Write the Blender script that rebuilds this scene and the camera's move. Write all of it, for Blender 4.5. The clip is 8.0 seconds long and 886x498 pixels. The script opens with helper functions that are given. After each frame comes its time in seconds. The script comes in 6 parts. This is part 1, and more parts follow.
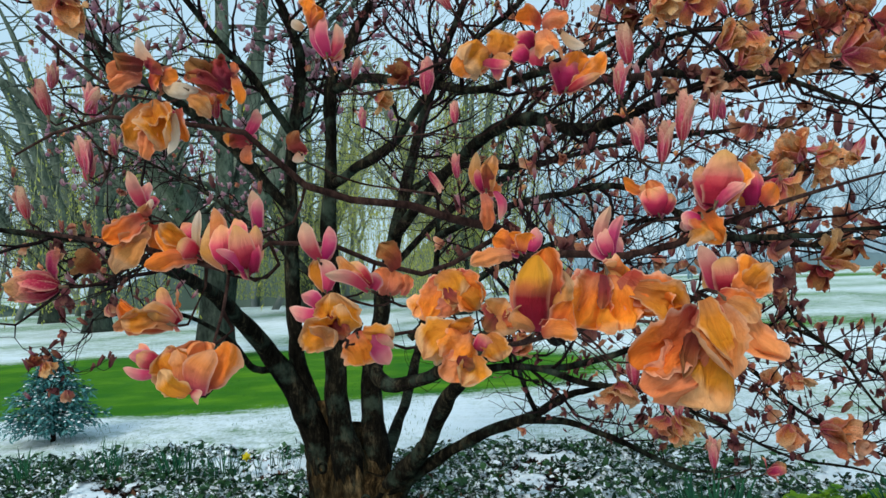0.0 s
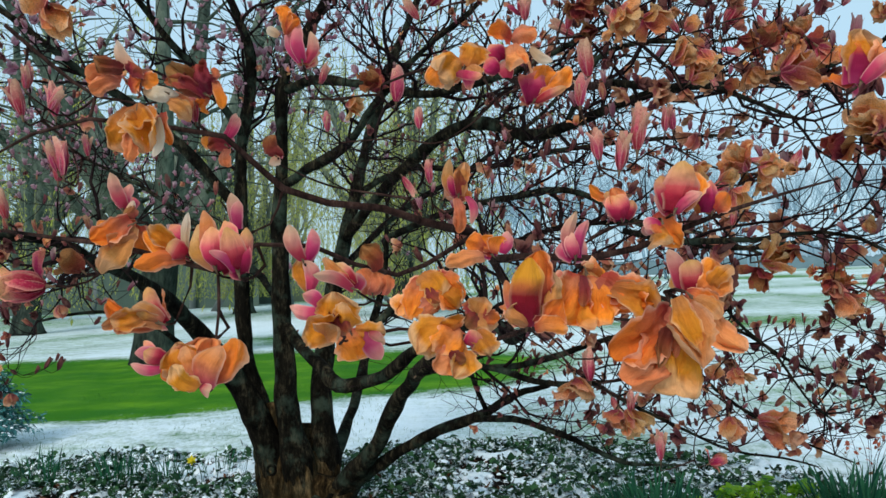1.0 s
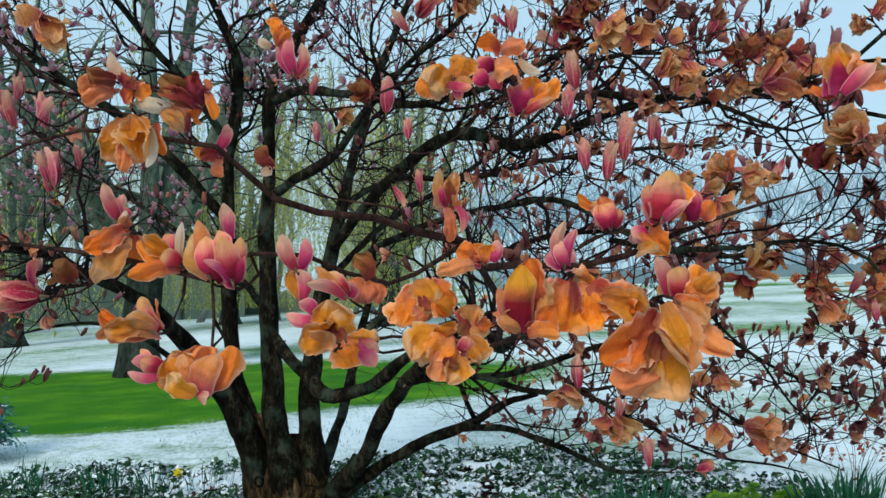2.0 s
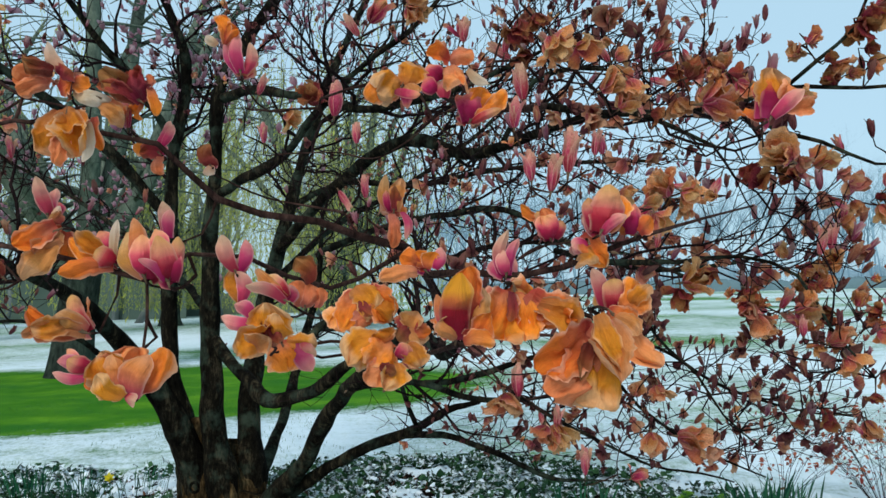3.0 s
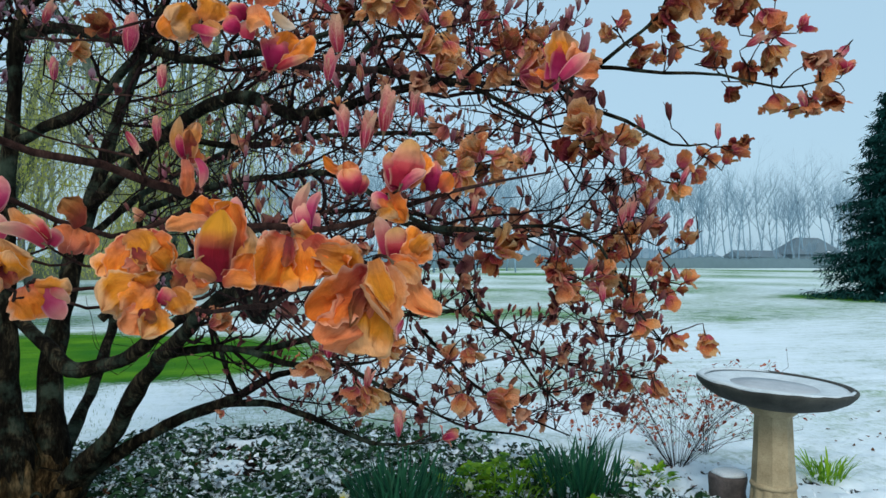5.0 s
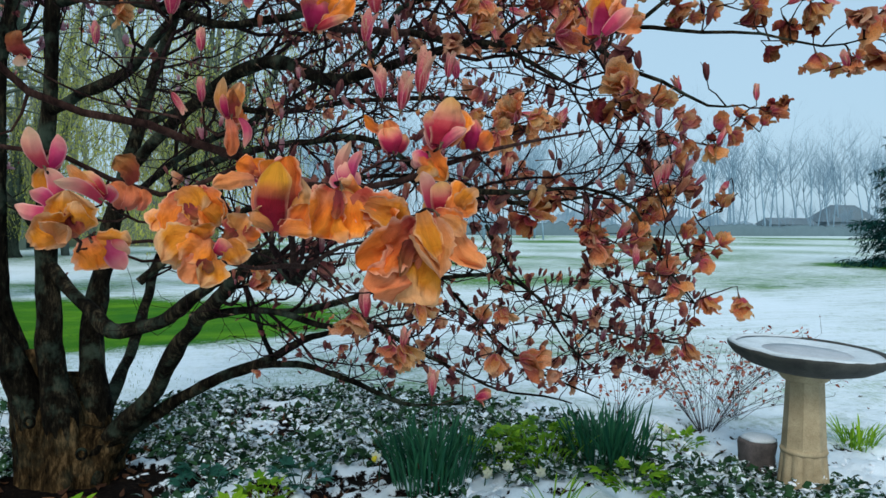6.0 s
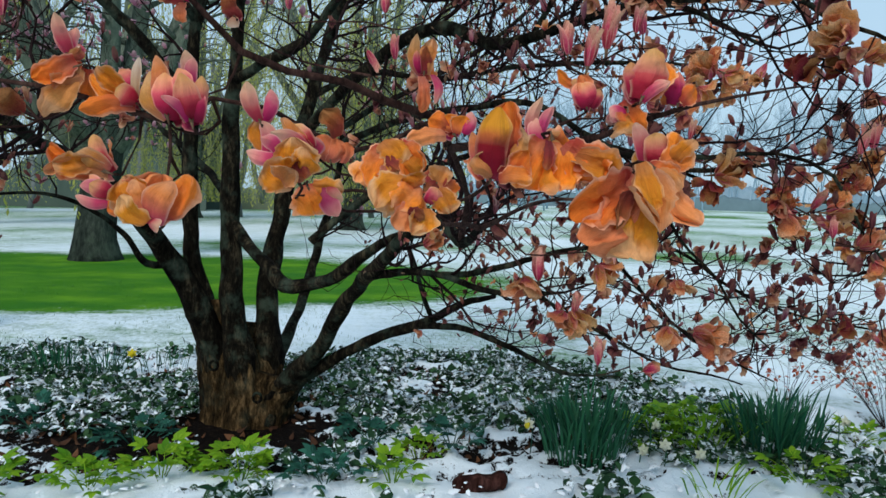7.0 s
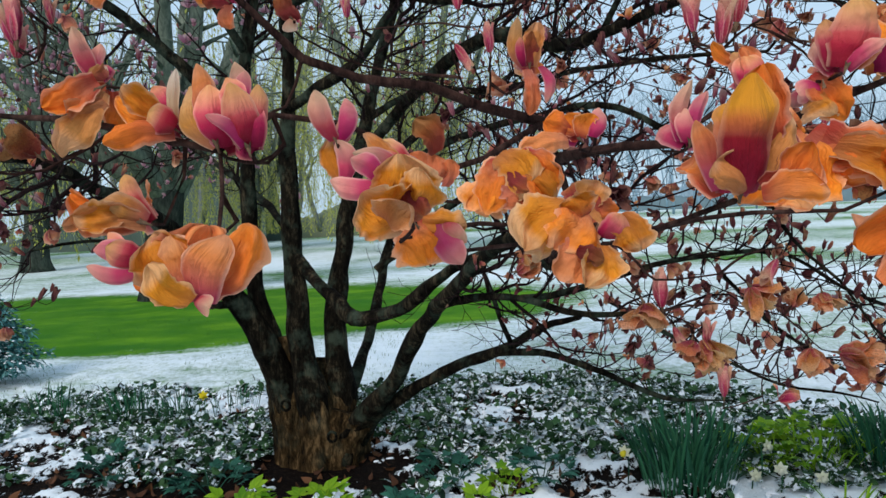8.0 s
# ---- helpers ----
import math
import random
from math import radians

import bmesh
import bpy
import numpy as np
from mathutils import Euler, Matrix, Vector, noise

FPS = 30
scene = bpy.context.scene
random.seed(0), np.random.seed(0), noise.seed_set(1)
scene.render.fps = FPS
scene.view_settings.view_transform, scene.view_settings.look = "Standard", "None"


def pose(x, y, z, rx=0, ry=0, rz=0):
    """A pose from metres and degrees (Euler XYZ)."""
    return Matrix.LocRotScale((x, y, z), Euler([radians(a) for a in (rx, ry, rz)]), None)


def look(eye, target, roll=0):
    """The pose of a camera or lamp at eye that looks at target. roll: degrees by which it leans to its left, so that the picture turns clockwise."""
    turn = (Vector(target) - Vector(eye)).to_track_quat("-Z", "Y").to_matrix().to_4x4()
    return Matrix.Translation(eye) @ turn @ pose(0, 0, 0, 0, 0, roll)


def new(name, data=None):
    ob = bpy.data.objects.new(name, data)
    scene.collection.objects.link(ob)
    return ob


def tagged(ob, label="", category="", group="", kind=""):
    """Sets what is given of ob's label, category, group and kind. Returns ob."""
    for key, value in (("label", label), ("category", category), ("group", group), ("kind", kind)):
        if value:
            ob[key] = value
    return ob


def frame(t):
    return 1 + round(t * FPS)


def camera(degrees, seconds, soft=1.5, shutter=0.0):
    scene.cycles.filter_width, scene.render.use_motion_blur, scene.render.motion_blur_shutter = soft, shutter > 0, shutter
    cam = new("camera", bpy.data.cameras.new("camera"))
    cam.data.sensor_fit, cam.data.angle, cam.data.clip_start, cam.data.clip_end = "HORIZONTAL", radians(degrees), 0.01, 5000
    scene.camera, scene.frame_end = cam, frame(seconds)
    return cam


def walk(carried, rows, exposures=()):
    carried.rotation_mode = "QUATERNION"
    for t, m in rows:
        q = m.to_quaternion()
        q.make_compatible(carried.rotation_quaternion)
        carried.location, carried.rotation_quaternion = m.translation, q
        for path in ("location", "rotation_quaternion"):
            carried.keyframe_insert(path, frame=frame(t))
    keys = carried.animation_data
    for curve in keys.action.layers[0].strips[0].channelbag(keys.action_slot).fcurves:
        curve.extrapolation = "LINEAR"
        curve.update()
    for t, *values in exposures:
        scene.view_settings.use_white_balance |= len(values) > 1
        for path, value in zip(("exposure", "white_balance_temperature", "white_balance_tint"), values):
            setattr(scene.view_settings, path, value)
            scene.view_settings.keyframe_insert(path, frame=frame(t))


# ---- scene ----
cam = camera(63.2, 8.0, 1.5)
PATH = [
    (0, (0.126, 0.036, 1.313), (-0.011, 2.03, 1.393), -2.5),
    (0.5, (0.117, 0.021, 1.312), (0.103, 2.02, 1.379), -2.4),
    (1, (0.085, -0.011, 1.314), (0.106, 1.988, 1.391), -2.4),
    (1.2, (0.074, -0.019, 1.311), (0.098, 1.979, 1.399), -2.5),
    (2.5, (0.083, -0.024, 1.313), (0.198, 1.97, 1.419), -2.2),
    (3, (0.086, -0.026, 1.312), (0.288, 1.961, 1.428), -1.2),
    (3.5, (0.092, -0.025, 1.308), (0.405, 1.947, 1.427), -0.4),
    (4, (0.107, -0.021, 1.304), (0.574, 1.92, 1.41), -0.1),
    (4.5, (0.136, -0.016, 1.299), (0.735, 1.891, 1.381), 0.1),
    (4.7, (0.144, -0.014, 1.294), (0.773, 1.883, 1.358), 0.1),
    (5.8, (0.132, -0.018, 1.281), (0.728, 1.891, 1.241), 0.2),
    (6, (0.124, -0.024, 1.276), (0.681, 1.896, 1.22), 0.3),
    (6.5, (0.093, -0.033, 1.256), (0.472, 1.927, 1.148), 1.0),
    (7, (0.076, -0.001, 1.259), (0.23, 1.987, 1.114), 1.6),
    (7.5, (0.054, 0.082, 1.252), (0.109, 2.076, 1.117), -0.6),
    (8, (0.018, 0.213, 1.271), (0.014, 2.211, 1.173), -2.7),
]
walk(cam, [(t, look(eye, target, roll)) for t, eye, target, roll in PATH], [(0.0, 0.08, 6260, 7), (1.0, 0.06, 6220, 7), (2.5, 0.02, 6160, 6), (3.5, -0.06, 6140, 6), (4.5, -0.15, 6080, 7), (6.0, -0.13, 6080, 9), (7.0, -0.07, 6180, 11), (8.0, 0.01, 6380, 16)])

# ---- light ----
world = bpy.data.worlds.new("overcast")
scene.world = world
world.use_nodes = True
wn, wl = world.node_tree.nodes, world.node_tree.links
wn.clear()
sky = wn.new("ShaderNodeTexSky")
sky.sky_type = "NISHITA"
sky.sun_disc = False
sky.sun_elevation, sky.sun_rotation = radians(39.3), radians(203)
sky.air_density, sky.dust_density = 1.0, 3.0
cloud = wn.new("ShaderNodeMix")
cloud.data_type = "RGBA"
cloud.inputs[0].default_value = 0.72
cloud.inputs[7].default_value = (6.3, 8.75, 10.2, 1)
back = wn.new("ShaderNodeBackground")
back.inputs[1].default_value = 0.1
wout = wn.new("ShaderNodeOutputWorld")
wl.new(sky.outputs[0], cloud.inputs[6])
wl.new(cloud.outputs[2], back.inputs[0])
wl.new(back.outputs[0], wout.inputs[0])
sun = new("sun", bpy.data.lights.new("sun", "SUN"))
sun.data.energy, sun.data.angle, sun.data.color = 2.3, radians(25), (1.0, 0.94, 0.85)
sun.matrix_world = look((-6, -12, 12.5), (0, 2, 0))


# ---- materials ----
class Mat:
    """A node material under construction."""

    def __init__(self, name, rough=0.6):
        self.m = bpy.data.materials.new(name)
        self.m.use_nodes = True
        self.t = self.m.node_tree
        self.b = self.t.nodes["Principled BSDF"]
        self.b.inputs["Roughness"].default_value = rough

    def n(self, kind, **values):
        node = self.t.nodes.new(kind)
        for k, v in values.items():
            node.inputs[k.replace("_", " ")].default_value = v
        return node

    def link(self, a, b):
        self.t.links.new(a, b)

    def noise(self, scale, detail=4.0, vec=None, rough=0.6):
        node = self.n("ShaderNodeTexNoise", Scale=scale, Detail=detail, Roughness=rough)
        self.link(vec or self.coord(), node.inputs["Vector"])
        return node.outputs[0]

    def coord(self):
        return self.n("ShaderNodeTexCoord").outputs["Object"]

    def scaled(self, vec, x, y, z):
        node = self.n("ShaderNodeMapping")
        node.inputs["Scale"].default_value = (x, y, z)
        self.link(vec, node.inputs["Vector"])
        return node.outputs[0]

    def ramp(self, fac, *stops):
        node = self.n("ShaderNodeValToRGB")
        e = node.color_ramp.elements
        while len(e) < len(stops):
            e.new(0.5)
        for el, (p, c) in zip(e, stops):
            el.position = p
            el.color = (*c, 1) if len(c) == 3 else c
        self.link(fac, node.inputs[0])
        return node.outputs[0]

    def mix(self, fac, a, b, how="MIX"):
        node = self.n("ShaderNodeMix")
        node.data_type = "RGBA"
        node.blend_type = how
        for v, i in ((fac, 0), (a, 6), (b, 7)):
            if isinstance(v, (int, float)):
                node.inputs[i].default_value = v
            elif isinstance(v, tuple):
                node.inputs[i].default_value = (*v, 1)
            else:
                self.link(v, node.inputs[i])
        return node.outputs[2]

    def math(self, op, a, b=0.0, c=0.0):
        node = self.n("ShaderNodeMath")
        node.operation = op
        for i, v in enumerate((a, b, c)):
            if isinstance(v, (int, float)):
                node.inputs[i].default_value = v
            else:
                self.link(v, node.inputs[i])
        return node.outputs[0]

    def color(self, socket):
        self.link(socket, self.b.inputs["Base Color"])

    def bump(self, height, strength=0.4, distance=0.01):
        node = self.n("ShaderNodeBump", Strength=strength, Distance=distance)
        self.link(height, node.inputs["Height"])
        self.link(node.outputs[0], self.b.inputs["Normal"])

    def thin(self, colour, share):
        """Lets light through thin leaves and petals."""
        tr = self.n("ShaderNodeBsdfTranslucent")
        self.link(colour, tr.inputs[0])
        mx = self.n("ShaderNodeMixShader")
        mx.inputs[0].default_value = share
        self.link(self.b.outputs[0], mx.inputs[1])
        self.link(tr.outputs[0], mx.inputs[2])
        self.link(mx.outputs[0], self.t.nodes["Material Output"].inputs[0])


def petal_material(name, stops, edge, blotch, share=0.36, rim_share=0.55, jitter=1.0, wear=1.0):
    a = Mat(name, 0.6)
    a.b.inputs["Specular IOR Level"].default_value = 0.12
    uv = a.n("ShaderNodeTexCoord").outputs["UV"]
    sep = a.n("ShaderNodeSeparateXYZ")
    a.link(uv, sep.inputs[0])
    rnd = a.n("ShaderNodeObjectInfo").outputs["Random"]
    isl = a.n("ShaderNodeNewGeometry").outputs["Random Per Island"]
    pick = a.math("FRACT", a.math("ADD", rnd, isl))
    wob = a.noise(14, 4)
    along = a.math("ADD", sep.outputs[1], a.math("MULTIPLY", a.math("SUBTRACT", wob, 0.5), 0.55 * jitter))
    along = a.math("ADD", along, a.math("MULTIPLY", a.math("SUBTRACT", pick, 0.5), 0.46 * jitter))
    col = a.ramp(along, *stops)
    rim = a.math("ABSOLUTE", a.math("SUBTRACT", sep.outputs[0], 0.5))
    rim = a.math("MULTIPLY", a.math("SMOOTH_MIN", a.math("MULTIPLY", a.math("SUBTRACT", rim, 0.4), 8.0), 1.0, 0.2), rim_share)
    col = a.mix(a.math("MAXIMUM", rim, 0.0), col, edge)
    if name == "wilted_petal":
        col = a.mix(a.math("MULTIPLY", a.math("GREATER_THAN", a.math("FRACT", a.math("MULTIPLY", pick, 7.31)), 0.66), 0.42), col, (0.74, 0.3, 0.17))
    spots = a.ramp(a.noise(26, 5, rough=0.6), (0.5, (0, 0, 0)), (0.72, (1, 1, 1)))
    col = a.mix(a.math("MULTIPLY", spots, 0.66), col, blotch)
    fade = a.ramp(a.noise(30, 3, rough=0.5), (0.52, (0, 0, 0)), (0.72, (1, 1, 1)))
    col = a.mix(a.math("MULTIPLY", fade, 0.2), col, edge)
    veins = a.noise(1.0, 3, a.scaled(uv, 26, 2.2, 1))
    col = a.mix(a.math("MULTIPLY", a.ramp(veins, (0.35, (1, 1, 1)), (0.6, (0, 0, 0))), 0.1 * wear), col, blotch)
    ridge = a.math("ABSOLUTE", a.math("SUBTRACT", a.noise(48, 2, rough=0.4), 0.5))
    ridge_b = a.math("ABSOLUTE", a.math("SUBTRACT", a.noise(1.0, 3, a.scaled(uv, 7, 2.2, 1)), 0.5))
    lines = a.ramp(a.math("MINIMUM", ridge, ridge_b), (0.0, (1, 1, 1)), (0.045, (0, 0, 0)))
    col = a.mix(a.math("MULTIPLY", lines, 0.14 * wear), col, blotch)
    hsv = a.n("ShaderNodeHueSaturation", Saturation=1.0)
    a.link(a.math("ADD", 0.488, a.math("MULTIPLY", pick, 0.024)), hsv.inputs["Hue"])
    a.link(a.math("ADD", 0.74, a.math("MULTIPLY", rnd, 0.42)), hsv.inputs["Value"])
    a.link(col, hsv.inputs["Color"])
    a.color(hsv.outputs[0])
    relief = a.math("ADD", a.math("MULTIPLY", veins, 0.45), a.math("MULTIPLY", a.noise(75, 5), 0.9))
    a.bump(a.math("ADD", relief, a.math("MULTIPLY", a.math("MINIMUM", a.math("MINIMUM", ridge, ridge_b), 0.14), 2.2 * wear)), 0.6, 0.006)
    a.thin(hsv.outputs[0], share)
    return a.m


PETALS = {
    "wilt": petal_material("wilted_petal", ((0.0, (0.42, 0.07, 0.035)), (0.2, (0.66, 0.18, 0.05)), (0.45, (0.8, 0.225, 0.028)), (0.85, (0.86, 0.265, 0.022)), (1.0, (0.9, 0.43, 0.2))), (0.97, 0.62, 0.4), (0.26, 0.048, 0.006), 0.27, 0.75),
    "half": petal_material("half_open_petal", ((0.0, (0.22, 0.006, 0.032)), (0.42, (0.5, 0.022, 0.075)), (0.6, (0.7, 0.1, 0.13)), (0.8, (0.84, 0.32, 0.18)), (1.0, (0.86, 0.42, 0.16))), (0.95, 0.5, 0.36), (0.3, 0.025, 0.03), 0.3, 0.65, 0.5, 0.5),
    "bud": petal_material("pink_petal", ((0.0, (0.4, 0.012, 0.075)), (0.4, (0.6, 0.065, 0.13)), (0.75, (0.76, 0.3, 0.24)), (1.0, (0.82, 0.46, 0.31))), (0.95, 0.62, 0.5), (0.4, 0.05, 0.055), 0.32, 0.6, 0.6, 0.4),
    "maroon": petal_material("maroon_petal", ((0.0, (0.4, 0.03, 0.085)), (0.2, (0.26, 0.008, 0.045)), (0.54, (0.26, 0.008, 0.03)), (0.72, (0.54, 0.11, 0.03)), (0.86, (0.74, 0.26, 0.02)), (1.0, (0.76, 0.27, 0.02))), (0.78, 0.34, 0.2), (0.16, 0.012, 0.02), 0.2, 0.5, 0.6, 0.4),
    # frost-browned petals; narrow ones also stand in for shade in folds
    "dark": petal_material("frosted_and_fold_shade_petal", ((0.0, (0.17, 0.012, 0.022)), (0.45, (0.26, 0.034, 0.03)), (0.8, (0.34, 0.085, 0.03)), (1.0, (0.42, 0.16, 0.06))), (0.46, 0.19, 0.12), (0.08, 0.01, 0.008), 0.2),
    "pale": petal_material("bleached_petal", ((0.0, (0.62, 0.28, 0.15)), (0.5, (0.76, 0.5, 0.32)), (1.0, (0.84, 0.68, 0.55))), (0.86, 0.74, 0.66), (0.6, 0.3, 0.13)),
    "tan": petal_material("tan_petal", ((0.0, (0.5, 0.06, 0.1)), (0.3, (0.66, 0.2, 0.1)), (0.6, (0.78, 0.29, 0.07)), (1.0, (0.88, 0.47, 0.22))), (0.94, 0.64, 0.46), (0.24, 0.045, 0.02), 0.34, 0.6),
    "rust": petal_material("rusty_brown_petal", ((0.0, (0.34, 0.04, 0.06)), (0.3, (0.56, 0.16, 0.08)), (0.65, (0.68, 0.23, 0.07)), (1.0, (0.82, 0.42, 0.22))), (0.88, 0.54, 0.38), (0.18, 0.035, 0.02), 0.34),
    "brown": petal_material("brown_petal", ((0.0, (0.26, 0.04, 0.05)), (0.35, (0.42, 0.135, 0.09)), (0.75, (0.5, 0.185, 0.09)), (1.0, (0.6, 0.3, 0.19))), (0.66, 0.37, 0.28), (0.11, 0.028, 0.02)),
    "mauve": petal_material("mauve_petal", ((0.0, (0.22, 0.025, 0.06)), (0.4, (0.38, 0.1, 0.14)), (0.8, (0.52, 0.27, 0.27)), (1.0, (0.6, 0.38, 0.35))), (0.6, 0.38, 0.36), (0.2, 0.04, 0.05)),
    "blush": petal_material("blush_petal", ((0.0, (0.36, 0.12, 0.19)), (0.5, (0.5, 0.27, 0.33)), (1.0, (0.6, 0.42, 0.45))), (0.62, 0.46, 0.48), (0.4, 0.14, 0.18)),
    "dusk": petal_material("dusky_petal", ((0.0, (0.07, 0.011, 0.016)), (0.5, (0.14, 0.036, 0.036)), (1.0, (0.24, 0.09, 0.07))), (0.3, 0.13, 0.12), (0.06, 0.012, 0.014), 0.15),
}


def bark_material(name, dark, mid, light, scale=1.0, moss=0.0):
    a = Mat(name, 0.9)
    a.b.inputs["Specular IOR Level"].default_value = 0.04
    co = a.coord()
    fine = a.noise(70 * scale, 6, a.scaled(co, 1, 1, 0.35), 0.7)
    broad = a.noise(15 * scale, 5, a.scaled(co, 1, 1, 0.3), 0.65)
    col = a.ramp(a.math("ADD", a.math("MULTIPLY", fine, 0.5), a.math("MULTIPLY", broad, 0.5)), (0.4, dark), (0.52, mid), (0.68, light))
    if moss:
        col = a.mix(a.math("MULTIPLY", a.ramp(a.noise(9 * scale, 5), (0.5, (0, 0, 0)), (0.68, (1, 1, 1))), moss), col, (0.085, 0.122, 0.085))
    a.color(col)
    a.bump(a.math("ADD", fine, broad), 0.8, 0.012 / scale)
    return a.m


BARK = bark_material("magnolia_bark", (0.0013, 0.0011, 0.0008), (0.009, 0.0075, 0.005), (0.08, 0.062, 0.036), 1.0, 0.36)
FOOT = bark_material("trunk_bark", (0.002, 0.0015, 0.001), (0.036, 0.022, 0.009), (0.22, 0.138, 0.062), 0.8, 0.15)
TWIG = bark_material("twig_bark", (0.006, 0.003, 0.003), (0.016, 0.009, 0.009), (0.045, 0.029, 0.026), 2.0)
NEAR_TWIG = bark_material("young_bark", (0.012, 0.006, 0.005), (0.04, 0.02, 0.016), (0.1, 0.055, 0.042), 1.6)
DEADWOOD = bark_material("rotten_bark", (0.012, 0.004, 0.003), (0.036, 0.014, 0.011), (0.12, 0.05, 0.04), 0.7)
WILLOW_LIMB = bark_material("willow_limb_bark", (0.045, 0.06, 0.048), (0.11, 0.135, 0.105), (0.22, 0.25, 0.19), 0.25, 0.35)
WILLOW_BARK = bark_material("willow_bark", (0.01, 0.014, 0.012), (0.03, 0.039, 0.032), (0.08, 0.098, 0.076), 0.25, 0.35)
# far trees: pale blue haze is put into the bark colour
FAR_BARK = bark_material("haze_tinted_bark", (0.2, 0.315, 0.4), (0.25, 0.37, 0.46), (0.3, 0.42, 0.51), 0.1)
WOOD_BARK = bark_material("grey_bark", (0.12, 0.14, 0.13), (0.19, 0.21, 0.2), (0.28, 0.3, 0.28), 0.2)


def leaf_material(name, a_col, b_col, rough=0.45, share=0.25, scale=40, snowy=0.0):
    a = Mat(name, rough)
    a.b.inputs["Specular IOR Level"].default_value = 0.12
    rnd = a.n("ShaderNodeObjectInfo").outputs["Random"]
    isl = a.n("ShaderNodeNewGeometry").outputs["Random Per Island"]
    pick = a.math("FRACT", a.math("ADD", rnd, isl))
    col = a.mix(pick, a_col, b_col)
    col = a.mix(a.math("MULTIPLY", a.noise(scale, 4), 0.5), col, tuple(c * 0.45 for c in a_col))
    if snowy:
        col = a.mix(a.ramp(a.noise(15, 4, rough=0.7), (0.62 - snowy, (0, 0, 0)), (0.66 - snowy, (1, 1, 1))), col, (0.72, 0.79, 0.84))
    a.color(col)
    a.bump(a.noise(scale * 3, 3), 0.3, 0.003)
    a.thin(col, share)
    return a.m


TEAL = leaf_material("teal_leaf", (0.008, 0.05, 0.034), (0.04, 0.16, 0.11), 0.5, 0.15, 25)
IVY = leaf_material("ivy_leaf", (0.005, 0.026, 0.013), (0.045, 0.12, 0.04), 0.6, 0.12, 40, 0.08)
DAFF = leaf_material("daffodil_leaf", (0.008, 0.06, 0.036), (0.045, 0.19, 0.085), 0.45, 0.2, 25)
LUSH = leaf_material("lush_leaf", (0.09, 0.26, 0.012), (0.34, 0.55, 0.025), 0.5, 0.4, 25)
GRASS = leaf_material("grass_blade", (0.02, 0.1, 0.015), (0.07, 0.2, 0.04), 0.5, 0.2)
WILLOW = leaf_material("willow_leaf", (0.34, 0.38, 0.075), (0.6, 0.6, 0.13), 0.6, 0.5, 10)
WITHY = leaf_material("willow_withy", (0.26, 0.3, 0.17), (0.42, 0.45, 0.26), 0.7, 0.1, 6)
SPRUCE = leaf_material("blue_spruce_needle", (0.02, 0.11, 0.11), (0.13, 0.34, 0.34), 0.5, 0.1)
PINE = leaf_material("dark_spruce_needle", (0.003, 0.03, 0.028), (0.012, 0.075, 0.065), 0.8, 0.05, 3)
DEAD = leaf_material("dead_leaf", (0.05, 0.022, 0.012), (0.16, 0.07, 0.03), 0.7, 0.1)
RUST = leaf_material("rusty_leaf", (0.26, 0.04, 0.03), (0.5, 0.16, 0.08), 0.6, 0.25)
YELLOW = leaf_material("yellow_petal", (0.75, 0.6, 0.01), (0.8, 0.7, 0.05), 0.5, 0.2)
CREAM = leaf_material("cream_petal", (0.7, 0.72, 0.5), (0.8, 0.8, 0.66), 0.5, 0.25)
CALYX = leaf_material("calyx", (0.10, 0.06, 0.035), (0.2, 0.12, 0.07), 0.7, 0.05, 120)


def snow_material():
    a = Mat("snow", 0.6)
    a.color(a.mix(a.noise(12, 4), (0.74, 0.79, 0.84), (0.82, 0.86, 0.9)))
    a.bump(a.math("ADD", a.noise(45, 5), a.noise(220, 3)), 0.5, 0.01)
    a.b.inputs["Subsurface Weight"].default_value = 0.15
    a.b.inputs["Subsurface Radius"].default_value = (0.01, 0.012, 0.015)
    return a.m


SNOW = snow_material()


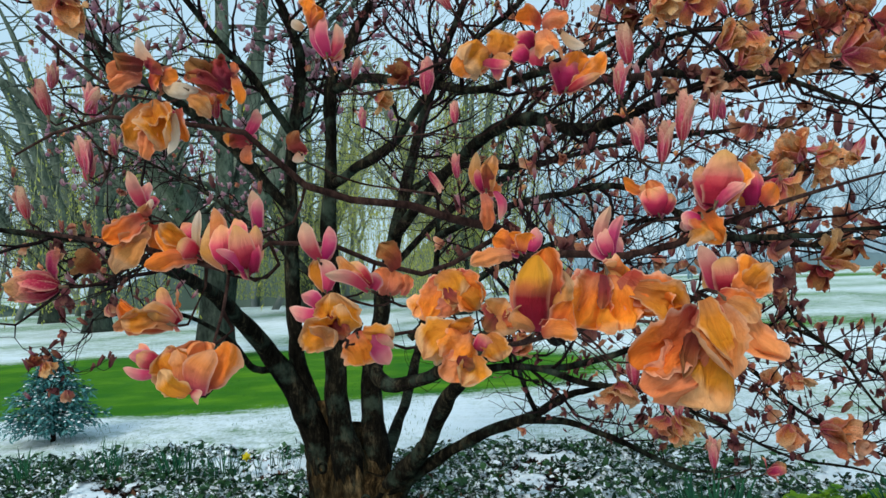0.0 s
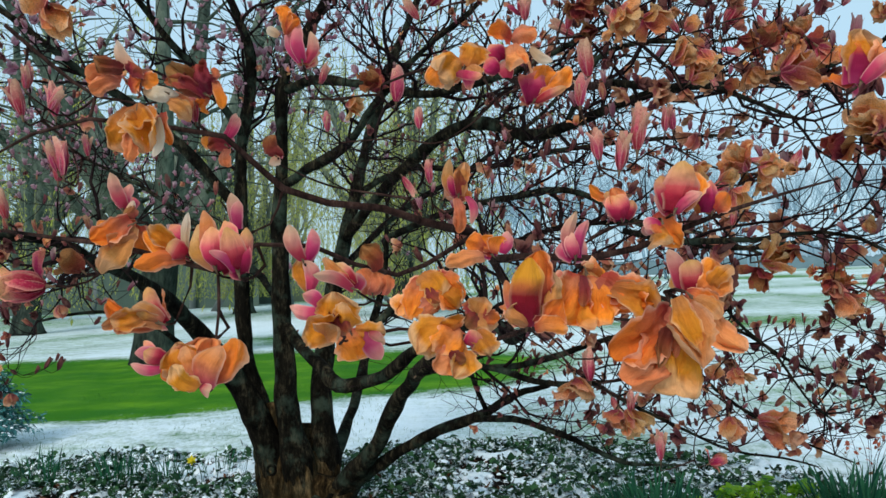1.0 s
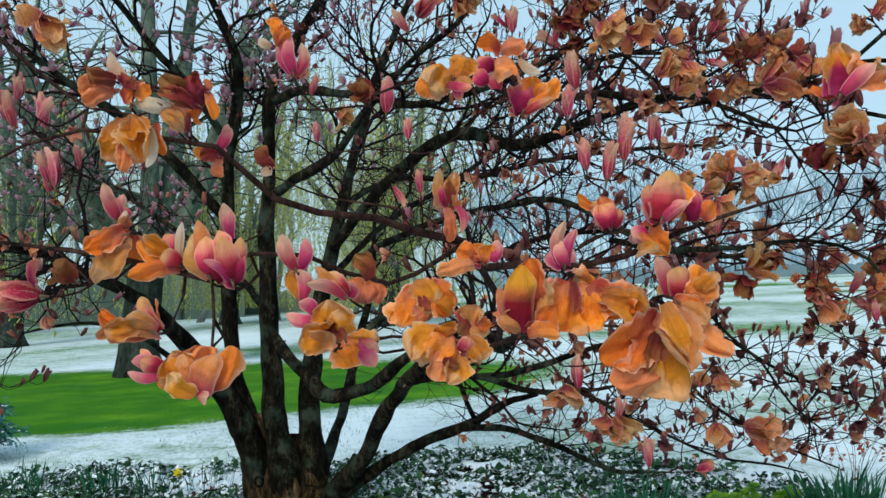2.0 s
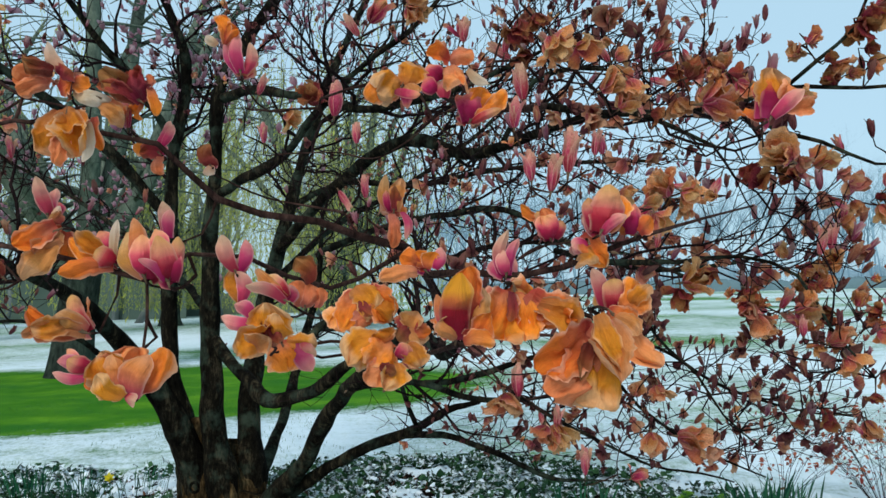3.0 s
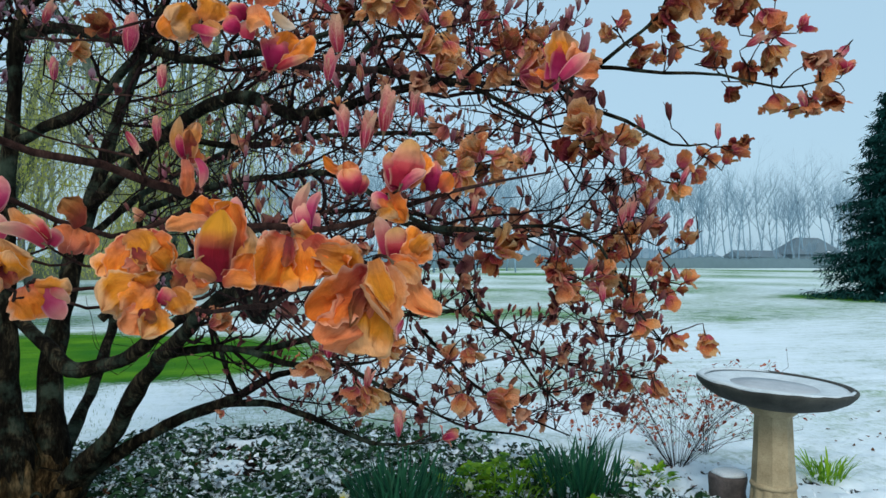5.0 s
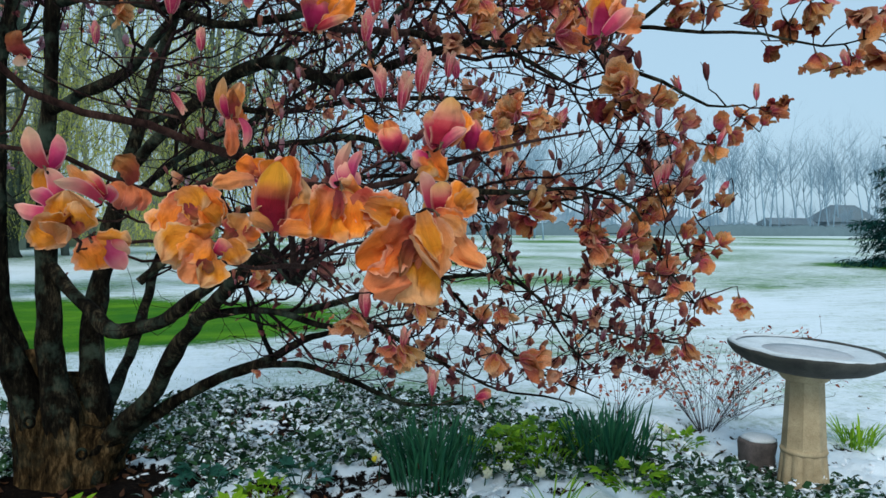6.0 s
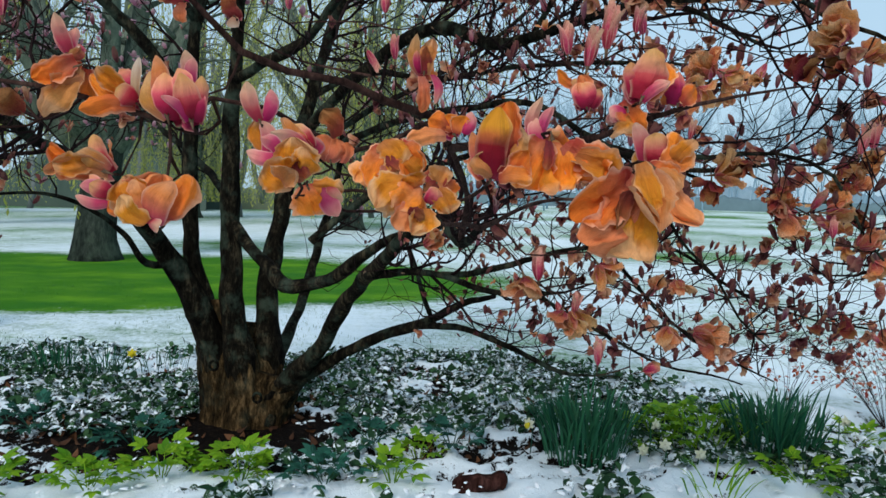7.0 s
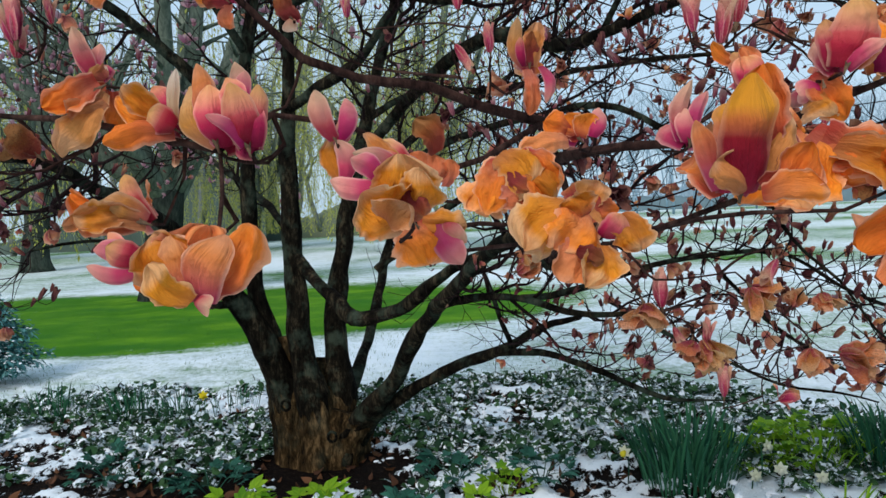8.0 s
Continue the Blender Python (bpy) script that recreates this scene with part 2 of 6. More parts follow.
def ground_material():
    a = Mat("ground", 0.9)
    a.b.inputs["Specular IOR Level"].default_value = 0.05
    co = a.coord()
    cover = a.n("ShaderNodeAttribute")
    cover.attribute_name = "snow_cover"
    bed = a.n("ShaderNodeAttribute")
    bed.attribute_name = "bed"
    fleck = a.noise(26, 6, a.scaled(co, 1, 0.55, 1), 0.72)
    broad = a.noise(1.3, 4)
    soil = a.ramp(a.noise(38, 6, rough=0.7), (0.3, (0.0015, 0.001, 0.001)), (0.55, (0.006, 0.004, 0.003)), (0.72, (0.035, 0.022, 0.014)))
    turf = a.mix(a.ramp(a.noise(60, 5), (0.35, (0, 0, 0)), (0.65, (1, 1, 1))), (0.014, 0.085, 0.008), (0.045, 0.18, 0.018))
    streak = a.noise(0.8, 5, a.scaled(co, 0.8, 1.3, 1), 0.65)
    turf = a.mix(a.ramp(streak, (0.38, (0, 0, 0)), (0.62, (1, 1, 1))), turf, (0.11, 0.26, 0.012))
    turf = a.mix(a.ramp(broad, (0.35, (0, 0, 0)), (0.7, (1, 1, 1))), turf, (0.035, 0.14, 0.007))
    under = a.mix(bed.outputs["Fac"], turf, soil)
    white = a.mix(a.noise(9, 5), (0.65, 0.74, 0.8), (0.8, 0.88, 0.93))
    edge = a.math("ADD", cover.outputs["Fac"], a.math("MULTIPLY", a.math("SUBTRACT", fleck, 0.5), 2.0))
    sweep = a.noise(1.0, 5, a.scaled(co, 1.6, 4.5, 1), 0.75)
    edge = a.math("ADD", edge, a.math("MULTIPLY", a.math("SUBTRACT", sweep, 0.5), 0.9))
    crisp = a.math("MINIMUM", a.math("MULTIPLY", a.math("MAXIMUM", a.math("SUBTRACT", edge, 0.47), 0.0), 5.0), 0.5)
    edge = a.math("ADD", edge, a.math("MULTIPLY", bed.outputs["Fac"], crisp))
    thin = a.math("ADD", cover.outputs["Fac"], a.math("MULTIPLY", a.math("SUBTRACT", fleck, 0.5), 1.0))
    thin = a.math("ADD", thin, a.math("MULTIPLY", a.math("SUBTRACT", sweep, 0.5), 1.1))
    veil = a.ramp(thin, (0.25, (0, 0, 0)), (0.5, (0.55, 0.55, 0.55)), (0.72, (0.9, 0.9, 0.9)), (0.95, (1, 1, 1)))
    mask = a.ramp(edge, (0.42, (0, 0, 0)), (0.53, (0.62, 0.62, 0.62)), (0.68, (0.85, 0.85, 0.85)), (0.9, (1, 1, 1)))
    mask = a.mix(bed.outputs["Fac"], veil, mask)
    a.color(a.mix(mask, under, white))
    a.bump(a.math("ADD", a.math("ADD", fleck, a.math("MULTIPLY", a.noise(140, 4), 0.5)), a.math("MULTIPLY", mask, 0.5)), 0.7, 0.02)
    return a.m


GROUND = ground_material()


def concrete_material(name, dark, light):
    a = Mat(name, 0.85)
    col = a.mix(a.ramp(a.noise(9, 6, rough=0.7), (0.35, (0, 0, 0)), (0.68, (1, 1, 1))), dark, light)
    col = a.mix(a.math("MULTIPLY", a.ramp(a.noise(160, 3), (0.45, (0, 0, 0)), (0.7, (1, 1, 1))), 0.4), col, tuple(c * 0.6 for c in dark))
    a.color(col)
    a.bump(a.math("ADD", a.noise(150, 4), a.noise(20, 5)), 0.5, 0.006)
    return a.m


COLUMN = concrete_material("sandy_concrete", (0.26, 0.20, 0.11), (0.44, 0.36, 0.22))
BOWL = concrete_material("mossy_concrete", (0.014, 0.016, 0.013), (0.06, 0.06, 0.05))
ICE = concrete_material("grey_ice", (0.36, 0.39, 0.42), (0.5, 0.53, 0.56))
FROST = concrete_material("thin_snow", (0.46, 0.52, 0.55), (0.62, 0.68, 0.72))
STONE = concrete_material("dark_stone", (0.03, 0.027, 0.025), (0.12, 0.1, 0.095))
# house and shed: distance haze mixed into the wall and roof colours
WALLING = concrete_material("haze_tinted_wall", (0.15, 0.215, 0.25), (0.18, 0.245, 0.285))
ROOFING = concrete_material("haze_tinted_roof", (0.12, 0.175, 0.21), (0.15, 0.205, 0.24))


# ---- mesh helpers ----
rng = np.random.default_rng(7)
TABLE = rng.random((256, 256))


def vnoise(x, y, freq, shift=0):
    """Smooth noise between 0 and 1 on arrays of places."""
    u, v = x * freq + 17.3 * shift + 900, y * freq - 9.7 * shift + 900
    i, j = np.floor(u).astype(int), np.floor(v).astype(int)
    a, b = u - i, v - j
    a, b = a * a * (3 - 2 * a), b * b * (3 - 2 * b)
    g = lambda p, q: TABLE[p % 256, q % 256]
    return (g(i, j) * (1 - a) + g(i + 1, j) * a) * (1 - b) + (g(i, j + 1) * (1 - a) + g(i + 1, j + 1) * a) * b


def fbm(x, y, freq, shift=0, n=4):
    total, amp, norm = 0.0, 1.0, 0.0
    for k in range(n):
        total = total + amp * vnoise(x, y, freq * 2 ** k, shift + k)
        norm += amp
        amp *= 0.55
    return total / norm


def mesh_of(name, verts, faces, material, uvs=None, smooth=True):
    me = bpy.data.meshes.new(name)
    me.from_pydata([tuple(v) for v in verts], [], [tuple(int(i) for i in f) for f in faces])
    if uvs is not None:
        layer = me.uv_layers.new(name="UVMap")
        loops = np.empty(len(me.loops), dtype=np.int32)
        me.loops.foreach_get("vertex_index", loops)
        layer.data.foreach_set("uv", np.asarray(uvs, dtype=np.float32)[loops].ravel())
    me.materials.append(material)
    if smooth:
        me.polygons.foreach_set("use_smooth", [True] * len(me.polygons))
    me.update()
    return me


def thing(name, place, label, category, group="", kind=""):
    ob = new(name)
    ob.location = place
    ob.empty_display_size = 0.1
    return tagged(ob, label, category, group, kind)


def part(name, me, parent, label="", m=None, kind=""):
    """One mesh under a thing, in the thing's own coordinates."""
    ob = new(name, me)
    ob.parent = parent
    if m is not None:
        ob.matrix_basis = m
    return tagged(ob, label, kind=kind)


class Heap:
    """Many small pieces gathered into one mesh."""

    def __init__(self):
        self.v, self.f, self.uv, self.n = [], [], [], 0

    def add(self, verts, faces, uvs=None):
        self.v.append(np.asarray(verts, dtype=float))
        self.f.extend([tuple(int(i) + self.n for i in f) for f in faces])
        if uvs is not None:
            self.uv.append(np.asarray(uvs))
        self.n += len(verts)

    def mesh(self, name, material, smooth=True, off=(0, 0, 0)):
        return mesh_of(name, np.concatenate(self.v) - np.array(off), self.f, material, np.concatenate(self.uv) if self.uv else None, smooth)


def spline(pts, step):
    """Points (with radius) along a smooth curve through the given ones."""
    p = np.array(pts, dtype=float)
    q = np.vstack([2 * p[0] - p[1], p, 2 * p[-1] - p[-2]])
    out = []
    for i in range(1, len(q) - 2):
        a, b, c, d = q[i - 1], q[i], q[i + 1], q[i + 2]
        n = max(1, int(np.linalg.norm((c - b)[:3]) / step))
        t = (np.arange(n) / n)[:, None]
        out.append(0.5 * (2 * b + (c - a) * t + (2 * a - 5 * b + 4 * c - d) * t ** 2 + (3 * b - a - 3 * c + d) * t ** 3))
    out.append(p[-1:])
    s = np.vstack(out)
    s[:, 3] = np.maximum(s[:, 3], 0.0008)
    return s


def tube(path, sides, lumps=0.0):
    """A skin of the given number of sides round a path of x, y, z, radius, closed at both ends."""
    p, r = path[:, :3], path[:, 3]
    tan = np.gradient(p, axis=0)
    tan /= np.linalg.norm(tan, axis=1)[:, None] + 1e-9
    ref = np.array([0.31, 0.87, 0.38]) if abs(tan[0][2]) > 0.7 else np.array([0.1, 0.2, 0.97])
    a = np.cross(tan, ref)
    a /= np.linalg.norm(a, axis=1)[:, None] + 1e-9
    b = np.cross(tan, a)
    ang = np.arange(sides) * 2 * np.pi / sides
    rad = np.repeat(r[:, None], sides, 1)
    if lumps:
        k = np.arange(len(p))[:, None]
        rad = rad * (1 + lumps * (vnoise(k + p[0, 0] * 50, ang[None] * 1.3 + 0 * k, 0.45, 3) - 0.5) * 2)
    v = p[:, None] + rad[..., None] * (np.cos(ang)[None, :, None] * a[:, None] + np.sin(ang)[None, :, None] * b[:, None])
    n = len(p)
    f = []
    for i in range(n - 1):
        for j in range(sides):
            k = (j + 1) % sides
            f.append((i * sides + j, i * sides + k, (i + 1) * sides + k, (i + 1) * sides + j))
    f.append(tuple(range(sides - 1, -1, -1)))
    f.append(tuple(range((n - 1) * sides, n * sides)))
    return v.reshape(-1, 3), f


def unit(v):
    v = np.asarray(v, dtype=float)
    return v / (np.linalg.norm(v) + 1e-9)


def turn_to(axis, roll=0.0):
    """The rotation that takes z to the axis."""
    return (Vector(axis).to_track_quat("Z", "Y").to_matrix() @ Matrix.Rotation(roll, 3, "Z")).to_4x4()


def leaf_shape(length, width, fold=0.25, bend=0.3, n=3):
    """A pointed leaf along y with a folded middle."""
    v, f = [(0, 0, 0)], []
    for i in range(1, n + 1):
        s = i / (n + 1)
        w = width * math.sin(math.pi * s ** 0.85)
        z = -bend * length * s * s
        v += [(-w, s * length, z + fold * w), (0, s * length, z), (w, s * length, z + fold * w)]
    v.append((0, length, -bend * length))
    f += [(0, 2, 1), (0, 3, 2)]
    for i in range(n - 1):
        k = 1 + 3 * i
        f += [(k, k + 1, k + 4, k + 3), (k + 1, k + 2, k + 5, k + 4)]
    k = 1 + 3 * (n - 1)
    f += [(k, k + 1, len(v) - 1), (k + 1, k + 2, len(v) - 1)]
    return np.array(v), f


def scatter(heap, shape, places, sizes, pitch, spread):
    """Puts leaves of one shape at many places, turned at random."""
    v, f = shape
    n = len(places)
    yaw, tip, rol = rng.random(n) * 6.283, pitch + spread * rng.standard_normal(n), 0.5 * rng.standard_normal(n)
    for p, s, a, t, w in zip(places, sizes, yaw, tip, rol):
        m = np.array(Euler((t, w, a)).to_matrix()) * s
        heap.add(v @ m.T + p, f)

# ---- ground ----
def axis_steps(lo, hi, step, far, grow=1.16):
    mid = list(np.arange(lo, hi, step))
    a, d = [], step
    x = lo
    while x > -far:
        d *= grow
        x -= d
        a.append(x)
    b, d = [], step
    x = mid[-1]
    while x < far:
        d *= grow
        x += d
        b.append(x)
    return np.array(a[::-1] + mid + b)


def bed_edge(x):
    """How far back the planted bed reaches."""
    return 5.6 - 0.68 * np.maximum(0, x - 1.0) ** 1.3 + 0.12 * np.sin(2.1 * x)


def ground_cover(x, y):
    """Snow cover, bed share and height of the ground."""
    edge = bed_edge(x) + 0.35 * (fbm(x, y, 1.6, 5) - 0.5)
    bed = np.clip((edge - y) / 0.25 + 0.5, 0, 1) * np.clip((y - 1.2) / 0.4, 0, 1)
    patch = fbm(x, y, 6.0, 11, 4)
    front = np.clip((3.75 - y) / 0.8, 0, 1)
    open_right = np.clip((x - 1.9) / 0.7, 0, 1)
    trunk = np.exp(-(((x + 0.95) / 0.65) ** 2 + ((y - 3.85) / 0.28) ** 2))
    left = np.clip((-1.1 - x) / 0.8, 0, 1) * np.clip((4.55 - y) / 0.5, 0, 1)
    bare = np.exp(-(((x + 1.5) / 1.3) ** 2 + ((y - 3.45) / 0.3) ** 2))
    fine = fbm(x, y, 17.0, 13, 3)
    bed_snow = 0.5 + 0.13 * front + 0.24 * open_right + 1.9 * (patch - 0.5) + 0.9 * (fine - 0.5) - 0.55 * trunk - 0.06 * left - 0.36 * bare + 0.28 * np.clip((3.3 - y) / 0.3, 0, 1)
    lawn = 0.8 + 0.7 * (fbm(x, y, 0.55, 21) - 0.5) + np.clip((y - 6) / 6, 0, 1) * 0.7 * (fbm(x * 0.35, y, 0.5, 23) - 0.55)
    lawn = lawn - 0.2 * np.clip((y - 8) / 9, 0, 1) - 0.1 * np.clip((x - 1) / 3, 0, 1) * np.clip((12 - y) / 4, 0, 1)
    near_lawn = np.exp(-((y - edge - 0.25) / 0.7) ** 2)
    lawn = lawn - 0.1 * near_lawn
    d = np.sqrt(((x + 5.6) / 7.6) ** 2 + ((y - 10.8) / 3.4) ** 2) + 0.22 * (fbm(x, y, 0.8, 31) - 0.5)
    lawn = np.where(d < 1.25, np.minimum(lawn, 1.0 * np.clip((d - 0.9) / 0.3, 0, 1)), lawn)
    p = np.sqrt(((x - 23.5) / 3.2) ** 2 + ((y - 20.2) / 2.4) ** 2)
    lawn = np.where(p < 1.2, np.minimum(lawn, np.clip((p - 0.8) / 0.4, 0, 1)), lawn)
    streak = np.clip((y - 14) / 10, 0, 1) * 0.55 * (fbm(x * 0.25, y, 0.22, 41) - 0.42)
    lawn = lawn - np.maximum(streak, 0) * 1.1
    cover = bed * bed_snow + (1 - bed) * lawn
    near = np.clip((14 - y) / 6, 0, 1)
    z = near * (0.05 * (fbm(x, y, 1.1, 51) - 0.5) * bed + 0.035 * np.clip((cover - 0.42) * 5, 0, 1) * (0.5 + vnoise(x, y, 9, 3)) + 0.008 * vnoise(x, y, 22, 8))
    return cover, bed, z - 0.02


gx, gy = axis_steps(-3.6, 4.3, 0.03, 900), axis_steps(1.7, 6.2, 0.03, 900)
X, Y = np.meshgrid(gx, gy)
cover, bed, Z = ground_cover(X, Y)
nx, ny = len(gx), len(gy)
idx = np.arange(nx * ny).reshape(ny, nx)
quads = np.stack([idx[:-1, :-1], idx[:-1, 1:], idx[1:, 1:], idx[1:, :-1]], -1).reshape(-1, 4)
me = mesh_of("ground", np.stack([X, Y, Z], -1).reshape(-1, 3), quads, GROUND)
for name, values in (("snow_cover", cover), ("bed", bed)):
    me.attributes.new(name, "FLOAT", "POINT").data.foreach_set("value", values.ravel().astype(np.float32))
tagged(new("ground", me), "snow-dusted lawn and planted bed with bare green grass", "ground", kind="structure")


def height_at(x, y):
    return ground_cover(np.atleast_1d(np.asarray(x, float)), np.atleast_1d(np.asarray(y, float)))[2]


# ---- magnolia ----
BASE = np.array([-0.70, 4.12, 0.0])
magnolia = thing("magnolia_tree", BASE, "multi-stemmed magnolia with frost-browned orange and pink blossoms", "tree")
BOUGHS = []


def limb(name, *pts):
    near = min(p[1] for p in pts) < 1.3
    path = spline(pts, 0.05)
    n = len(path)
    wig = np.clip(0.5 * path[:, 3], 0.0 if near else 0.009, 0.013)[:, None] * np.minimum(1.0, np.arange(n) / 4.0)[:, None] * np.stack([fbm(np.arange(n) * 1.0, np.full(n, 7.0 * k + 10 * pts[0][0]), 0.24, k) - 0.5 for k in range(3)], 1) * 2.2
    path[:, :3] += wig
    path[:, 3] *= 0.88 + 0.3 * vnoise(np.arange(n) * 1.0, np.full(n, 3.1 * pts[1][0]), 0.3, 5)
    thick = pts[0][3] > 0.03
    v, f = tube(path, 14 if thick else 9, 0.13 if thick else 0.16)
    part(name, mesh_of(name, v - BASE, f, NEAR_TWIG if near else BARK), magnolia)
    BOUGHS.append((path, near))
    return path


def trunk_base(stems):
    """The fused foot: one skin that wraps the stems and flares into the soil."""
    rings, sides, v, f = 26, 72, [], []
    for i in range(rings):
        h = -0.08 + 0.74 * i / (rings - 1)
        near = [p[np.abs(p[:, 2] - h).argmin()] for p in stems]
        near = [q for q in near if abs(q[2] - h) < 0.06]
        cx, cy = np.mean([q[0] for q in near[:4]]), np.mean([q[1] for q in near[:4]])
        grow_by = 1.04 + 0.2 * math.exp(-(h + 0.08) / 0.05) - 0.42 * max(0.0, (h - 0.24) / 0.42)
        for j in range(sides):
            a = 2 * math.pi * j / sides
            lo, hi = 0.0, 0.6
            for _ in range(16):
                r = 0.5 * (lo + hi)
                x, y = cx + r * math.cos(a), cy + r * math.sin(a)
                field = sum(math.exp(-70 * (math.hypot(x - q[0], y - q[1]) - grow_by * q[3])) for q in near)
                lo, hi = (r, hi) if field > 1 else (lo, r)
            r *= 1 + 0.05 * noise.noise((4 * math.cos(a), 4 * math.sin(a), 3 * h)) + 0.03 * math.sin(19 * a + 5 * h) + 0.05 * noise.noise((14 * math.cos(a), 14 * math.sin(a), 5 * h))
            v.append((cx + r * math.cos(a) - BASE[0], cy + r * math.sin(a) - BASE[1], h))
    for i in range(rings - 1):
        for j in range(sides):
            k = (j + 1) % sides
            f.append((i * sides + j, i * sides + k, (i + 1) * sides + k, (i + 1) * sides + j))
    f.append(tuple(range((rings - 1) * sides, rings * sides)))
    part("trunk", mesh_of("trunk", v, f, FOOT), magnolia, "brown fluted trunk foot of fused stems")
    for kx, ky, h in ((-0.13, -0.27, 0.33), (0.1, -0.28, 0.16)):
        pts = [(kx + 0.022 * math.cos(t), ky, h + 0.026 * math.sin(t), 0.008) for t in np.linspace(0, 6.283, 13)]
        part("knot", mesh_of("knot", *tube(np.array(pts), 6), BARK), magnolia, "ring-shaped bark knot")


stem_a = limb("stem", (-0.82, 4.04, -0.09, 0.1090), (-0.85, 4.02, 0.31, 0.0976), (-0.94, 4.00, 0.60, 0.0755), (-1.06, 3.92, 0.86, 0.0555), (-1.13, 3.74, 1.05, 0.0454), (-1.20, 3.37, 1.29, 0.0318), (-1.23, 2.89, 1.41, 0.0243), (-1.24, 2.52, 1.49, 0.0170), (-1.31, 2.30, 1.50, 0.0126), (-1.47, 2.20, 1.53, 0.0069))
stem_b = limb("stem", (-0.70, 3.96, -0.06, 0.1067), (-0.71, 3.96, 0.30, 0.0880), (-0.77, 3.98, 0.63, 0.0671), (-0.77, 3.98, 0.91, 0.0537), (-0.76, 3.92, 1.63, 0.0410), (-0.72, 3.86, 1.99, 0.0351), (-0.71, 3.86, 2.39, 0.0325), (-0.56, 3.86, 2.66, 0.0286), (-0.38, 3.86, 2.97, 0.0234), (-0.17, 3.74, 3.34, 0.0151), (-0.06, 3.62, 3.71, 0.0085))
stem_c = limb("stem", (-0.79, 4.12, -0.10, 0.0973), (-0.84, 4.10, 0.30, 0.0830), (-0.92, 4.04, 0.63, 0.0545), (-0.98, 3.98, 0.94, 0.0416), (-0.95, 3.86, 1.72, 0.0351), (-0.93, 3.86, 2.12, 0.0338), (-0.87, 3.86, 2.49, 0.0286), (-0.89, 3.74, 2.69, 0.0227), (-0.98, 3.62, 2.95, 0.0159), (-1.03, 3.37, 3.23, 0.0093))
stem_d = limb("stem", (-0.58, 4.06, -0.09, 0.1068), (-0.59, 4.08, 0.30, 0.0853), (-0.60, 4.12, 0.61, 0.0639), (-0.58, 4.18, 0.89, 0.0508), (-0.49, 4.28, 1.41, 0.0447), (-0.40, 4.38, 1.82, 0.0384), (-0.31, 4.48, 2.18, 0.0332), (-0.16, 4.58, 2.67, 0.0278), (0.04, 4.68, 3.15, 0.0205), (0.29, 4.78, 3.76, 0.0131))
limb("stem", (-0.57, 4.18, 0.01, 0.0564), (-0.56, 4.38, 0.29, 0.0384), (-0.47, 4.78, 0.57, 0.0322), (-0.40, 5.08, 0.92, 0.0291), (-0.30, 5.28, 1.36, 0.0231), (-0.26, 5.38, 1.89, 0.0145))
stem_f = limb("stem", (-0.57, 3.96, -0.00, 0.0880), (-0.47, 3.88, 0.22, 0.0629), (-0.26, 3.68, 0.47, 0.0422), (-0.12, 3.43, 0.74, 0.0359), (0.01, 3.13, 0.92, 0.0306), (0.14, 2.76, 1.10, 0.0261), (0.24, 2.40, 1.19, 0.0210), (0.28, 2.00, 1.13, 0.0135), (0.28, 1.60, 1.19, 0.0069))
stem_g = limb("stem", (-0.50, 3.98, 0.08, 0.0617), (-0.39, 3.86, 0.25, 0.0442), (-0.21, 3.74, 0.39, 0.0315), (0.02, 3.55, 0.55, 0.0264), (0.23, 3.37, 0.65, 0.0227), (0.42, 3.19, 0.78, 0.0151), (0.53, 3.01, 0.84, 0.0094))
trunk_base([stem_b, stem_a, stem_c, stem_d, stem_f, stem_g])
limb("limb", (0.23, 3.37, 0.65, 0.0205), (0.42, 3.13, 0.68, 0.0137), (0.58, 2.95, 0.64, 0.0127), (0.72, 2.76, 0.60, 0.0098), (0.79, 2.64, 0.60, 0.0062), (0.93, 2.52, 0.62, 0.0030))
limb("limb", (-0.77, 3.98, 1.10, 0.0322), (-0.66, 3.86, 0.98, 0.0338), (-0.55, 3.74, 0.89, 0.0340), (-0.43, 3.62, 0.80, 0.0366), (-0.21, 3.49, 0.84, 0.0318), (-0.05, 3.31, 0.97, 0.0268), (0.10, 3.13, 1.07, 0.0211), (0.28, 2.89, 1.15, 0.0147))
limb("limb", (-0.02, 3.19, 0.89, 0.0237), (0.12, 3.01, 0.94, 0.0172), (0.29, 2.83, 0.95, 0.0133), (0.42, 2.64, 0.92, 0.0124), (0.54, 2.52, 0.92, 0.0089), (0.68, 2.40, 0.94, 0.0047))
limb("limb", (0.30, 3.31, 0.67, 0.0130), (0.25, 3.25, 0.79, 0.0115), (0.21, 3.19, 0.92, 0.0100), (0.18, 3.13, 1.02, 0.0061))
limb("limb", (-1.06, 3.92, 0.86, 0.0211), (-1.14, 3.74, 0.88, 0.0176), (-1.16, 3.49, 1.04, 0.0130), (-1.20, 3.25, 1.15, 0.0102), (-1.30, 3.01, 1.23, 0.0071), (-1.45, 2.76, 1.21, 0.0043))
limb("limb", (-0.45, 4.28, 1.57, 0.0346), (-0.15, 3.98, 1.86, 0.0322), (0.14, 3.62, 2.02, 0.0305), (0.32, 3.37, 2.03, 0.0296), (0.50, 3.13, 1.92, 0.0264), (0.63, 2.89, 1.90, 0.0214), (0.80, 2.64, 1.93, 0.0169), (0.97, 2.52, 1.95, 0.0148), (1.06, 2.40, 1.91, 0.0094), (1.26, 2.30, 1.78, 0.0054))
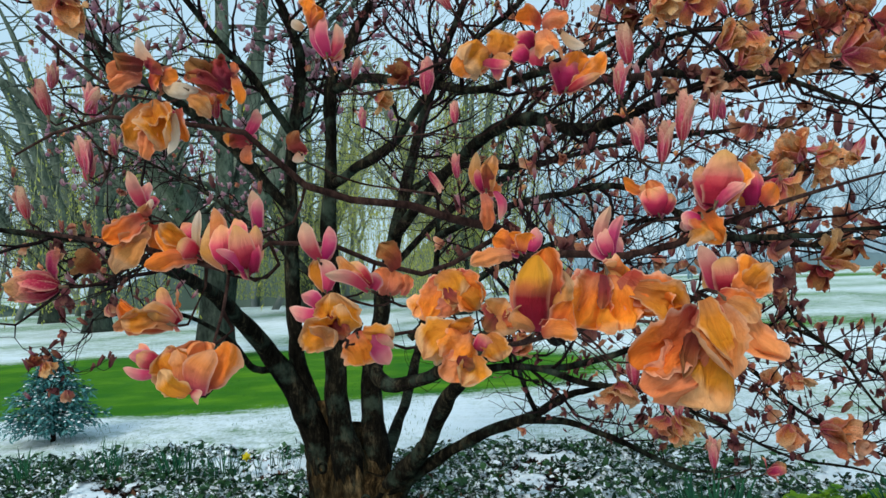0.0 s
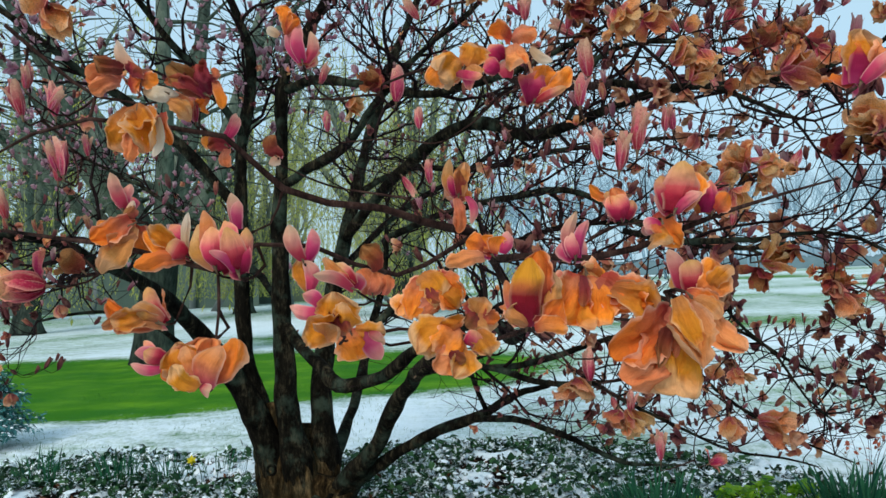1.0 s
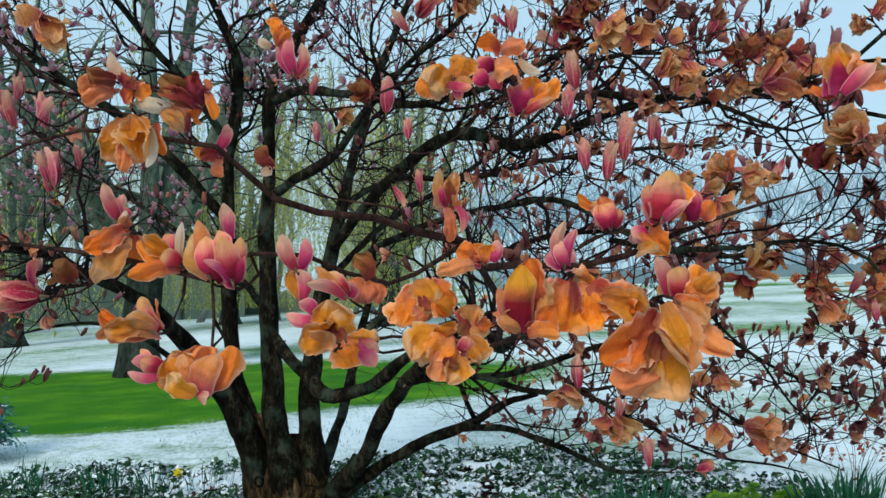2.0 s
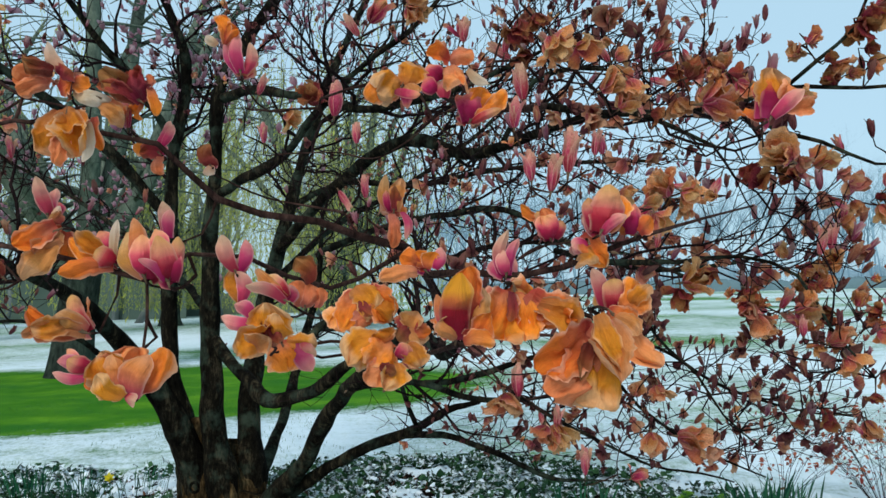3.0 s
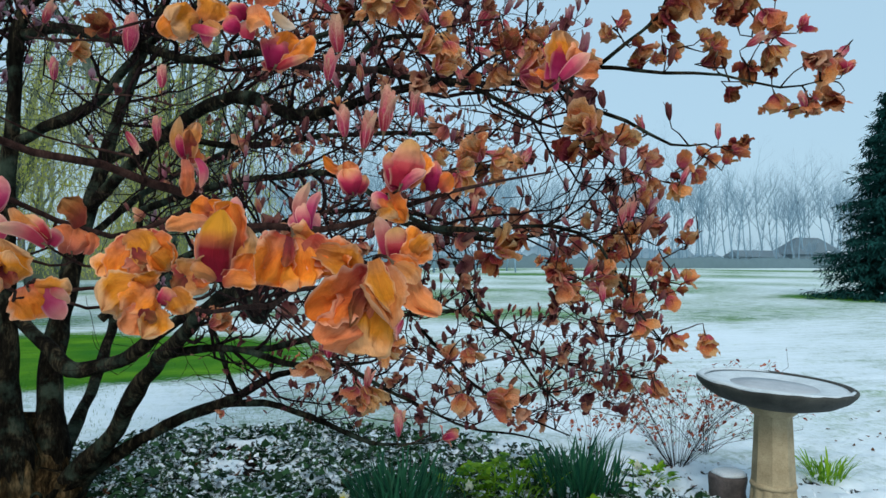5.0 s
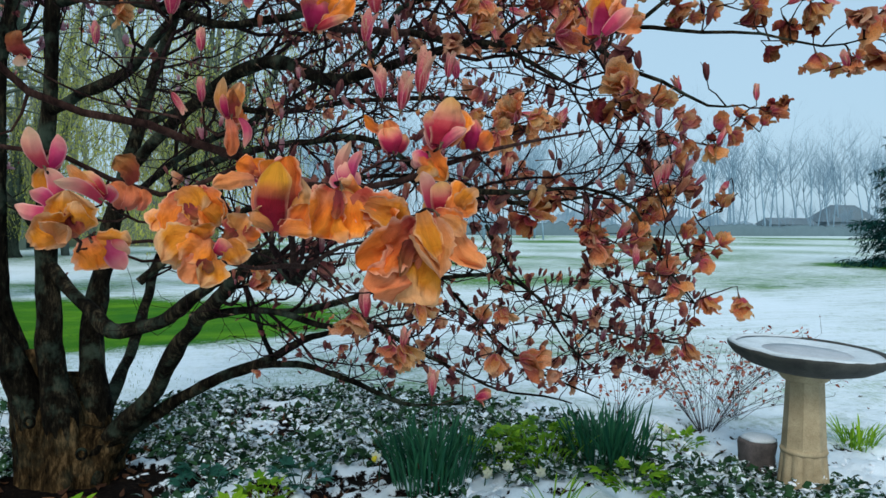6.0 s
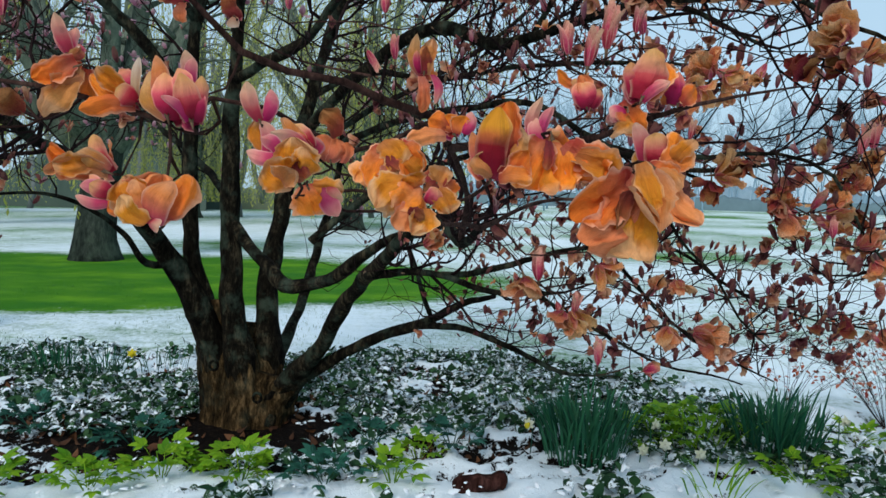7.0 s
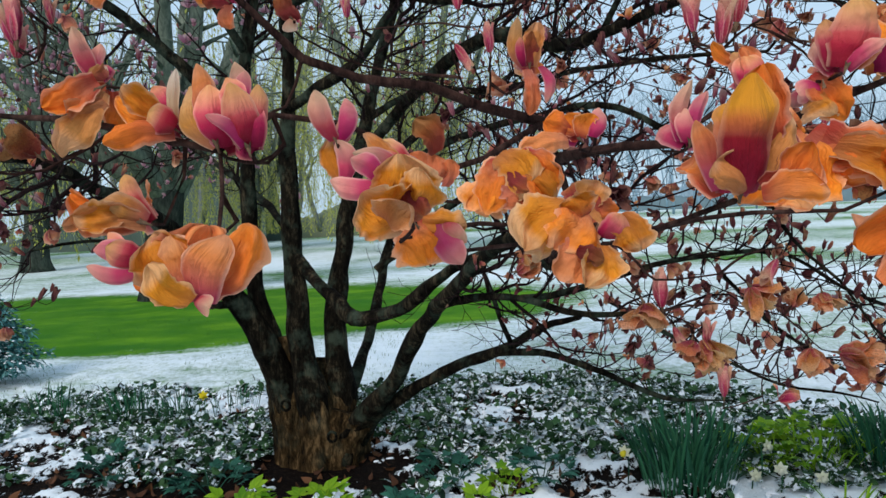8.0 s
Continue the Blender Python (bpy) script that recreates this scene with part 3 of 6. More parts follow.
limb("limb", (-0.69, 3.86, 2.36, 0.0286), (-0.48, 3.62, 2.34, 0.0244), (-0.21, 3.37, 2.24, 0.0216), (0.06, 3.13, 2.12, 0.0190), (0.26, 3.01, 2.12, 0.0162), (0.46, 2.89, 2.15, 0.0136), (0.65, 2.76, 2.20, 0.0087), (0.82, 2.64, 2.26, 0.0052))
limb("limb", (-0.73, 3.88, 1.84, 0.0288), (-0.50, 3.62, 1.91, 0.0256), (-0.31, 3.49, 2.00, 0.0224), (-0.16, 3.37, 2.16, 0.0182), (0.04, 3.25, 2.33, 0.0143), (0.28, 3.13, 2.48, 0.0110), (0.46, 3.13, 2.68, 0.0074))
limb("limb", (-0.93, 3.86, 1.69, 0.0312), (-1.11, 3.74, 1.93, 0.0290), (-1.26, 3.62, 2.11, 0.0256), (-1.43, 3.49, 2.26, 0.0212), (-1.61, 3.37, 2.40, 0.0159), (-1.81, 3.25, 2.58, 0.0127), (-2.00, 3.13, 2.72, 0.0074))
limb("limb", (-0.93, 3.86, 2.12, 0.0234), (-1.03, 3.62, 2.34, 0.0207), (-1.18, 3.49, 2.53, 0.0177), (-1.26, 3.37, 2.66, 0.0148), (-1.39, 3.25, 2.83, 0.0115))
limb("limb", (0.63, 2.89, 1.90, 0.0136), (0.71, 2.89, 2.05, 0.0136), (0.78, 2.89, 2.18, 0.0125), (0.91, 2.76, 2.19, 0.0098), (1.13, 2.64, 2.15, 0.0062), (1.27, 2.52, 2.13, 0.0040))
limb("limb", (-0.18, 4.18, 1.56, 0.0226), (0.12, 3.74, 1.64, 0.0189), (0.43, 3.25, 1.66, 0.0153), (0.64, 2.89, 1.64, 0.0136), (0.82, 2.64, 1.49, 0.0104), (0.94, 2.40, 1.39, 0.0085), (1.06, 2.20, 1.36, 0.0069), (1.18, 2.00, 1.38, 0.0047))
limb("limb", (-0.42, 4.38, 1.82, 0.0236), (-0.07, 4.48, 2.00, 0.0212), (0.39, 4.48, 1.98, 0.0181), (0.85, 4.48, 2.07, 0.0151), (1.39, 4.48, 2.12, 0.0141), (1.96, 4.48, 2.13, 0.0088))
limb("limb", (-0.32, 3.74, 1.01, 0.0252), (0.02, 3.86, 1.29, 0.0208), (0.43, 3.98, 1.46, 0.0174), (0.87, 3.98, 1.57, 0.0134), (1.34, 3.86, 1.54, 0.0121), (1.74, 3.62, 1.36, 0.0071))
limb("limb", (-0.49, 4.28, 1.37, 0.0231), (-0.17, 4.78, 1.74, 0.0210), (0.35, 5.18, 2.08, 0.0175), (0.94, 5.38, 2.52, 0.0148), (1.41, 5.48, 3.01, 0.0086))
limb("limb", (-0.78, 4.00, 1.20, 0.0216), (-1.08, 4.48, 1.44, 0.0196), (-1.55, 4.98, 1.74, 0.0168), (-2.06, 5.28, 2.07, 0.0145), (-2.65, 5.48, 2.38, 0.0086))
limb_q = limb("limb", (0.68, 2.30, 1.92, 0.0132), (0.80, 2.00, 1.82, 0.0118), (0.87, 1.75, 1.76, 0.0082), (0.96, 1.60, 1.74, 0.0063), (1.00, 1.50, 1.66, 0.0053), (1.11, 1.50, 1.63, 0.0047), (1.24, 1.50, 1.58, 0.0035), (1.34, 1.50, 1.59, 0.0024))
limb_r = limb("limb", (0.96, 1.60, 1.74, 0.0050), (1.06, 1.55, 1.77, 0.0055), (1.22, 1.50, 1.76, 0.0041), (1.35, 1.45, 1.75, 0.0034), (1.48, 1.40, 1.72, 0.0027), (1.58, 1.38, 1.74, 0.0016))
limb_s = limb("limb", (1.06, 1.55, 1.77, 0.0049), (1.11, 1.50, 1.82, 0.0047), (1.19, 1.47, 1.89, 0.0040), (1.22, 1.45, 1.98, 0.0034), (1.25, 1.40, 2.03, 0.0022))
limb_t = limb("limb", (0.67, 2.20, 1.43, 0.0104), (0.76, 1.90, 1.38, 0.0089), (0.85, 1.70, 1.37, 0.0067), (0.96, 1.60, 1.38, 0.0050), (1.07, 1.55, 1.33, 0.0043), (1.14, 1.55, 1.21, 0.0030), (1.24, 1.54, 1.09, 0.0024))
limb("limb", (0.29, 2.83, 0.95, 0.0133), (0.39, 2.79, 0.96, 0.0131), (0.49, 2.64, 1.00, 0.0124), (0.75, 2.52, 1.08, 0.0089), (1.13, 2.64, 1.09, 0.0073), (1.39, 2.64, 0.94, 0.0062), (1.65, 2.64, 0.84, 0.0052), (2.00, 2.64, 0.78, 0.0031))
limb_v = limb("limb", (0.90, 2.52, 1.04, 0.0069), (1.05, 2.52, 0.88, 0.0059), (1.19, 2.46, 0.76, 0.0048), (1.32, 2.40, 0.70, 0.0038), (1.44, 2.40, 0.64, 0.0028))
limb_w = limb("limb", (0.62, 2.89, 0.92, 0.0102), (0.76, 2.64, 0.83, 0.0073), (0.88, 2.52, 0.77, 0.0059), (1.08, 2.52, 0.67, 0.0049), (1.24, 2.46, 0.65, 0.0039), (1.33, 2.40, 0.63, 0.0028))
limb_x = limb("limb", (0.95, 2.30, 1.29, 0.0072), (1.03, 2.30, 1.15, 0.0054), (1.14, 2.25, 1.02, 0.0044), (1.20, 2.20, 0.90, 0.0035), (1.31, 2.20, 0.80, 0.0026))
limb("limb", (0.28, 2.00, 1.14, 0.0110), (0.24, 1.50, 1.25, 0.0059), (0.18, 1.22, 1.34, 0.0053), (0.15, 1.13, 1.38, 0.0053))
limb("limb", (0.15, 1.13, 1.38, 0.0071), (0.07, 1.10, 1.40, 0.0065), (0.01, 1.06, 1.42, 0.0058), (-0.07, 1.04, 1.43, 0.0053), (-0.13, 1.02, 1.45, 0.0052), (-0.16, 1.00, 1.48, 0.0047), (-0.20, 0.98, 1.52, 0.0042), (-0.27, 0.95, 1.53, 0.0034), (-0.36, 0.93, 1.54, 0.0026), (-0.43, 0.92, 1.52, 0.0022), (-0.47, 0.90, 1.49, 0.0014))
limb("limb", (0.18, 1.20, 1.34, 0.0080), (0.23, 1.05, 1.34, 0.0058), (0.29, 0.95, 1.33, 0.0048), (0.34, 0.90, 1.34, 0.0042), (0.39, 0.88, 1.36, 0.0035), (0.45, 0.88, 1.38, 0.0028), (0.53, 0.92, 1.40, 0.0022), (0.66, 1.00, 1.43, 0.0016))
limb("limb", (0.15, 1.13, 1.38, 0.0044), (0.03, 1.00, 1.32, 0.0035), (-0.07, 0.90, 1.36, 0.0032), (-0.12, 0.82, 1.36, 0.0026), (-0.16, 0.80, 1.33, 0.0028), (-0.23, 0.83, 1.35, 0.0033), (-0.31, 0.86, 1.37, 0.0030), (-0.38, 0.90, 1.38, 0.0028), (-0.49, 0.95, 1.40, 0.0022))
limb("limb", (-0.16, 0.80, 1.33, 0.0019), (-0.13, 0.70, 1.29, 0.0016), (-0.11, 0.62, 1.26, 0.0012))
limb("limb", (0.28, 1.60, 1.19, 0.0069), (0.22, 1.25, 1.21, 0.0049), (0.15, 1.00, 1.22, 0.0031), (0.09, 0.88, 1.24, 0.0021), (0.03, 0.80, 1.24, 0.0016), (-0.01, 0.75, 1.26, 0.0012))
limb("limb", (0.28, 1.60, 1.19, 0.0069), (0.26, 1.20, 1.22, 0.0042), (0.26, 0.95, 1.25, 0.0026), (0.27, 0.80, 1.26, 0.0019), (0.30, 0.72, 1.26, 0.0014), (0.34, 0.70, 1.28, 0.0011))
limb("limb", (-0.58, 1.12, 1.74, 0.0031), (-0.50, 1.10, 1.67, 0.0030), (-0.42, 1.08, 1.61, 0.0025), (-0.34, 1.06, 1.59, 0.0021), (-0.26, 1.04, 1.60, 0.0012))
limb("limb", (0.68, 2.30, 1.92, 0.0126), (0.36, 1.70, 1.75, 0.0087), (0.24, 1.30, 1.67, 0.0061), (0.18, 1.10, 1.64, 0.0043), (0.10, 1.05, 1.63, 0.0029), (0.01, 1.15, 1.63, 0.0023))
limb("limb", (0.96, 1.60, 1.74, 0.0044), (0.74, 1.10, 1.59, 0.0030), (0.56, 0.75, 1.52, 0.0018))

# side branches and twigs grown from the limbs
TIPS = []
twigs = Heap()
random.seed(5)


def inside(p):
    dx, dy = p[0] + 0.65, p[1] - 3.8
    r = math.hypot(dx, dy)
    if p[2] > 1.55 and p[0] - 0.72 * p[1] > 0.12 - 0.13 * p[1] + 0.3 * max(0.0, 1.75 - p[2]):
        return False
    if p[0] - 0.72 * p[1] > 0.13 - 0.25 * max(0.0, 1.0 - p[2]):
        return False
    if 1.1 < p[2] < 1.33 and 0.42 < (p[0] - 0.09) / p[1] < 0.54:
        return False
    edge = p[0] > 0.45 and p[1] > 1.25 and r < 3.2
    return (edge or (p[1] > 1.5 and r < 3.0)) and max(0.56, 1.08 - 0.16 * p[1]) < p[2] < 4.6 - 0.12 * r * r


def grow(start, way, length, radius, level):
    n = max(3, int(length / (0.06 if level < 3 else 0.035)))
    p, d = np.array(start, float), unit(way)
    pts = [(*p, radius)]
    for i in range(n):
        d = unit(d + 0.33 * np.array([random.gauss(0, 1), random.gauss(0, 1), random.gauss(0, 0.8)]) + np.array([0, 0, 0.07 if level < 3 else 0.16]))
        q = p + d * length / n
        if not inside(q):
            if level > 1 or p[2] < 1.0:
                break
            d = unit(np.array([-0.65, 3.8, 2.2]) - p + 1.5 * d)
            q = p + d * length / n
            if not inside(q):
                break
        p = q
        pts.append((*p, max(0.0011, radius * (1 - 0.75 * (i + 1) / n))))
    if len(pts) < 3:
        return
    path = np.array(pts)
    twigs.add(*tube(path, (6, 5, 4, 3)[level]))
    if level < 3:
        for i in range(1, len(path)):
            if random.random() < (0.6, 0.7, 0.5)[level]:
                ax = unit(path[i, :3] - path[i - 1, :3])
                side = unit(np.cross(ax, [random.gauss(0, 1) for _ in range(3)]))
                away = unit(np.array([path[i, 0] + 0.65, path[i, 1] - 3.8, 0.6]))
                grow(path[i, :3], 0.65 * ax + 0.8 * side + 0.15 * away, length * random.uniform(0.3, 0.62), max(0.0016, path[i, 3] * 0.62), level + 1)
    TIPS.append((path[-1, :3], unit(path[-1, :3] - path[-2, :3]), level))


for path, near in list(BOUGHS):
    if near:
        continue
    n = len(path)
    for i in range(int(n * 0.3), n, 2):
        reach = math.hypot(path[i, 0] + 0.65, path[i, 1] - 3.8)
        if random.random() < (0.9 if path[i, 2] > 1.9 or path[i, 0] > 0.7 else 0.66) and path[i, 2] > 0.7 and (reach > 0.9 or path[i, 2] > 1.7):
            ax = unit(path[min(i + 1, n - 1), :3] - path[i - 1, :3])
            side = unit(np.cross(ax, [random.gauss(0, 1) for _ in range(3)]))
            away = unit(np.array([path[i, 0] + 0.65, path[i, 1] - 3.8, 0.3]))
            grow(path[i, :3], 0.5 * ax + 0.75 * side + 0.3 * away, random.uniform(0.35, 0.85) * (0.7 if path[i, 2] < 1.3 else 1.0), min(0.010, path[i, 3] * 0.55), 1)
        if path[i, 0] > 0.55 and path[i, 2] < 1.3:
            for _ in range(4):
                side = unit([random.gauss(0, 1), random.gauss(0, 1), random.gauss(0, 0.8)])
                grow(path[i, :3], side, random.uniform(0.12, 0.34), 0.0032, 2)
    grow(path[-1, :3], path[-1, :3] - path[-3, :3], 0.35, path[-1, 3], 1)


# short spurs on the outer branches
for path in (limb_q, limb_r, limb_s, limb_t, limb_v, limb_w, limb_x):
    for i in range(5, len(path), 2):
        d = unit([random.gauss(0, 1), random.gauss(0, 1), random.gauss(0.3, 0.8)])
        length = random.uniform(0.025, 0.1)
        pts = [(*path[i, :3], 0.0022)]
        for k in range(1, 5):
            d = unit(d + 0.3 * np.array([random.gauss(0, 1) for _ in range(3)]) + np.array([0, 0, 0.12]))
            pts.append((*(np.array(pts[-1][:3]) + d * length / 4), 0.0021 - 0.0002 * k))
        twigs.add(*tube(np.array(pts), 4))
        TIPS.append((np.array(pts[-1][:3]), d, 2))


# ---- blossoms ----
def petal_shape(kind, seed, inner, nu=5, nv=8):
    """One petal of length about 1, its foot at the origin, the flower's axis along z."""
    r = random.Random(seed)
    wide = {"bud": 0.17, "half": 0.29, "wilt": 0.37, "dark": 0.33, "pale": 0.2}[kind] * r.uniform(0.85, 1.15)
    if kind == "bud":
        a0, a1, a2, crush = r.uniform(0.36, 0.5), -0.95, r.uniform(0.25, 0.95), 0.035
    elif kind == "half":
        a0, a1, a2, crush = (0.4, -0.85, 0.2, 0.05) if inner else ((r.uniform(0.42, 0.6), r.uniform(-0.95, -0.5), r.uniform(0.0, 0.7), 0.07) if r.random() < 0.75 else (r.uniform(0.8, 1.1), r.uniform(0.0, 0.5), r.uniform(0.0, 0.7), 0.1))
    elif kind == "pale":
        a0, a1, a2, crush = 0.3, 0.3, 0.2, 0.05
    else:
        a0, a1, a2, crush = (r.uniform(0.0, 0.8), r.uniform(-1.2, 0.9), r.uniform(-0.8, 1.2), 0.13) if inner else (r.uniform(0.1, 0.95), r.uniform(-1.0, 0.6), r.uniform(-0.8, 1.3), 0.13)
    length = r.uniform(0.85, 1.05)
    v, uv = [], []
    x, z, prev = 0.035, 0.0, 0.0
    twist = r.uniform(-0.5, 0.5) * (2.6 if crush > 0.1 else 0.6)
    cup = r.uniform(0.35, 0.7) if crush < 0.1 else r.uniform(-0.25, 0.6)
    fold, phase = r.uniform(2.0, 4.5), r.uniform(0, 6)
    for i in range(nv + 1):
        s = i / nv
        th = a0 + a1 * s + a2 * s * s
        if i:
            x += math.sin(th) * length / nv
            z += math.cos(th) * length / nv
        w = wide * (0.16 + 0.84 * math.sin(math.pi * min(1.0, 0.06 + 0.88 * s ** 0.9)) ** 0.75) * (1 if s < 0.85 else 1 - 1.6 * (s - 0.85))
        nx_, nz_ = -math.cos(th), math.sin(th)
        for j in range(nu + 1):
            u = 2 * j / nu - 1
            lift = cup * u * u * w + crush * s * 0.75 * math.sin(fold * u + phase + 2 * s)
            tw = twist * s * u * w
            px, py, pz = x + nx_ * (lift + tw), u * w, z + nz_ * (lift + tw)
            q = (px * 4.2 + seed, py * 4.2, pz * 4.2)
            nn = noise.noise_vector(q)
            q2 = noise.noise_vector((px * 11 + seed, py * 11, pz * 11))
            k = crush * (0.25 + s)
            v.append((px + k * nn.x + 0.35 * k * q2.x, py + k * nn.y + 0.35 * k * q2.y, pz + 0.8 * k * nn.z + 0.35 * k * q2.z))
            uv.append((j / nu, s))
    f = [(i * (nu + 1) + j, i * (nu + 1) + j + 1, (i + 1) * (nu + 1) + j + 1, (i + 1) * (nu + 1) + j) for i in range(nv) for j in range(nu)]
    return np.array(v), f, np.array(uv)


COUNTS = {"bud": (3, 4), "half": (3, 5), "wilt": (3, 4), "dark": (3, 4), "pale": (0, 1)}


def flower_petals(kind, seed, nu, nv):
    r = random.Random(seed * 31 + 7)
    inner, outer = COUNTS[kind]
    made = []
    for k in range(inner + outer):
        is_in = k < inner
        v, f, uv = petal_shape(kind, seed * 17 + k, is_in, nu, nv)
        a = 6.283 * (k / inner if is_in else (k - inner) / max(1, outer)) + r.uniform(-0.35, 0.35) * (2.6 if kind in ("wilt", "dark") else 1) + (0.5 if is_in else 0)
        c, s = math.cos(a), math.sin(a)
        v = v @ np.array([[c, s, 0], [-s, c, 0], [0, 0, 1]]) * (r.uniform(0.8, 0.95) if is_in else r.uniform(0.85, 1.1))
        made.append((v, f, uv))
    return made


NEAR_KINDS, FAR_KINDS = {}, {}
RUSTED = []
for kind, variants in (("bud", 5), ("half", 6), ("wilt", 9), ("dark", 4), ("pale", 2)):
    for s in range(variants):
        made = flower_petals(kind, s + 1, 7, 11)
        everything = np.concatenate([v for v, _, _ in made])
        lo, hi = everything.min(0), everything.max(0)
        big = max(hi - lo)
        NEAR_KINDS.setdefault(kind, []).append(([mesh_of("petal", v / big, f, PETALS["tan" if kind == "wilt" else kind], uv) for v, f, uv in made], (lo + hi) / 2 / big))
    if kind == "wilt":
        for petals, middle in NEAR_KINDS[kind]:
            rusty = [me.copy() for me in petals]
            for me in rusty:
                me.materials[0] = PETALS["rust"]
            RUSTED.append((rusty, middle))
    for s in range(4):
        heap = Heap()
        for v, f, uv in flower_petals(kind, s + 40, 3, 5):
            heap.add(v, f, uv)
        FAR_KINDS.setdefault(kind, []).append(heap)

stub = Heap()
stub.add(*tube(np.array([(0, 0, -0.16, 0.022), (0, 0, -0.06, 0.028), (0, 0, -0.01, 0.045), (0, 0, 0.04, 0.04), (0, 0, 0.1, 0.012)]), 8))
for a in range(3):
    v, f = leaf_shape(0.2, 0.06, 0.5, -0.3)
    m = np.array((Matrix.Rotation(a * 2.1, 3, "Z") @ Matrix.Rotation(0.9, 3, "X")).to_3x3())
    stub.add(v @ m.T + np.array([0, 0, -0.03]), f)
STUB = stub.mesh("flower", CALYX)
WORDS = {"bud": "closed pink magnolia bud with paler tips", "half": "half-open magenta blossom with browning orange tips", "wilt": "wilted crumpled orange-brown blossom", "dark": "frosted dark red-brown blossom", "pale": "bleached pale hanging petal"}
stalks = Heap()
WAITING = []


def blooms(kind, *rows):
    """Blossoms at their middles: x, y, z, size, lean from upright to the right, lean forward."""
    for row in rows:
        bloom_at(kind, *row)
        if row[1] > 1.15 and kind in ("wilt", "dark"):
            for _ in range(random.choice((2, 3, 3, 4) if row[0] > 0.9 and row[1] < 1.7 and row[2] > 1.12 else (0, 0, 0, 1) if row[2] < 1.12 else (0, 1, 1, 2))):
                s = row[3]
                bloom_at(random.choice(("wilt", "dark", "bud")), row[0] + s * random.uniform(-0.8, 0.8), row[1] + s * random.uniform(-0.3, 0.9), row[2] + s * random.uniform(-0.7, 0.7), s * random.uniform(0.6, 0.9), random.uniform(0, 360), 10)


def bloom_at(kind, x, y, z, size, lean, fore):
    if size > 0:
        petals, middle = random.choice(RUSTED if kind == "wilt" and y > 1.3 and random.random() < 0.5 else NEAR_KINDS[kind])
        a, t = radians(lean + random.uniform(-8, 8)), radians(fore)
        axis = (math.sin(a) * math.cos(t), -math.sin(t), math.cos(a) * math.cos(t))
        turn = turn_to(axis, random.uniform(0, 6.28))
        size *= {"wilt": 1.13, "half": 0.98, "dark": 1.12}.get(kind, 1.05)
        foot = Vector((x, y, z)) - turn.to_3x3() @ Vector(middle * size)
        m = Matrix.Translation(foot - Vector(BASE)) @ turn @ Matrix.Diagonal((size, size, size, 1))
        bloom = part("flower", STUB, magnolia, WORDS[kind], m)
        for petal in petals:
            part("petal", petal, bloom)
        WAITING.append((np.array(foot) - np.array(axis) * size * 0.13, np.array(axis)))


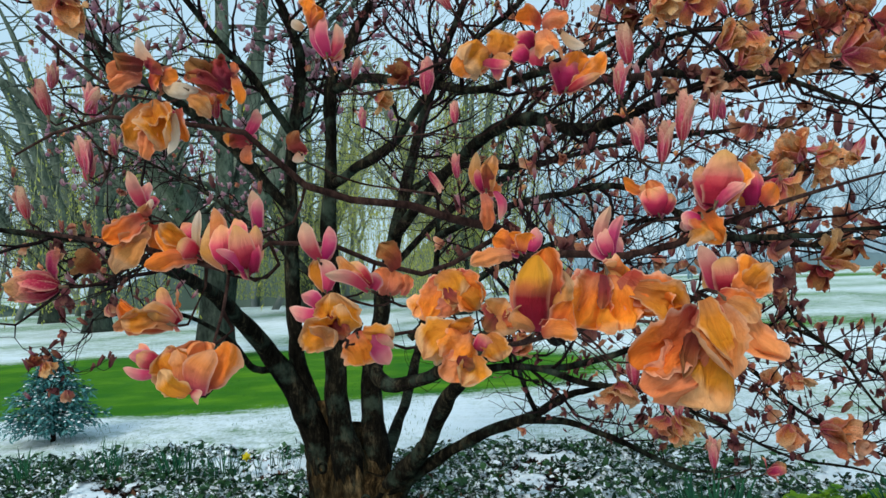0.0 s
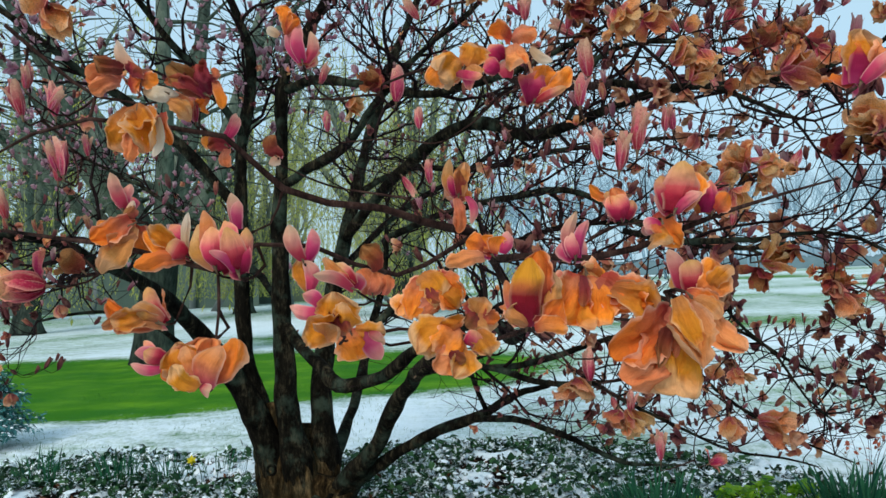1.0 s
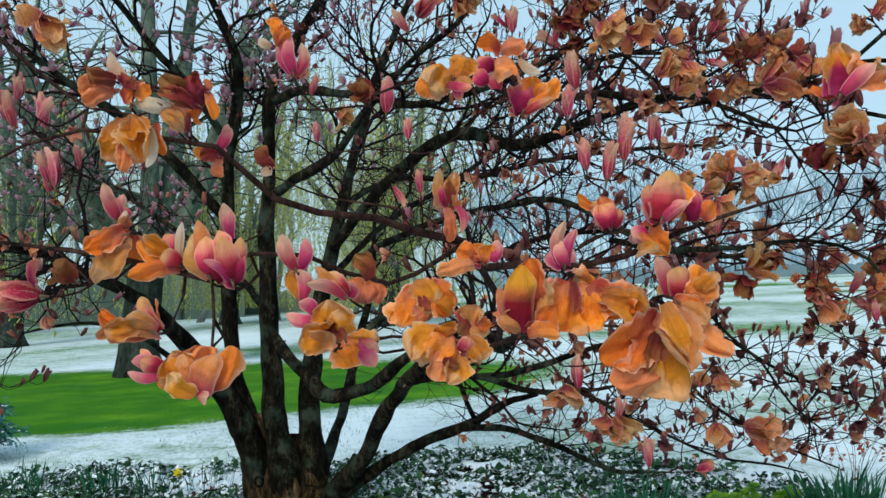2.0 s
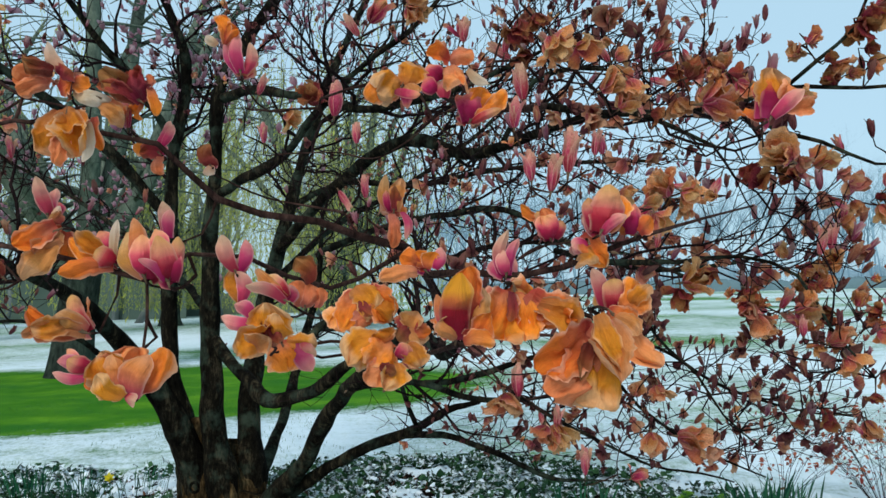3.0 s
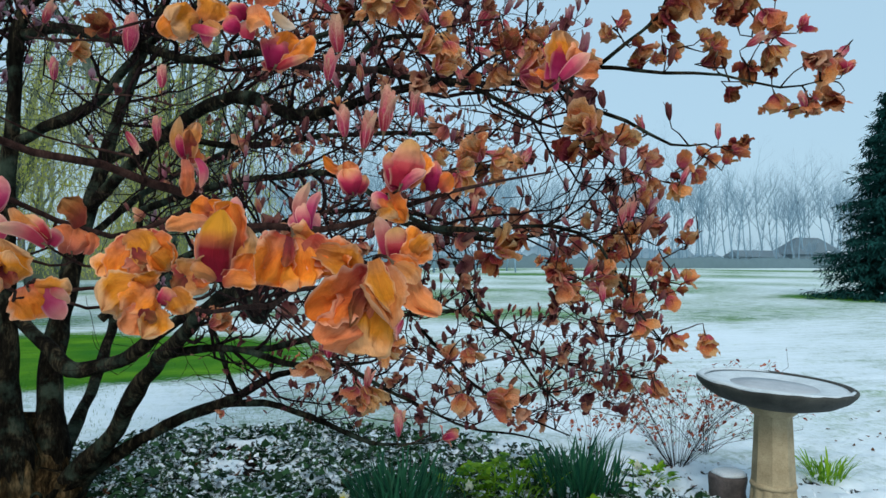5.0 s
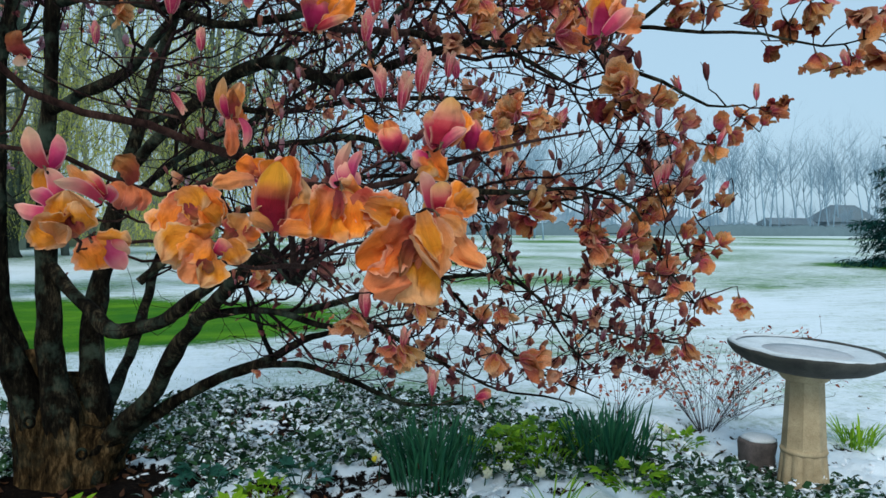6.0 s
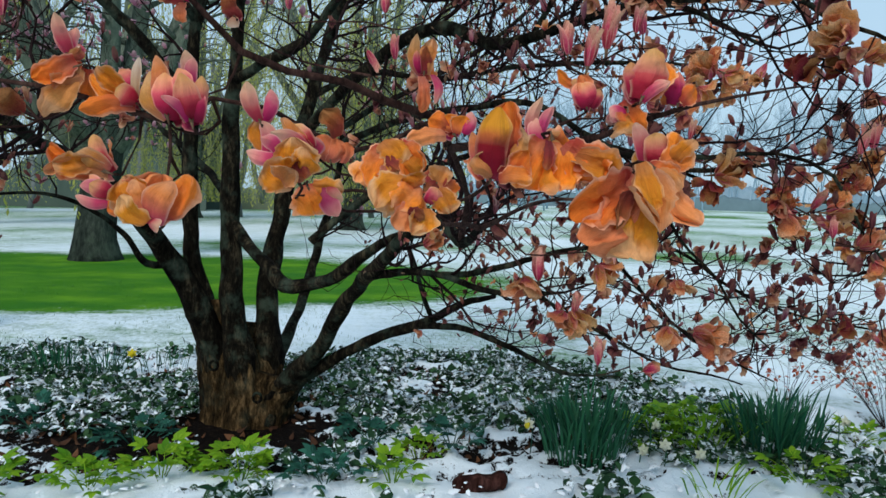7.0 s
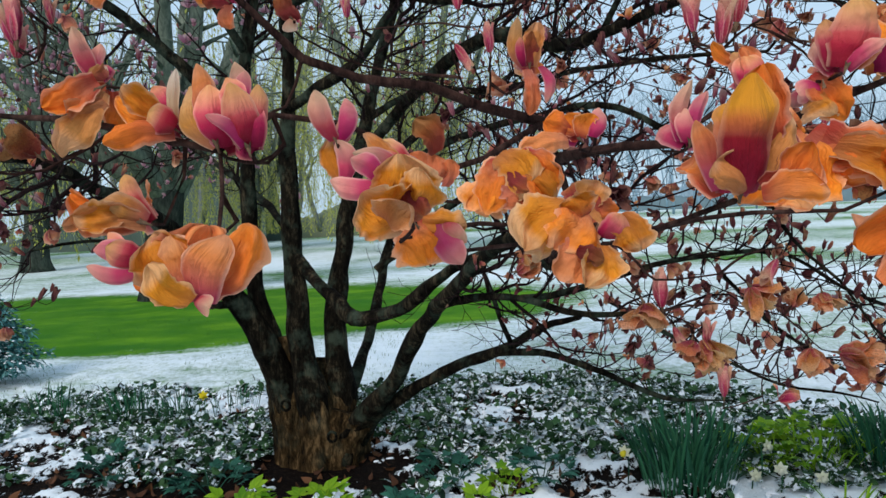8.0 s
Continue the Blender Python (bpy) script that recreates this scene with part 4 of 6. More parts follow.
def shaped_petal(kind, angle, length, width, fore, r):
    """One petal that points along an angle from upright, leaning forward by some degrees."""
    a, f = radians(angle), radians(fore)
    u = np.array([math.sin(a), 0, math.cos(a)])
    side = np.array([math.cos(a), 0, -math.sin(a)])
    out = np.array([0, -1.0, 0])
    along, front = u * math.cos(f) + out * math.sin(f), out * math.cos(f) - u * math.sin(f)
    loose = kind in ("wilt", "dark")
    crush = (0.22 if loose else 0.12) * min(length, 1.3 * width)
    cup = r.choice((-0.55, -0.3, 0.45)) if loose else r.uniform(-0.8, -0.5)
    arch, tip, skew = r.uniform(0.05, 0.18), r.uniform(-0.3, 0.2) if loose else r.uniform(-0.34, 0.18), r.uniform(-0.16, 0.16)
    ph, waves, seed = r.uniform(0, 6.28), r.uniform(0.6, 1.1), r.uniform(0, 90)
    pleat = r.uniform(0.4, 0.8) if loose else r.uniform(0.14, 0.28)
    curl, coil = r.choice((-0.7, 0.5, 0.7)) if loose else r.choice((-0.35, 0.1, 0.3)), r.uniform(-0.5, 0.9) if loose else 0.0
    nu, nv, v, uv = (22 if loose else 16), (26 if loose else 20), [], []
    for i in range(nv + 1):
        s = i / nv
        w = 0.58 * width * math.sin(math.pi * (0.13 + 0.6 * s)) ** 0.7
        w *= 1 if s < 0.7 else max(0.03, 1 - ((s - 0.7) / 0.302) ** 2) ** 0.5
        if not loose:
            w = 0.48 * width * math.sin(math.pi * (0.15 + 0.68 * s)) ** 0.8 * (1 if s < 0.74 else max(0.05, 1 - ((s - 0.74) / 0.262) ** 2) ** 0.6)
        mid = along * length / math.cos(f) * s + front * length * (arch * math.sin(math.pi * s) + tip * s ** 3) + side * skew * length * math.sin(math.pi * s)
        for j in range(nu + 1):
            t = 2 * j / nu - 1
            ragged = 1 + (0.3 if loose else 0.08) * noise.noise((5 * s + seed, 2.0 * t, seed)) + (0.14 * noise.noise((13 * s, 2.0 * t, seed)) if loose else 0)
            fold = abs(((waves * t + 0.35 * s + ph) % 1.0) - 0.5) * 2 - 0.5
            p = mid + side * w * t * ragged + front * w * (cup * t * t + curl * t ** 6 * s + pleat * fold * (0.3 + s)) + coil * front * w * t * s * s
            k1 = noise.noise_vector(Vector(p * 32) + Vector((seed, 0, 0)))
            k2 = noise.noise_vector(Vector(p * 105) + Vector((0, seed, 0)))
            crease = 0.3 - abs(noise.noise(Vector(p * 40) + Vector((seed, seed, 0)))) - 0.2 * abs(noise.noise(Vector(p * 95) + Vector((0, 0, seed))))
            p = p + ((np.array(k1) + 0.25 * np.array(k2)) * (0.2 + s) + 1.9 * front * crease * (0.4 + 0.6 * s)) * crush
            v.append(p)
            uv.append((j / nu, s))
    faces = [(i * (nu + 1) + j, i * (nu + 1) + j + 1, (i + 1) * (nu + 1) + j + 1, (i + 1) * (nu + 1) + j) for i in range(nv) for j in range(nu)]
    return mesh_of("petal", v, faces, PETALS[kind], uv)


def blossom(label, place, *petals):
    """A blossom with its own petals: kind, foot, angle from upright, length, width, forward lean."""
    r = random.Random(int(1000 * (place[0] + 3 * place[2])))
    size = max(p[4] for p in petals)
    ax = unit([sum(math.sin(radians(p[3])) * p[4] for p in petals), 0.0, sum(math.cos(radians(p[3])) * p[4] for p in petals) + 1e-4])
    m = Matrix.Translation(Vector(place) - Vector(BASE))
    turn = turn_to(ax) @ Matrix.Diagonal((0.6 * size, 0.6 * size, 0.6 * size, 1))
    foot = STUB.copy()
    foot.transform(turn)
    bloom = part("flower", foot, magnolia, label, m)
    leaves = []
    for kind, ox, oz, angle, length, width, fore in petals:
        leaves.append((kind, ox, oz, angle, length, 1.06 * width if kind in ("half", "bud") else width, fore))
    for k, (kind, ox, oz, angle, length, width, fore) in enumerate(leaves):
        part("petal", shaped_petal(kind, angle, length, width, fore, r), bloom, m=Matrix.Translation((ox, 0.012 - 0.003 * k, oz)))
    lean = math.degrees(math.atan2(ax[0], ax[2]))
    for k in range(2 if len(petals) > 3 else 1):
        kind = petals[-1 - k][0]
        part("petal", shaped_petal("half" if kind == "pale" else kind, lean + r.uniform(-50, 50), 0.5 * size, 0.42 * size, r.uniform(-62, -45), r), bloom, m=Matrix.Translation((0, 0.014, 0)))
    WAITING.append((np.array(place) + np.array([0, 0.005, 0]) - ax * size * 0.07, ax))


def join_stalks():
    """Leads a thin twig from each blossom to the nearest wood, the closest ones first."""
    pool = np.concatenate([p for p, _ in BOUGHS])[:, :3]
    left = list(WAITING)

    def reach(s, wood):
        """Distances to the wood, longer to what stands in front or below."""
        return np.linalg.norm(wood - s, axis=1) + (4.0 if s[1] < 1.15 else 0.3) * np.maximum(0, s[1] + 0.05 - wood[:, 1]) + 0.4 * np.maximum(0, wood[:, 2] - s[2])

    best = [(lambda g: (g.min(), int(g.argmin())))(reach(s, pool)) for s, _ in left]
    while left:
        i = min(range(len(left)), key=lambda k: best[k][0])
        start, axis = left.pop(i)
        _, at = best.pop(i)
        end = pool[at]
        far = float(np.linalg.norm(end - start))
        mid = start - axis * min(0.02, far * 0.2)
        half = 0.5 * (mid + end) + 0.07 * far * np.array([random.gauss(0, 1), random.gauss(0, 1), random.gauss(0, 1)])
        shift = min(0.12, 0.5 * far) if start[1] < 1.15 else 0.0
        if start[1] < 1.15:
            mid = start - axis * 0.003
        mid[1] += 0.5 * shift
        half[1] += shift
        path = spline([(*start, 0.0016), (*mid, 0.0014), (*half, 0.0017), (*end, 0.0024)], 0.02)
        n = len(path)
        bow = np.minimum(1.0, np.minimum(np.arange(n), np.arange(n)[::-1]) / 4.0)[:, None] * min(0.022, 0.11 * far)
        path[:, :3] += bow * np.stack([fbm(np.arange(n) * 1.0, np.full(n, 11.0 * j + 31 * start[0]), 0.17, j, 2) - 0.5 for j in range(3)], 1) * 2.4
        stalks.add(*tube(path, 6, 0.15))
        base = len(pool)
        fresh = path[2:, :3]
        pool = np.concatenate([pool, fresh])
        for k, (s, _) in enumerate(left):
            g = reach(s, fresh)
            if g.min() < best[k][0]:
                best[k] = (g.min(), base + int(g.argmin()))


blossom("wilted crumpled orange blossom with drooping petals", (0.277, 0.565, 1.278),
        ("wilt", 0.000, -0.004, -116, 0.066, 0.034, 14),
        ("wilt", 0.003, 0.000, -138, 0.064, 0.044, 24),
        ("wilt", 0.006, -0.006, -167, 0.061, 0.040, 20),
        ("wilt", 0.005, 0.006, 172, 0.045, 0.030, 34),
        ("dark", -0.006, -0.012, -146, 0.032, 0.011, 36),
        # narrow dark petal drawn as the shade of the central fold
        ("wilt", -0.003, 0.012, 158, 0.050, 0.018, 15),
        ("wilt", 0.001, 0.009, 142, 0.038, 0.014, 5))
blossom("wilted orange blossom with one long hanging petal", (0.299, 0.600, 1.290),
        ("wilt", 0.000, 0.000, 119, 0.025, 0.018, 15),
        ("wilt", 0.016, -0.007, 145, 0.048, 0.022, 10),
        ("wilt", 0.007, -0.003, 138, 0.022, 0.015, 25))
blossom("half-open blossom with pink outside and orange tips", (0.311, 0.620, 1.291),
        ("bud", -0.005, 0.001, -14, 0.039, 0.017, 0),
        ("dark", 0.005, 0.001, 18, 0.025, 0.020, -10),
        ("half", -0.000, -0.001, -7, 0.031, 0.022, 10),
        ("wilt", 0.006, -0.001, 27, 0.031, 0.024, 15),
        ("wilt", 0.011, 0.001, 42, 0.028, 0.015, 20))
blossom("upright magenta blossom browning to orange at its tips", (0.152, 0.537, 1.274),
        ("tan", -0.005, 0.002, -14, 0.034, 0.012, -5),
        ("maroon", 0.002, -0.000, 11, 0.051, 0.029, -8),
        ("dark", 0.009, 0.001, 12, 0.037, 0.013, 0),
        ("wilt", 0.008, 0.001, 20, 0.043, 0.018, -3),
        ("wilt", 0.007, 0.015, 2, 0.038, 0.022, -4),
        ("maroon", 0.001, -0.000, 3, 0.050, 0.029, 14),
        ("wilt", 0.000, 0.001, -52, 0.020, 0.014, 18),
        ("wilt", 0.007, 0.001, 46, 0.024, 0.017, 12),
        ("wilt", 0.004, -0.001, 84, 0.022, 0.012, 32))
blossom("large crumpled orange blossom of folded petals", (0.216, 0.620, 1.314),
        ("wilt", -0.012, -0.006, -130, 0.036, 0.030, 8),
        ("wilt", -0.006, -0.004, -158, 0.045, 0.032, 18),
        ("wilt", 0.005, -0.004, 174, 0.047, 0.034, 22),
        ("wilt", 0.013, -0.006, 140, 0.045, 0.032, 18),
        # thin dark strip painted in as a shaded fold
        ("dark", -0.003, -0.004, -168, 0.028, 0.009, 32),
        ("wilt", 0.018, -0.008, 112, 0.042, 0.028, 10),
        ("wilt", 0.020, -0.016, 128, 0.050, 0.026, 14))
blossom("open golden-orange blossom with rumpled petals", (0.077, 0.806, 1.301),
        ("wilt", -0.003, 0.007, -130, 0.050, 0.040, 12),
        ("wilt", -0.009, 0.013, -166, 0.047, 0.027, 20),
        ("wilt", -0.009, 0.018, 142, 0.038, 0.034, 30),
        ("wilt", 0.004, 0.016, 140, 0.046, 0.029, 12),
        ("wilt", 0.007, 0.006, 141, 0.036, 0.029, 25),
        ("wilt", -0.003, -0.006, 157, 0.023, 0.027, 0),
        # small dark petal deepens the hollow heart with painted shade
        ("dark", -0.003, 0.003, 142, 0.022, 0.013, 24))
blossom("wilted orange blossom with broad flaps and a pink heart", (0.106, 0.630, 1.258),
        ("wilt", -0.011, 0.010, -110, 0.037, 0.031, 8),
        ("wilt", -0.003, 0.010, -139, 0.027, 0.033, 30),
        ("wilt", -0.006, 0.008, -28, 0.015, 0.021, 0),
        ("wilt", -0.009, -0.008, -145, 0.026, 0.023, 20),
        ("wilt", 0.001, -0.009, -161, 0.026, 0.021, 25),
        ("half", 0.003, -0.005, 37, 0.016, 0.015, 35),
        ("wilt", 0.012, 0.007, 154, 0.023, 0.018, 10),
        # dark sliver takes the place of the fold's shade
        ("dark", -0.013, -0.011, 114, 0.016, 0.009, 24))
blossom("frosted red-brown and orange blossom", (0.125, 0.750, 1.273),
        ("dark", -0.003, -0.003, -8, 0.020, 0.021, 0),
        ("wilt", 0.003, -0.001, 21, 0.021, 0.021, 5),
        ("wilt", 0.003, 0.001, 162, 0.019, 0.022, 15),
        ("wilt", 0.009, 0.003, 117, 0.017, 0.015, 5),
        ("dark", 0.001, -0.000, -125, 0.017, 0.015, 12))
blossom("salmon and orange blossom with a dark crumpled heart", (-0.001, 0.610, 1.270),
        ("bud", -0.011, 0.017, -79, 0.035, 0.013, 0),
        ("bud", -0.015, 0.022, -53, 0.020, 0.014, 0),
        ("wilt", -0.000, -0.002, -53, 0.031, 0.030, 15),
        ("wilt", -0.002, 0.002, 6, 0.029, 0.031, 3),
        ("dark", 0.002, 0.000, -20, 0.020, 0.013, 12),
        ("wilt", 0.005, 0.002, 9, 0.023, 0.022, 28),
        ("wilt", -0.012, -0.002, 51, 0.018, 0.018, 35),
        ("dark", 0.002, 0.015, 153, 0.014, 0.012, 20))
blossom("golden wilted petals beside a magenta bud", (0.001, 0.680, 1.264),
        ("wilt", -0.003, 0.003, 162, 0.032, 0.033, 20),
        ("wilt", 0.003, 0.003, 103, 0.029, 0.017, 5),
        ("bud", 0.014, 0.002, 154, 0.032, 0.020, 15),
        ("bud", 0.019, 0.005, 148, 0.022, 0.012, 0))
blossom("orange cup-shaped blossom with pink petal bases", (-0.111, 0.585, 1.232),
        ("wilt", -0.012, 0.019, -104, 0.027, 0.015, 10),
        ("wilt", -0.006, 0.001, -24, 0.038, 0.026, 4),
        ("wilt", 0.002, 0.003, 4, 0.037, 0.030, -4),
        ("wilt", 0.006, 0.004, 34, 0.037, 0.022, 0),
        ("tan", -0.004, -0.001, -13, 0.035, 0.026, 16),
        ("tan", 0.004, -0.001, 18, 0.034, 0.024, 18),
        ("bud", 0.000, 0.000, 104, 0.013, 0.011, 35),
        ("wilt", -0.001, 0.000, -38, 0.027, 0.018, 24))
blossom("pink-orange half-open blossom lying sideways", (-0.146, 0.600, 1.250),
        ("half", -0.000, -0.001, -50, 0.033, 0.013, 0),
        ("bud", -0.002, 0.001, -73, 0.028, 0.013, 10),
        ("bud", -0.001, -0.003, -81, 0.027, 0.009, 15),
        ("half", 0.000, 0.003, -61, 0.017, 0.016, 22))
blossom("salmon-orange blossom with a magenta base", (-0.225, 0.800, 1.275),
        ("wilt", -0.002, 0.001, -69, 0.065, 0.023, 3),
        ("half", 0.001, -0.000, -32, 0.047, 0.021, 0),
        ("wilt", -0.002, 0.000, -89, 0.058, 0.021, 15),
        ("tan", 0.001, 0.001, -58, 0.034, 0.026, 25),
        ("wilt", -0.014, 0.010, -88, 0.033, 0.020, 28))
blossom("upright magenta blossom with orange tips", (-0.156, 0.780, 1.332),
        ("tan", -0.003, 0.001, -24, 0.058, 0.026, -4),
        ("tan", 0.000, 0.001, -12, 0.064, 0.024, 10),
        ("half", 0.004, -0.001, -9, 0.046, 0.026, 18))
blossom("upright magenta blossom with pale orange tips", (-0.126, 0.760, 1.326),
        ("half", -0.005, 0.002, -17, 0.062, 0.025, 3),
        ("half", 0.001, 0.002, 9, 0.050, 0.017, 0),
        ("half", 0.004, 0.002, -6, 0.038, 0.019, 8),
        ("half", -0.002, 0.002, -12, 0.045, 0.027, 16),
        ("bud", -0.004, 0.002, -43, 0.031, 0.011, 30))
blossom("orange blossom with pink side petals", (-0.196, 0.800, 1.350),
        ("wilt", -0.005, 0.007, -66, 0.053, 0.015, 0),
        ("wilt", -0.003, 0.005, -52, 0.047, 0.020, 5),
        ("half", 0.000, 0.001, -27, 0.040, 0.020, 8),
        ("wilt", -0.001, -0.003, -99, 0.051, 0.018, 15),
        ("pale", 0.000, 0.003, 3, 0.046, 0.011, 0),
        ("half", 0.002, -0.000, -54, 0.023, 0.024, 22))
blossom("dark orange drooping blossom", (-0.263, 0.820, 1.389),
        ("wilt", 0.000, 0.003, -91, 0.052, 0.015, 0),
        ("dark", -0.002, 0.006, -61, 0.017, 0.021, 0),
        ("wilt", -0.000, -0.001, -143, 0.065, 0.023, 10),
        ("wilt", -0.002, 0.006, -119, 0.046, 0.027, 20),
        ("wilt", 0.003, -0.010, -130, 0.031, 0.018, 22))
blossom("closed bright magenta bud", (-0.312, 0.910, 1.415),
        ("bud", -0.002, 0.002, -20, 0.044, 0.015, 0),
        ("bud", 0.002, 0.001, 5, 0.034, 0.017, 0),
        ("bud", -0.001, 0.001, -10, 0.049, 0.018, 12),
        ("pale", 0.003, -0.002, 33, 0.017, 0.010, 10))
blossom("closed salmon-pink bud", (-0.187, 0.970, 1.391),
        ("bud", -0.001, 0.001, -9, 0.050, 0.021, 0),
        ("bud", 0.002, 0.001, 7, 0.038, 0.018, 10))
blossom("pale pink bud with parting tips", (-0.073, 0.850, 1.339),
        ("bud", -0.004, 0.003, -35, 0.038, 0.016, 0),
        ("bud", 0.002, 0.001, 10, 0.039, 0.016, 0),
        ("bud", -0.002, 0.001, -17, 0.045, 0.019, 12))
blossom("salmon-orange bud", (-0.069, 0.860, 1.302),
        ("wilt", -0.003, 0.002, -20, 0.044, 0.019, 0),
        ("bud", -0.001, 0.002, -5, 0.038, 0.018, 12))
blossom("pink half-open blossom tilted sideways", (-0.008, 0.800, 1.304),
        ("wilt", -0.002, 0.004, -44, 0.048, 0.014, 0),
        ("half", -0.002, 0.002, -39, 0.034, 0.024, 12),
        ("bud", -0.001, -0.001, -64, 0.048, 0.014, 18))
blossom("small orange blossom with a dark red bud", (0.008, 0.850, 1.296),
        ("wilt", -0.009, 0.000, -11, 0.033, 0.019, 0),
        ("wilt", -0.003, 0.000, 21, 0.030, 0.019, 10),
        ("wilt", 0.013, -0.001, 8, 0.025, 0.012, 0),
        ("dark", 0.008, 0.029, -29, 0.035, 0.019, 5))
blossom("narrow twisted orange-brown blossom with hanging petals", (0.121, 1.013, 1.428),
        ("tan", -0.005, 0.001, -5, 0.052, 0.018, 0),
        ("wilt", 0.004, 0.001, 8, 0.051, 0.020, 6),
        ("dark", -0.001, 0.001, 1, 0.036, 0.017, 14),
        ("half", -0.006, 0.001, -10, 0.030, 0.011, 20),
        ("wilt", -0.003, -0.003, -179, 0.048, 0.017, 8),
        ("bud", 0.012, -0.001, 172, 0.038, 0.013, 5))
blossom("slim upright pink bud", (0.271, 0.946, 1.331),
        ("bud", -0.005, 0.003, -3, 0.044, 0.016, 0),
        ("bud", 0.000, 0.001, 3, 0.062, 0.018, 3),
        ("bud", 0.005, 0.001, 14, 0.051, 0.016, 0),
        ("bud", 0.000, 0.001, -5, 0.031, 0.021, 15))
blossom("frosted dark blossom with orange tips", (0.331, 0.930, 1.378),
        ("wilt", -0.009, 0.029, -57, 0.038, 0.012, 5),
        ("half", -0.005, 0.002, -15, 0.041, 0.026, 0),
        ("wilt", 0.005, 0.005, -14, 0.042, 0.020, 5),
        ("half", 0.006, 0.002, 25, 0.027, 0.023, 5),
        ("half", 0.000, 0.001, -12, 0.031, 0.031, 20))
blossom("large pink blossom with a pale orange tip", (0.371, 0.840, 1.380),
        ("half", -0.004, 0.002, -7, 0.045, 0.021, 0),
        ("wilt", 0.010, 0.002, 35, 0.056, 0.021, -5),
        ("half", 0.001, 0.001, 12, 0.059, 0.042, 10),
        ("bud", 0.003, -0.001, 52, 0.035, 0.016, 25))
blossom("fading pink and orange blossom", (0.423, 0.860, 1.377),
        ("wilt", -0.010, 0.002, -5, 0.030, 0.016, 10),
        ("half", -0.003, 0.002, 8, 0.037, 0.028, 5),
        ("wilt", 0.007, 0.004, 47, 0.028, 0.022, 5))
blossom("pale orange hanging blossom", (0.362, 0.860, 1.370),
        ("wilt", -0.006, 0.010, 144, 0.045, 0.028, 10),
        ("wilt", 0.003, -0.003, 168, 0.028, 0.035, 20),
        ("bud", -0.000, -0.003, -99, 0.022, 0.022, 5))
blossom("drooping orange-brown blossom of long petals", (-0.276, 0.876, 1.540),
        ("wilt", -0.007, 0.001, -171, 0.058, 0.037, 8),
        ("wilt", 0.004, 0.001, 172, 0.059, 0.038, 18),
        ("wilt", 0.030, -0.007, 170, 0.041, 0.015, 0),
        ("wilt", -0.004, 0.002, 163, 0.035, 0.040, 34),
        ("wilt", -0.001, -0.024, -165, 0.042, 0.022, 18),
        ("pale", 0.024, -0.014, -179, 0.054, 0.016, 8))
blossom("ragged orange blossom with a pale upright petal", (-0.305, 0.950, 1.600),
        ("wilt", -0.027, 0.002, -79, 0.050, 0.031, 0),
        ("wilt", -0.016, -0.010, 76, 0.021, 0.031, 8),
        ("wilt", 0.004, 0.001, 118, 0.021, 0.021, 5),
        ("pale", 0.003, 0.001, -31, 0.058, 0.019, -5),
        ("wilt", -0.025, -0.006, -111, 0.035, 0.021, 15),
        ("dark", -0.018, 0.010, -76, 0.037, 0.021, 18),
        ("dark", -0.008, 0.002, 55, 0.015, 0.021, 15))
blossom("pale bleached petals of a fading blossom", (-0.266, 0.950, 1.576),
        ("pale", -0.037, 0.009, 100, 0.046, 0.022, 10),
        ("wilt", -0.002, -0.006, 139, 0.039, 0.021, 5))
blossom("frosted dark red blossom", (-0.213, 0.950, 1.571),
        ("dark", -0.004, 0.005, -48, 0.056, 0.028, 0),
        ("dark", -0.004, 0.001, -72, 0.055, 0.016, 15),
        ("dark", 0.000, 0.001, -20, 0.044, 0.040, 12),
        ("wilt", 0.011, 0.020, 172, 0.037, 0.013, 5),
        ("wilt", 0.009, 0.020, 9, 0.017, 0.012, 0))
blossom("small frosted orange and pink blossom", (-0.203, 1.000, 1.511),
        ("wilt", 0.000, 0.005, -77, 0.045, 0.016, 0),
        ("dark", 0.001, 0.001, -90, 0.029, 0.022, 10),
        ("wilt", -0.000, -0.003, -179, 0.030, 0.016, 5),
        ("bud", -0.003, 0.011, 24, 0.040, 0.016, 0),
        ("bud", 0.004, 0.011, 26, 0.030, 0.013, 8))
blossom("dark red bud with one pale petal", (-0.144, 1.050, 1.502),
        ("dark", 0.002, -0.000, -27, 0.038, 0.021, 0),
        ("pale", -0.003, 0.003, -179, 0.018, 0.018, 12))
blossom("pink hanging bud below an orange petal", (-0.110, 1.100, 1.657),
        ("bud", -0.005, 0.003, -17, 0.057, 0.021, 0),
        ("bud", 0.004, 0.001, 9, 0.052, 0.019, 0),
        ("bud", -0.001, 0.001, -3, 0.061, 0.022, 10),
        ("wilt", -0.022, 0.045, -14, 0.052, 0.019, 0),
        ("wilt", -0.026, 0.049, 60, 0.033, 0.022, 10),
        ("pale", -0.034, 0.042, -50, 0.025, 0.016, 0))
blossom("rumpled golden-orange blossom", (0.136, 1.000, 1.610),
        ("wilt", -0.008, 0.008, -112, 0.046, 0.030, 5),
        ("wilt", 0.006, 0.002, 20, 0.040, 0.038, 0),
        ("wilt", 0.009, 0.004, 157, 0.021, 0.025, 8),
        ("wilt", -0.004, 0.010, -120, 0.031, 0.038, 28),
        ("half", -0.013, -0.008, 105, 0.039, 0.014, 18))
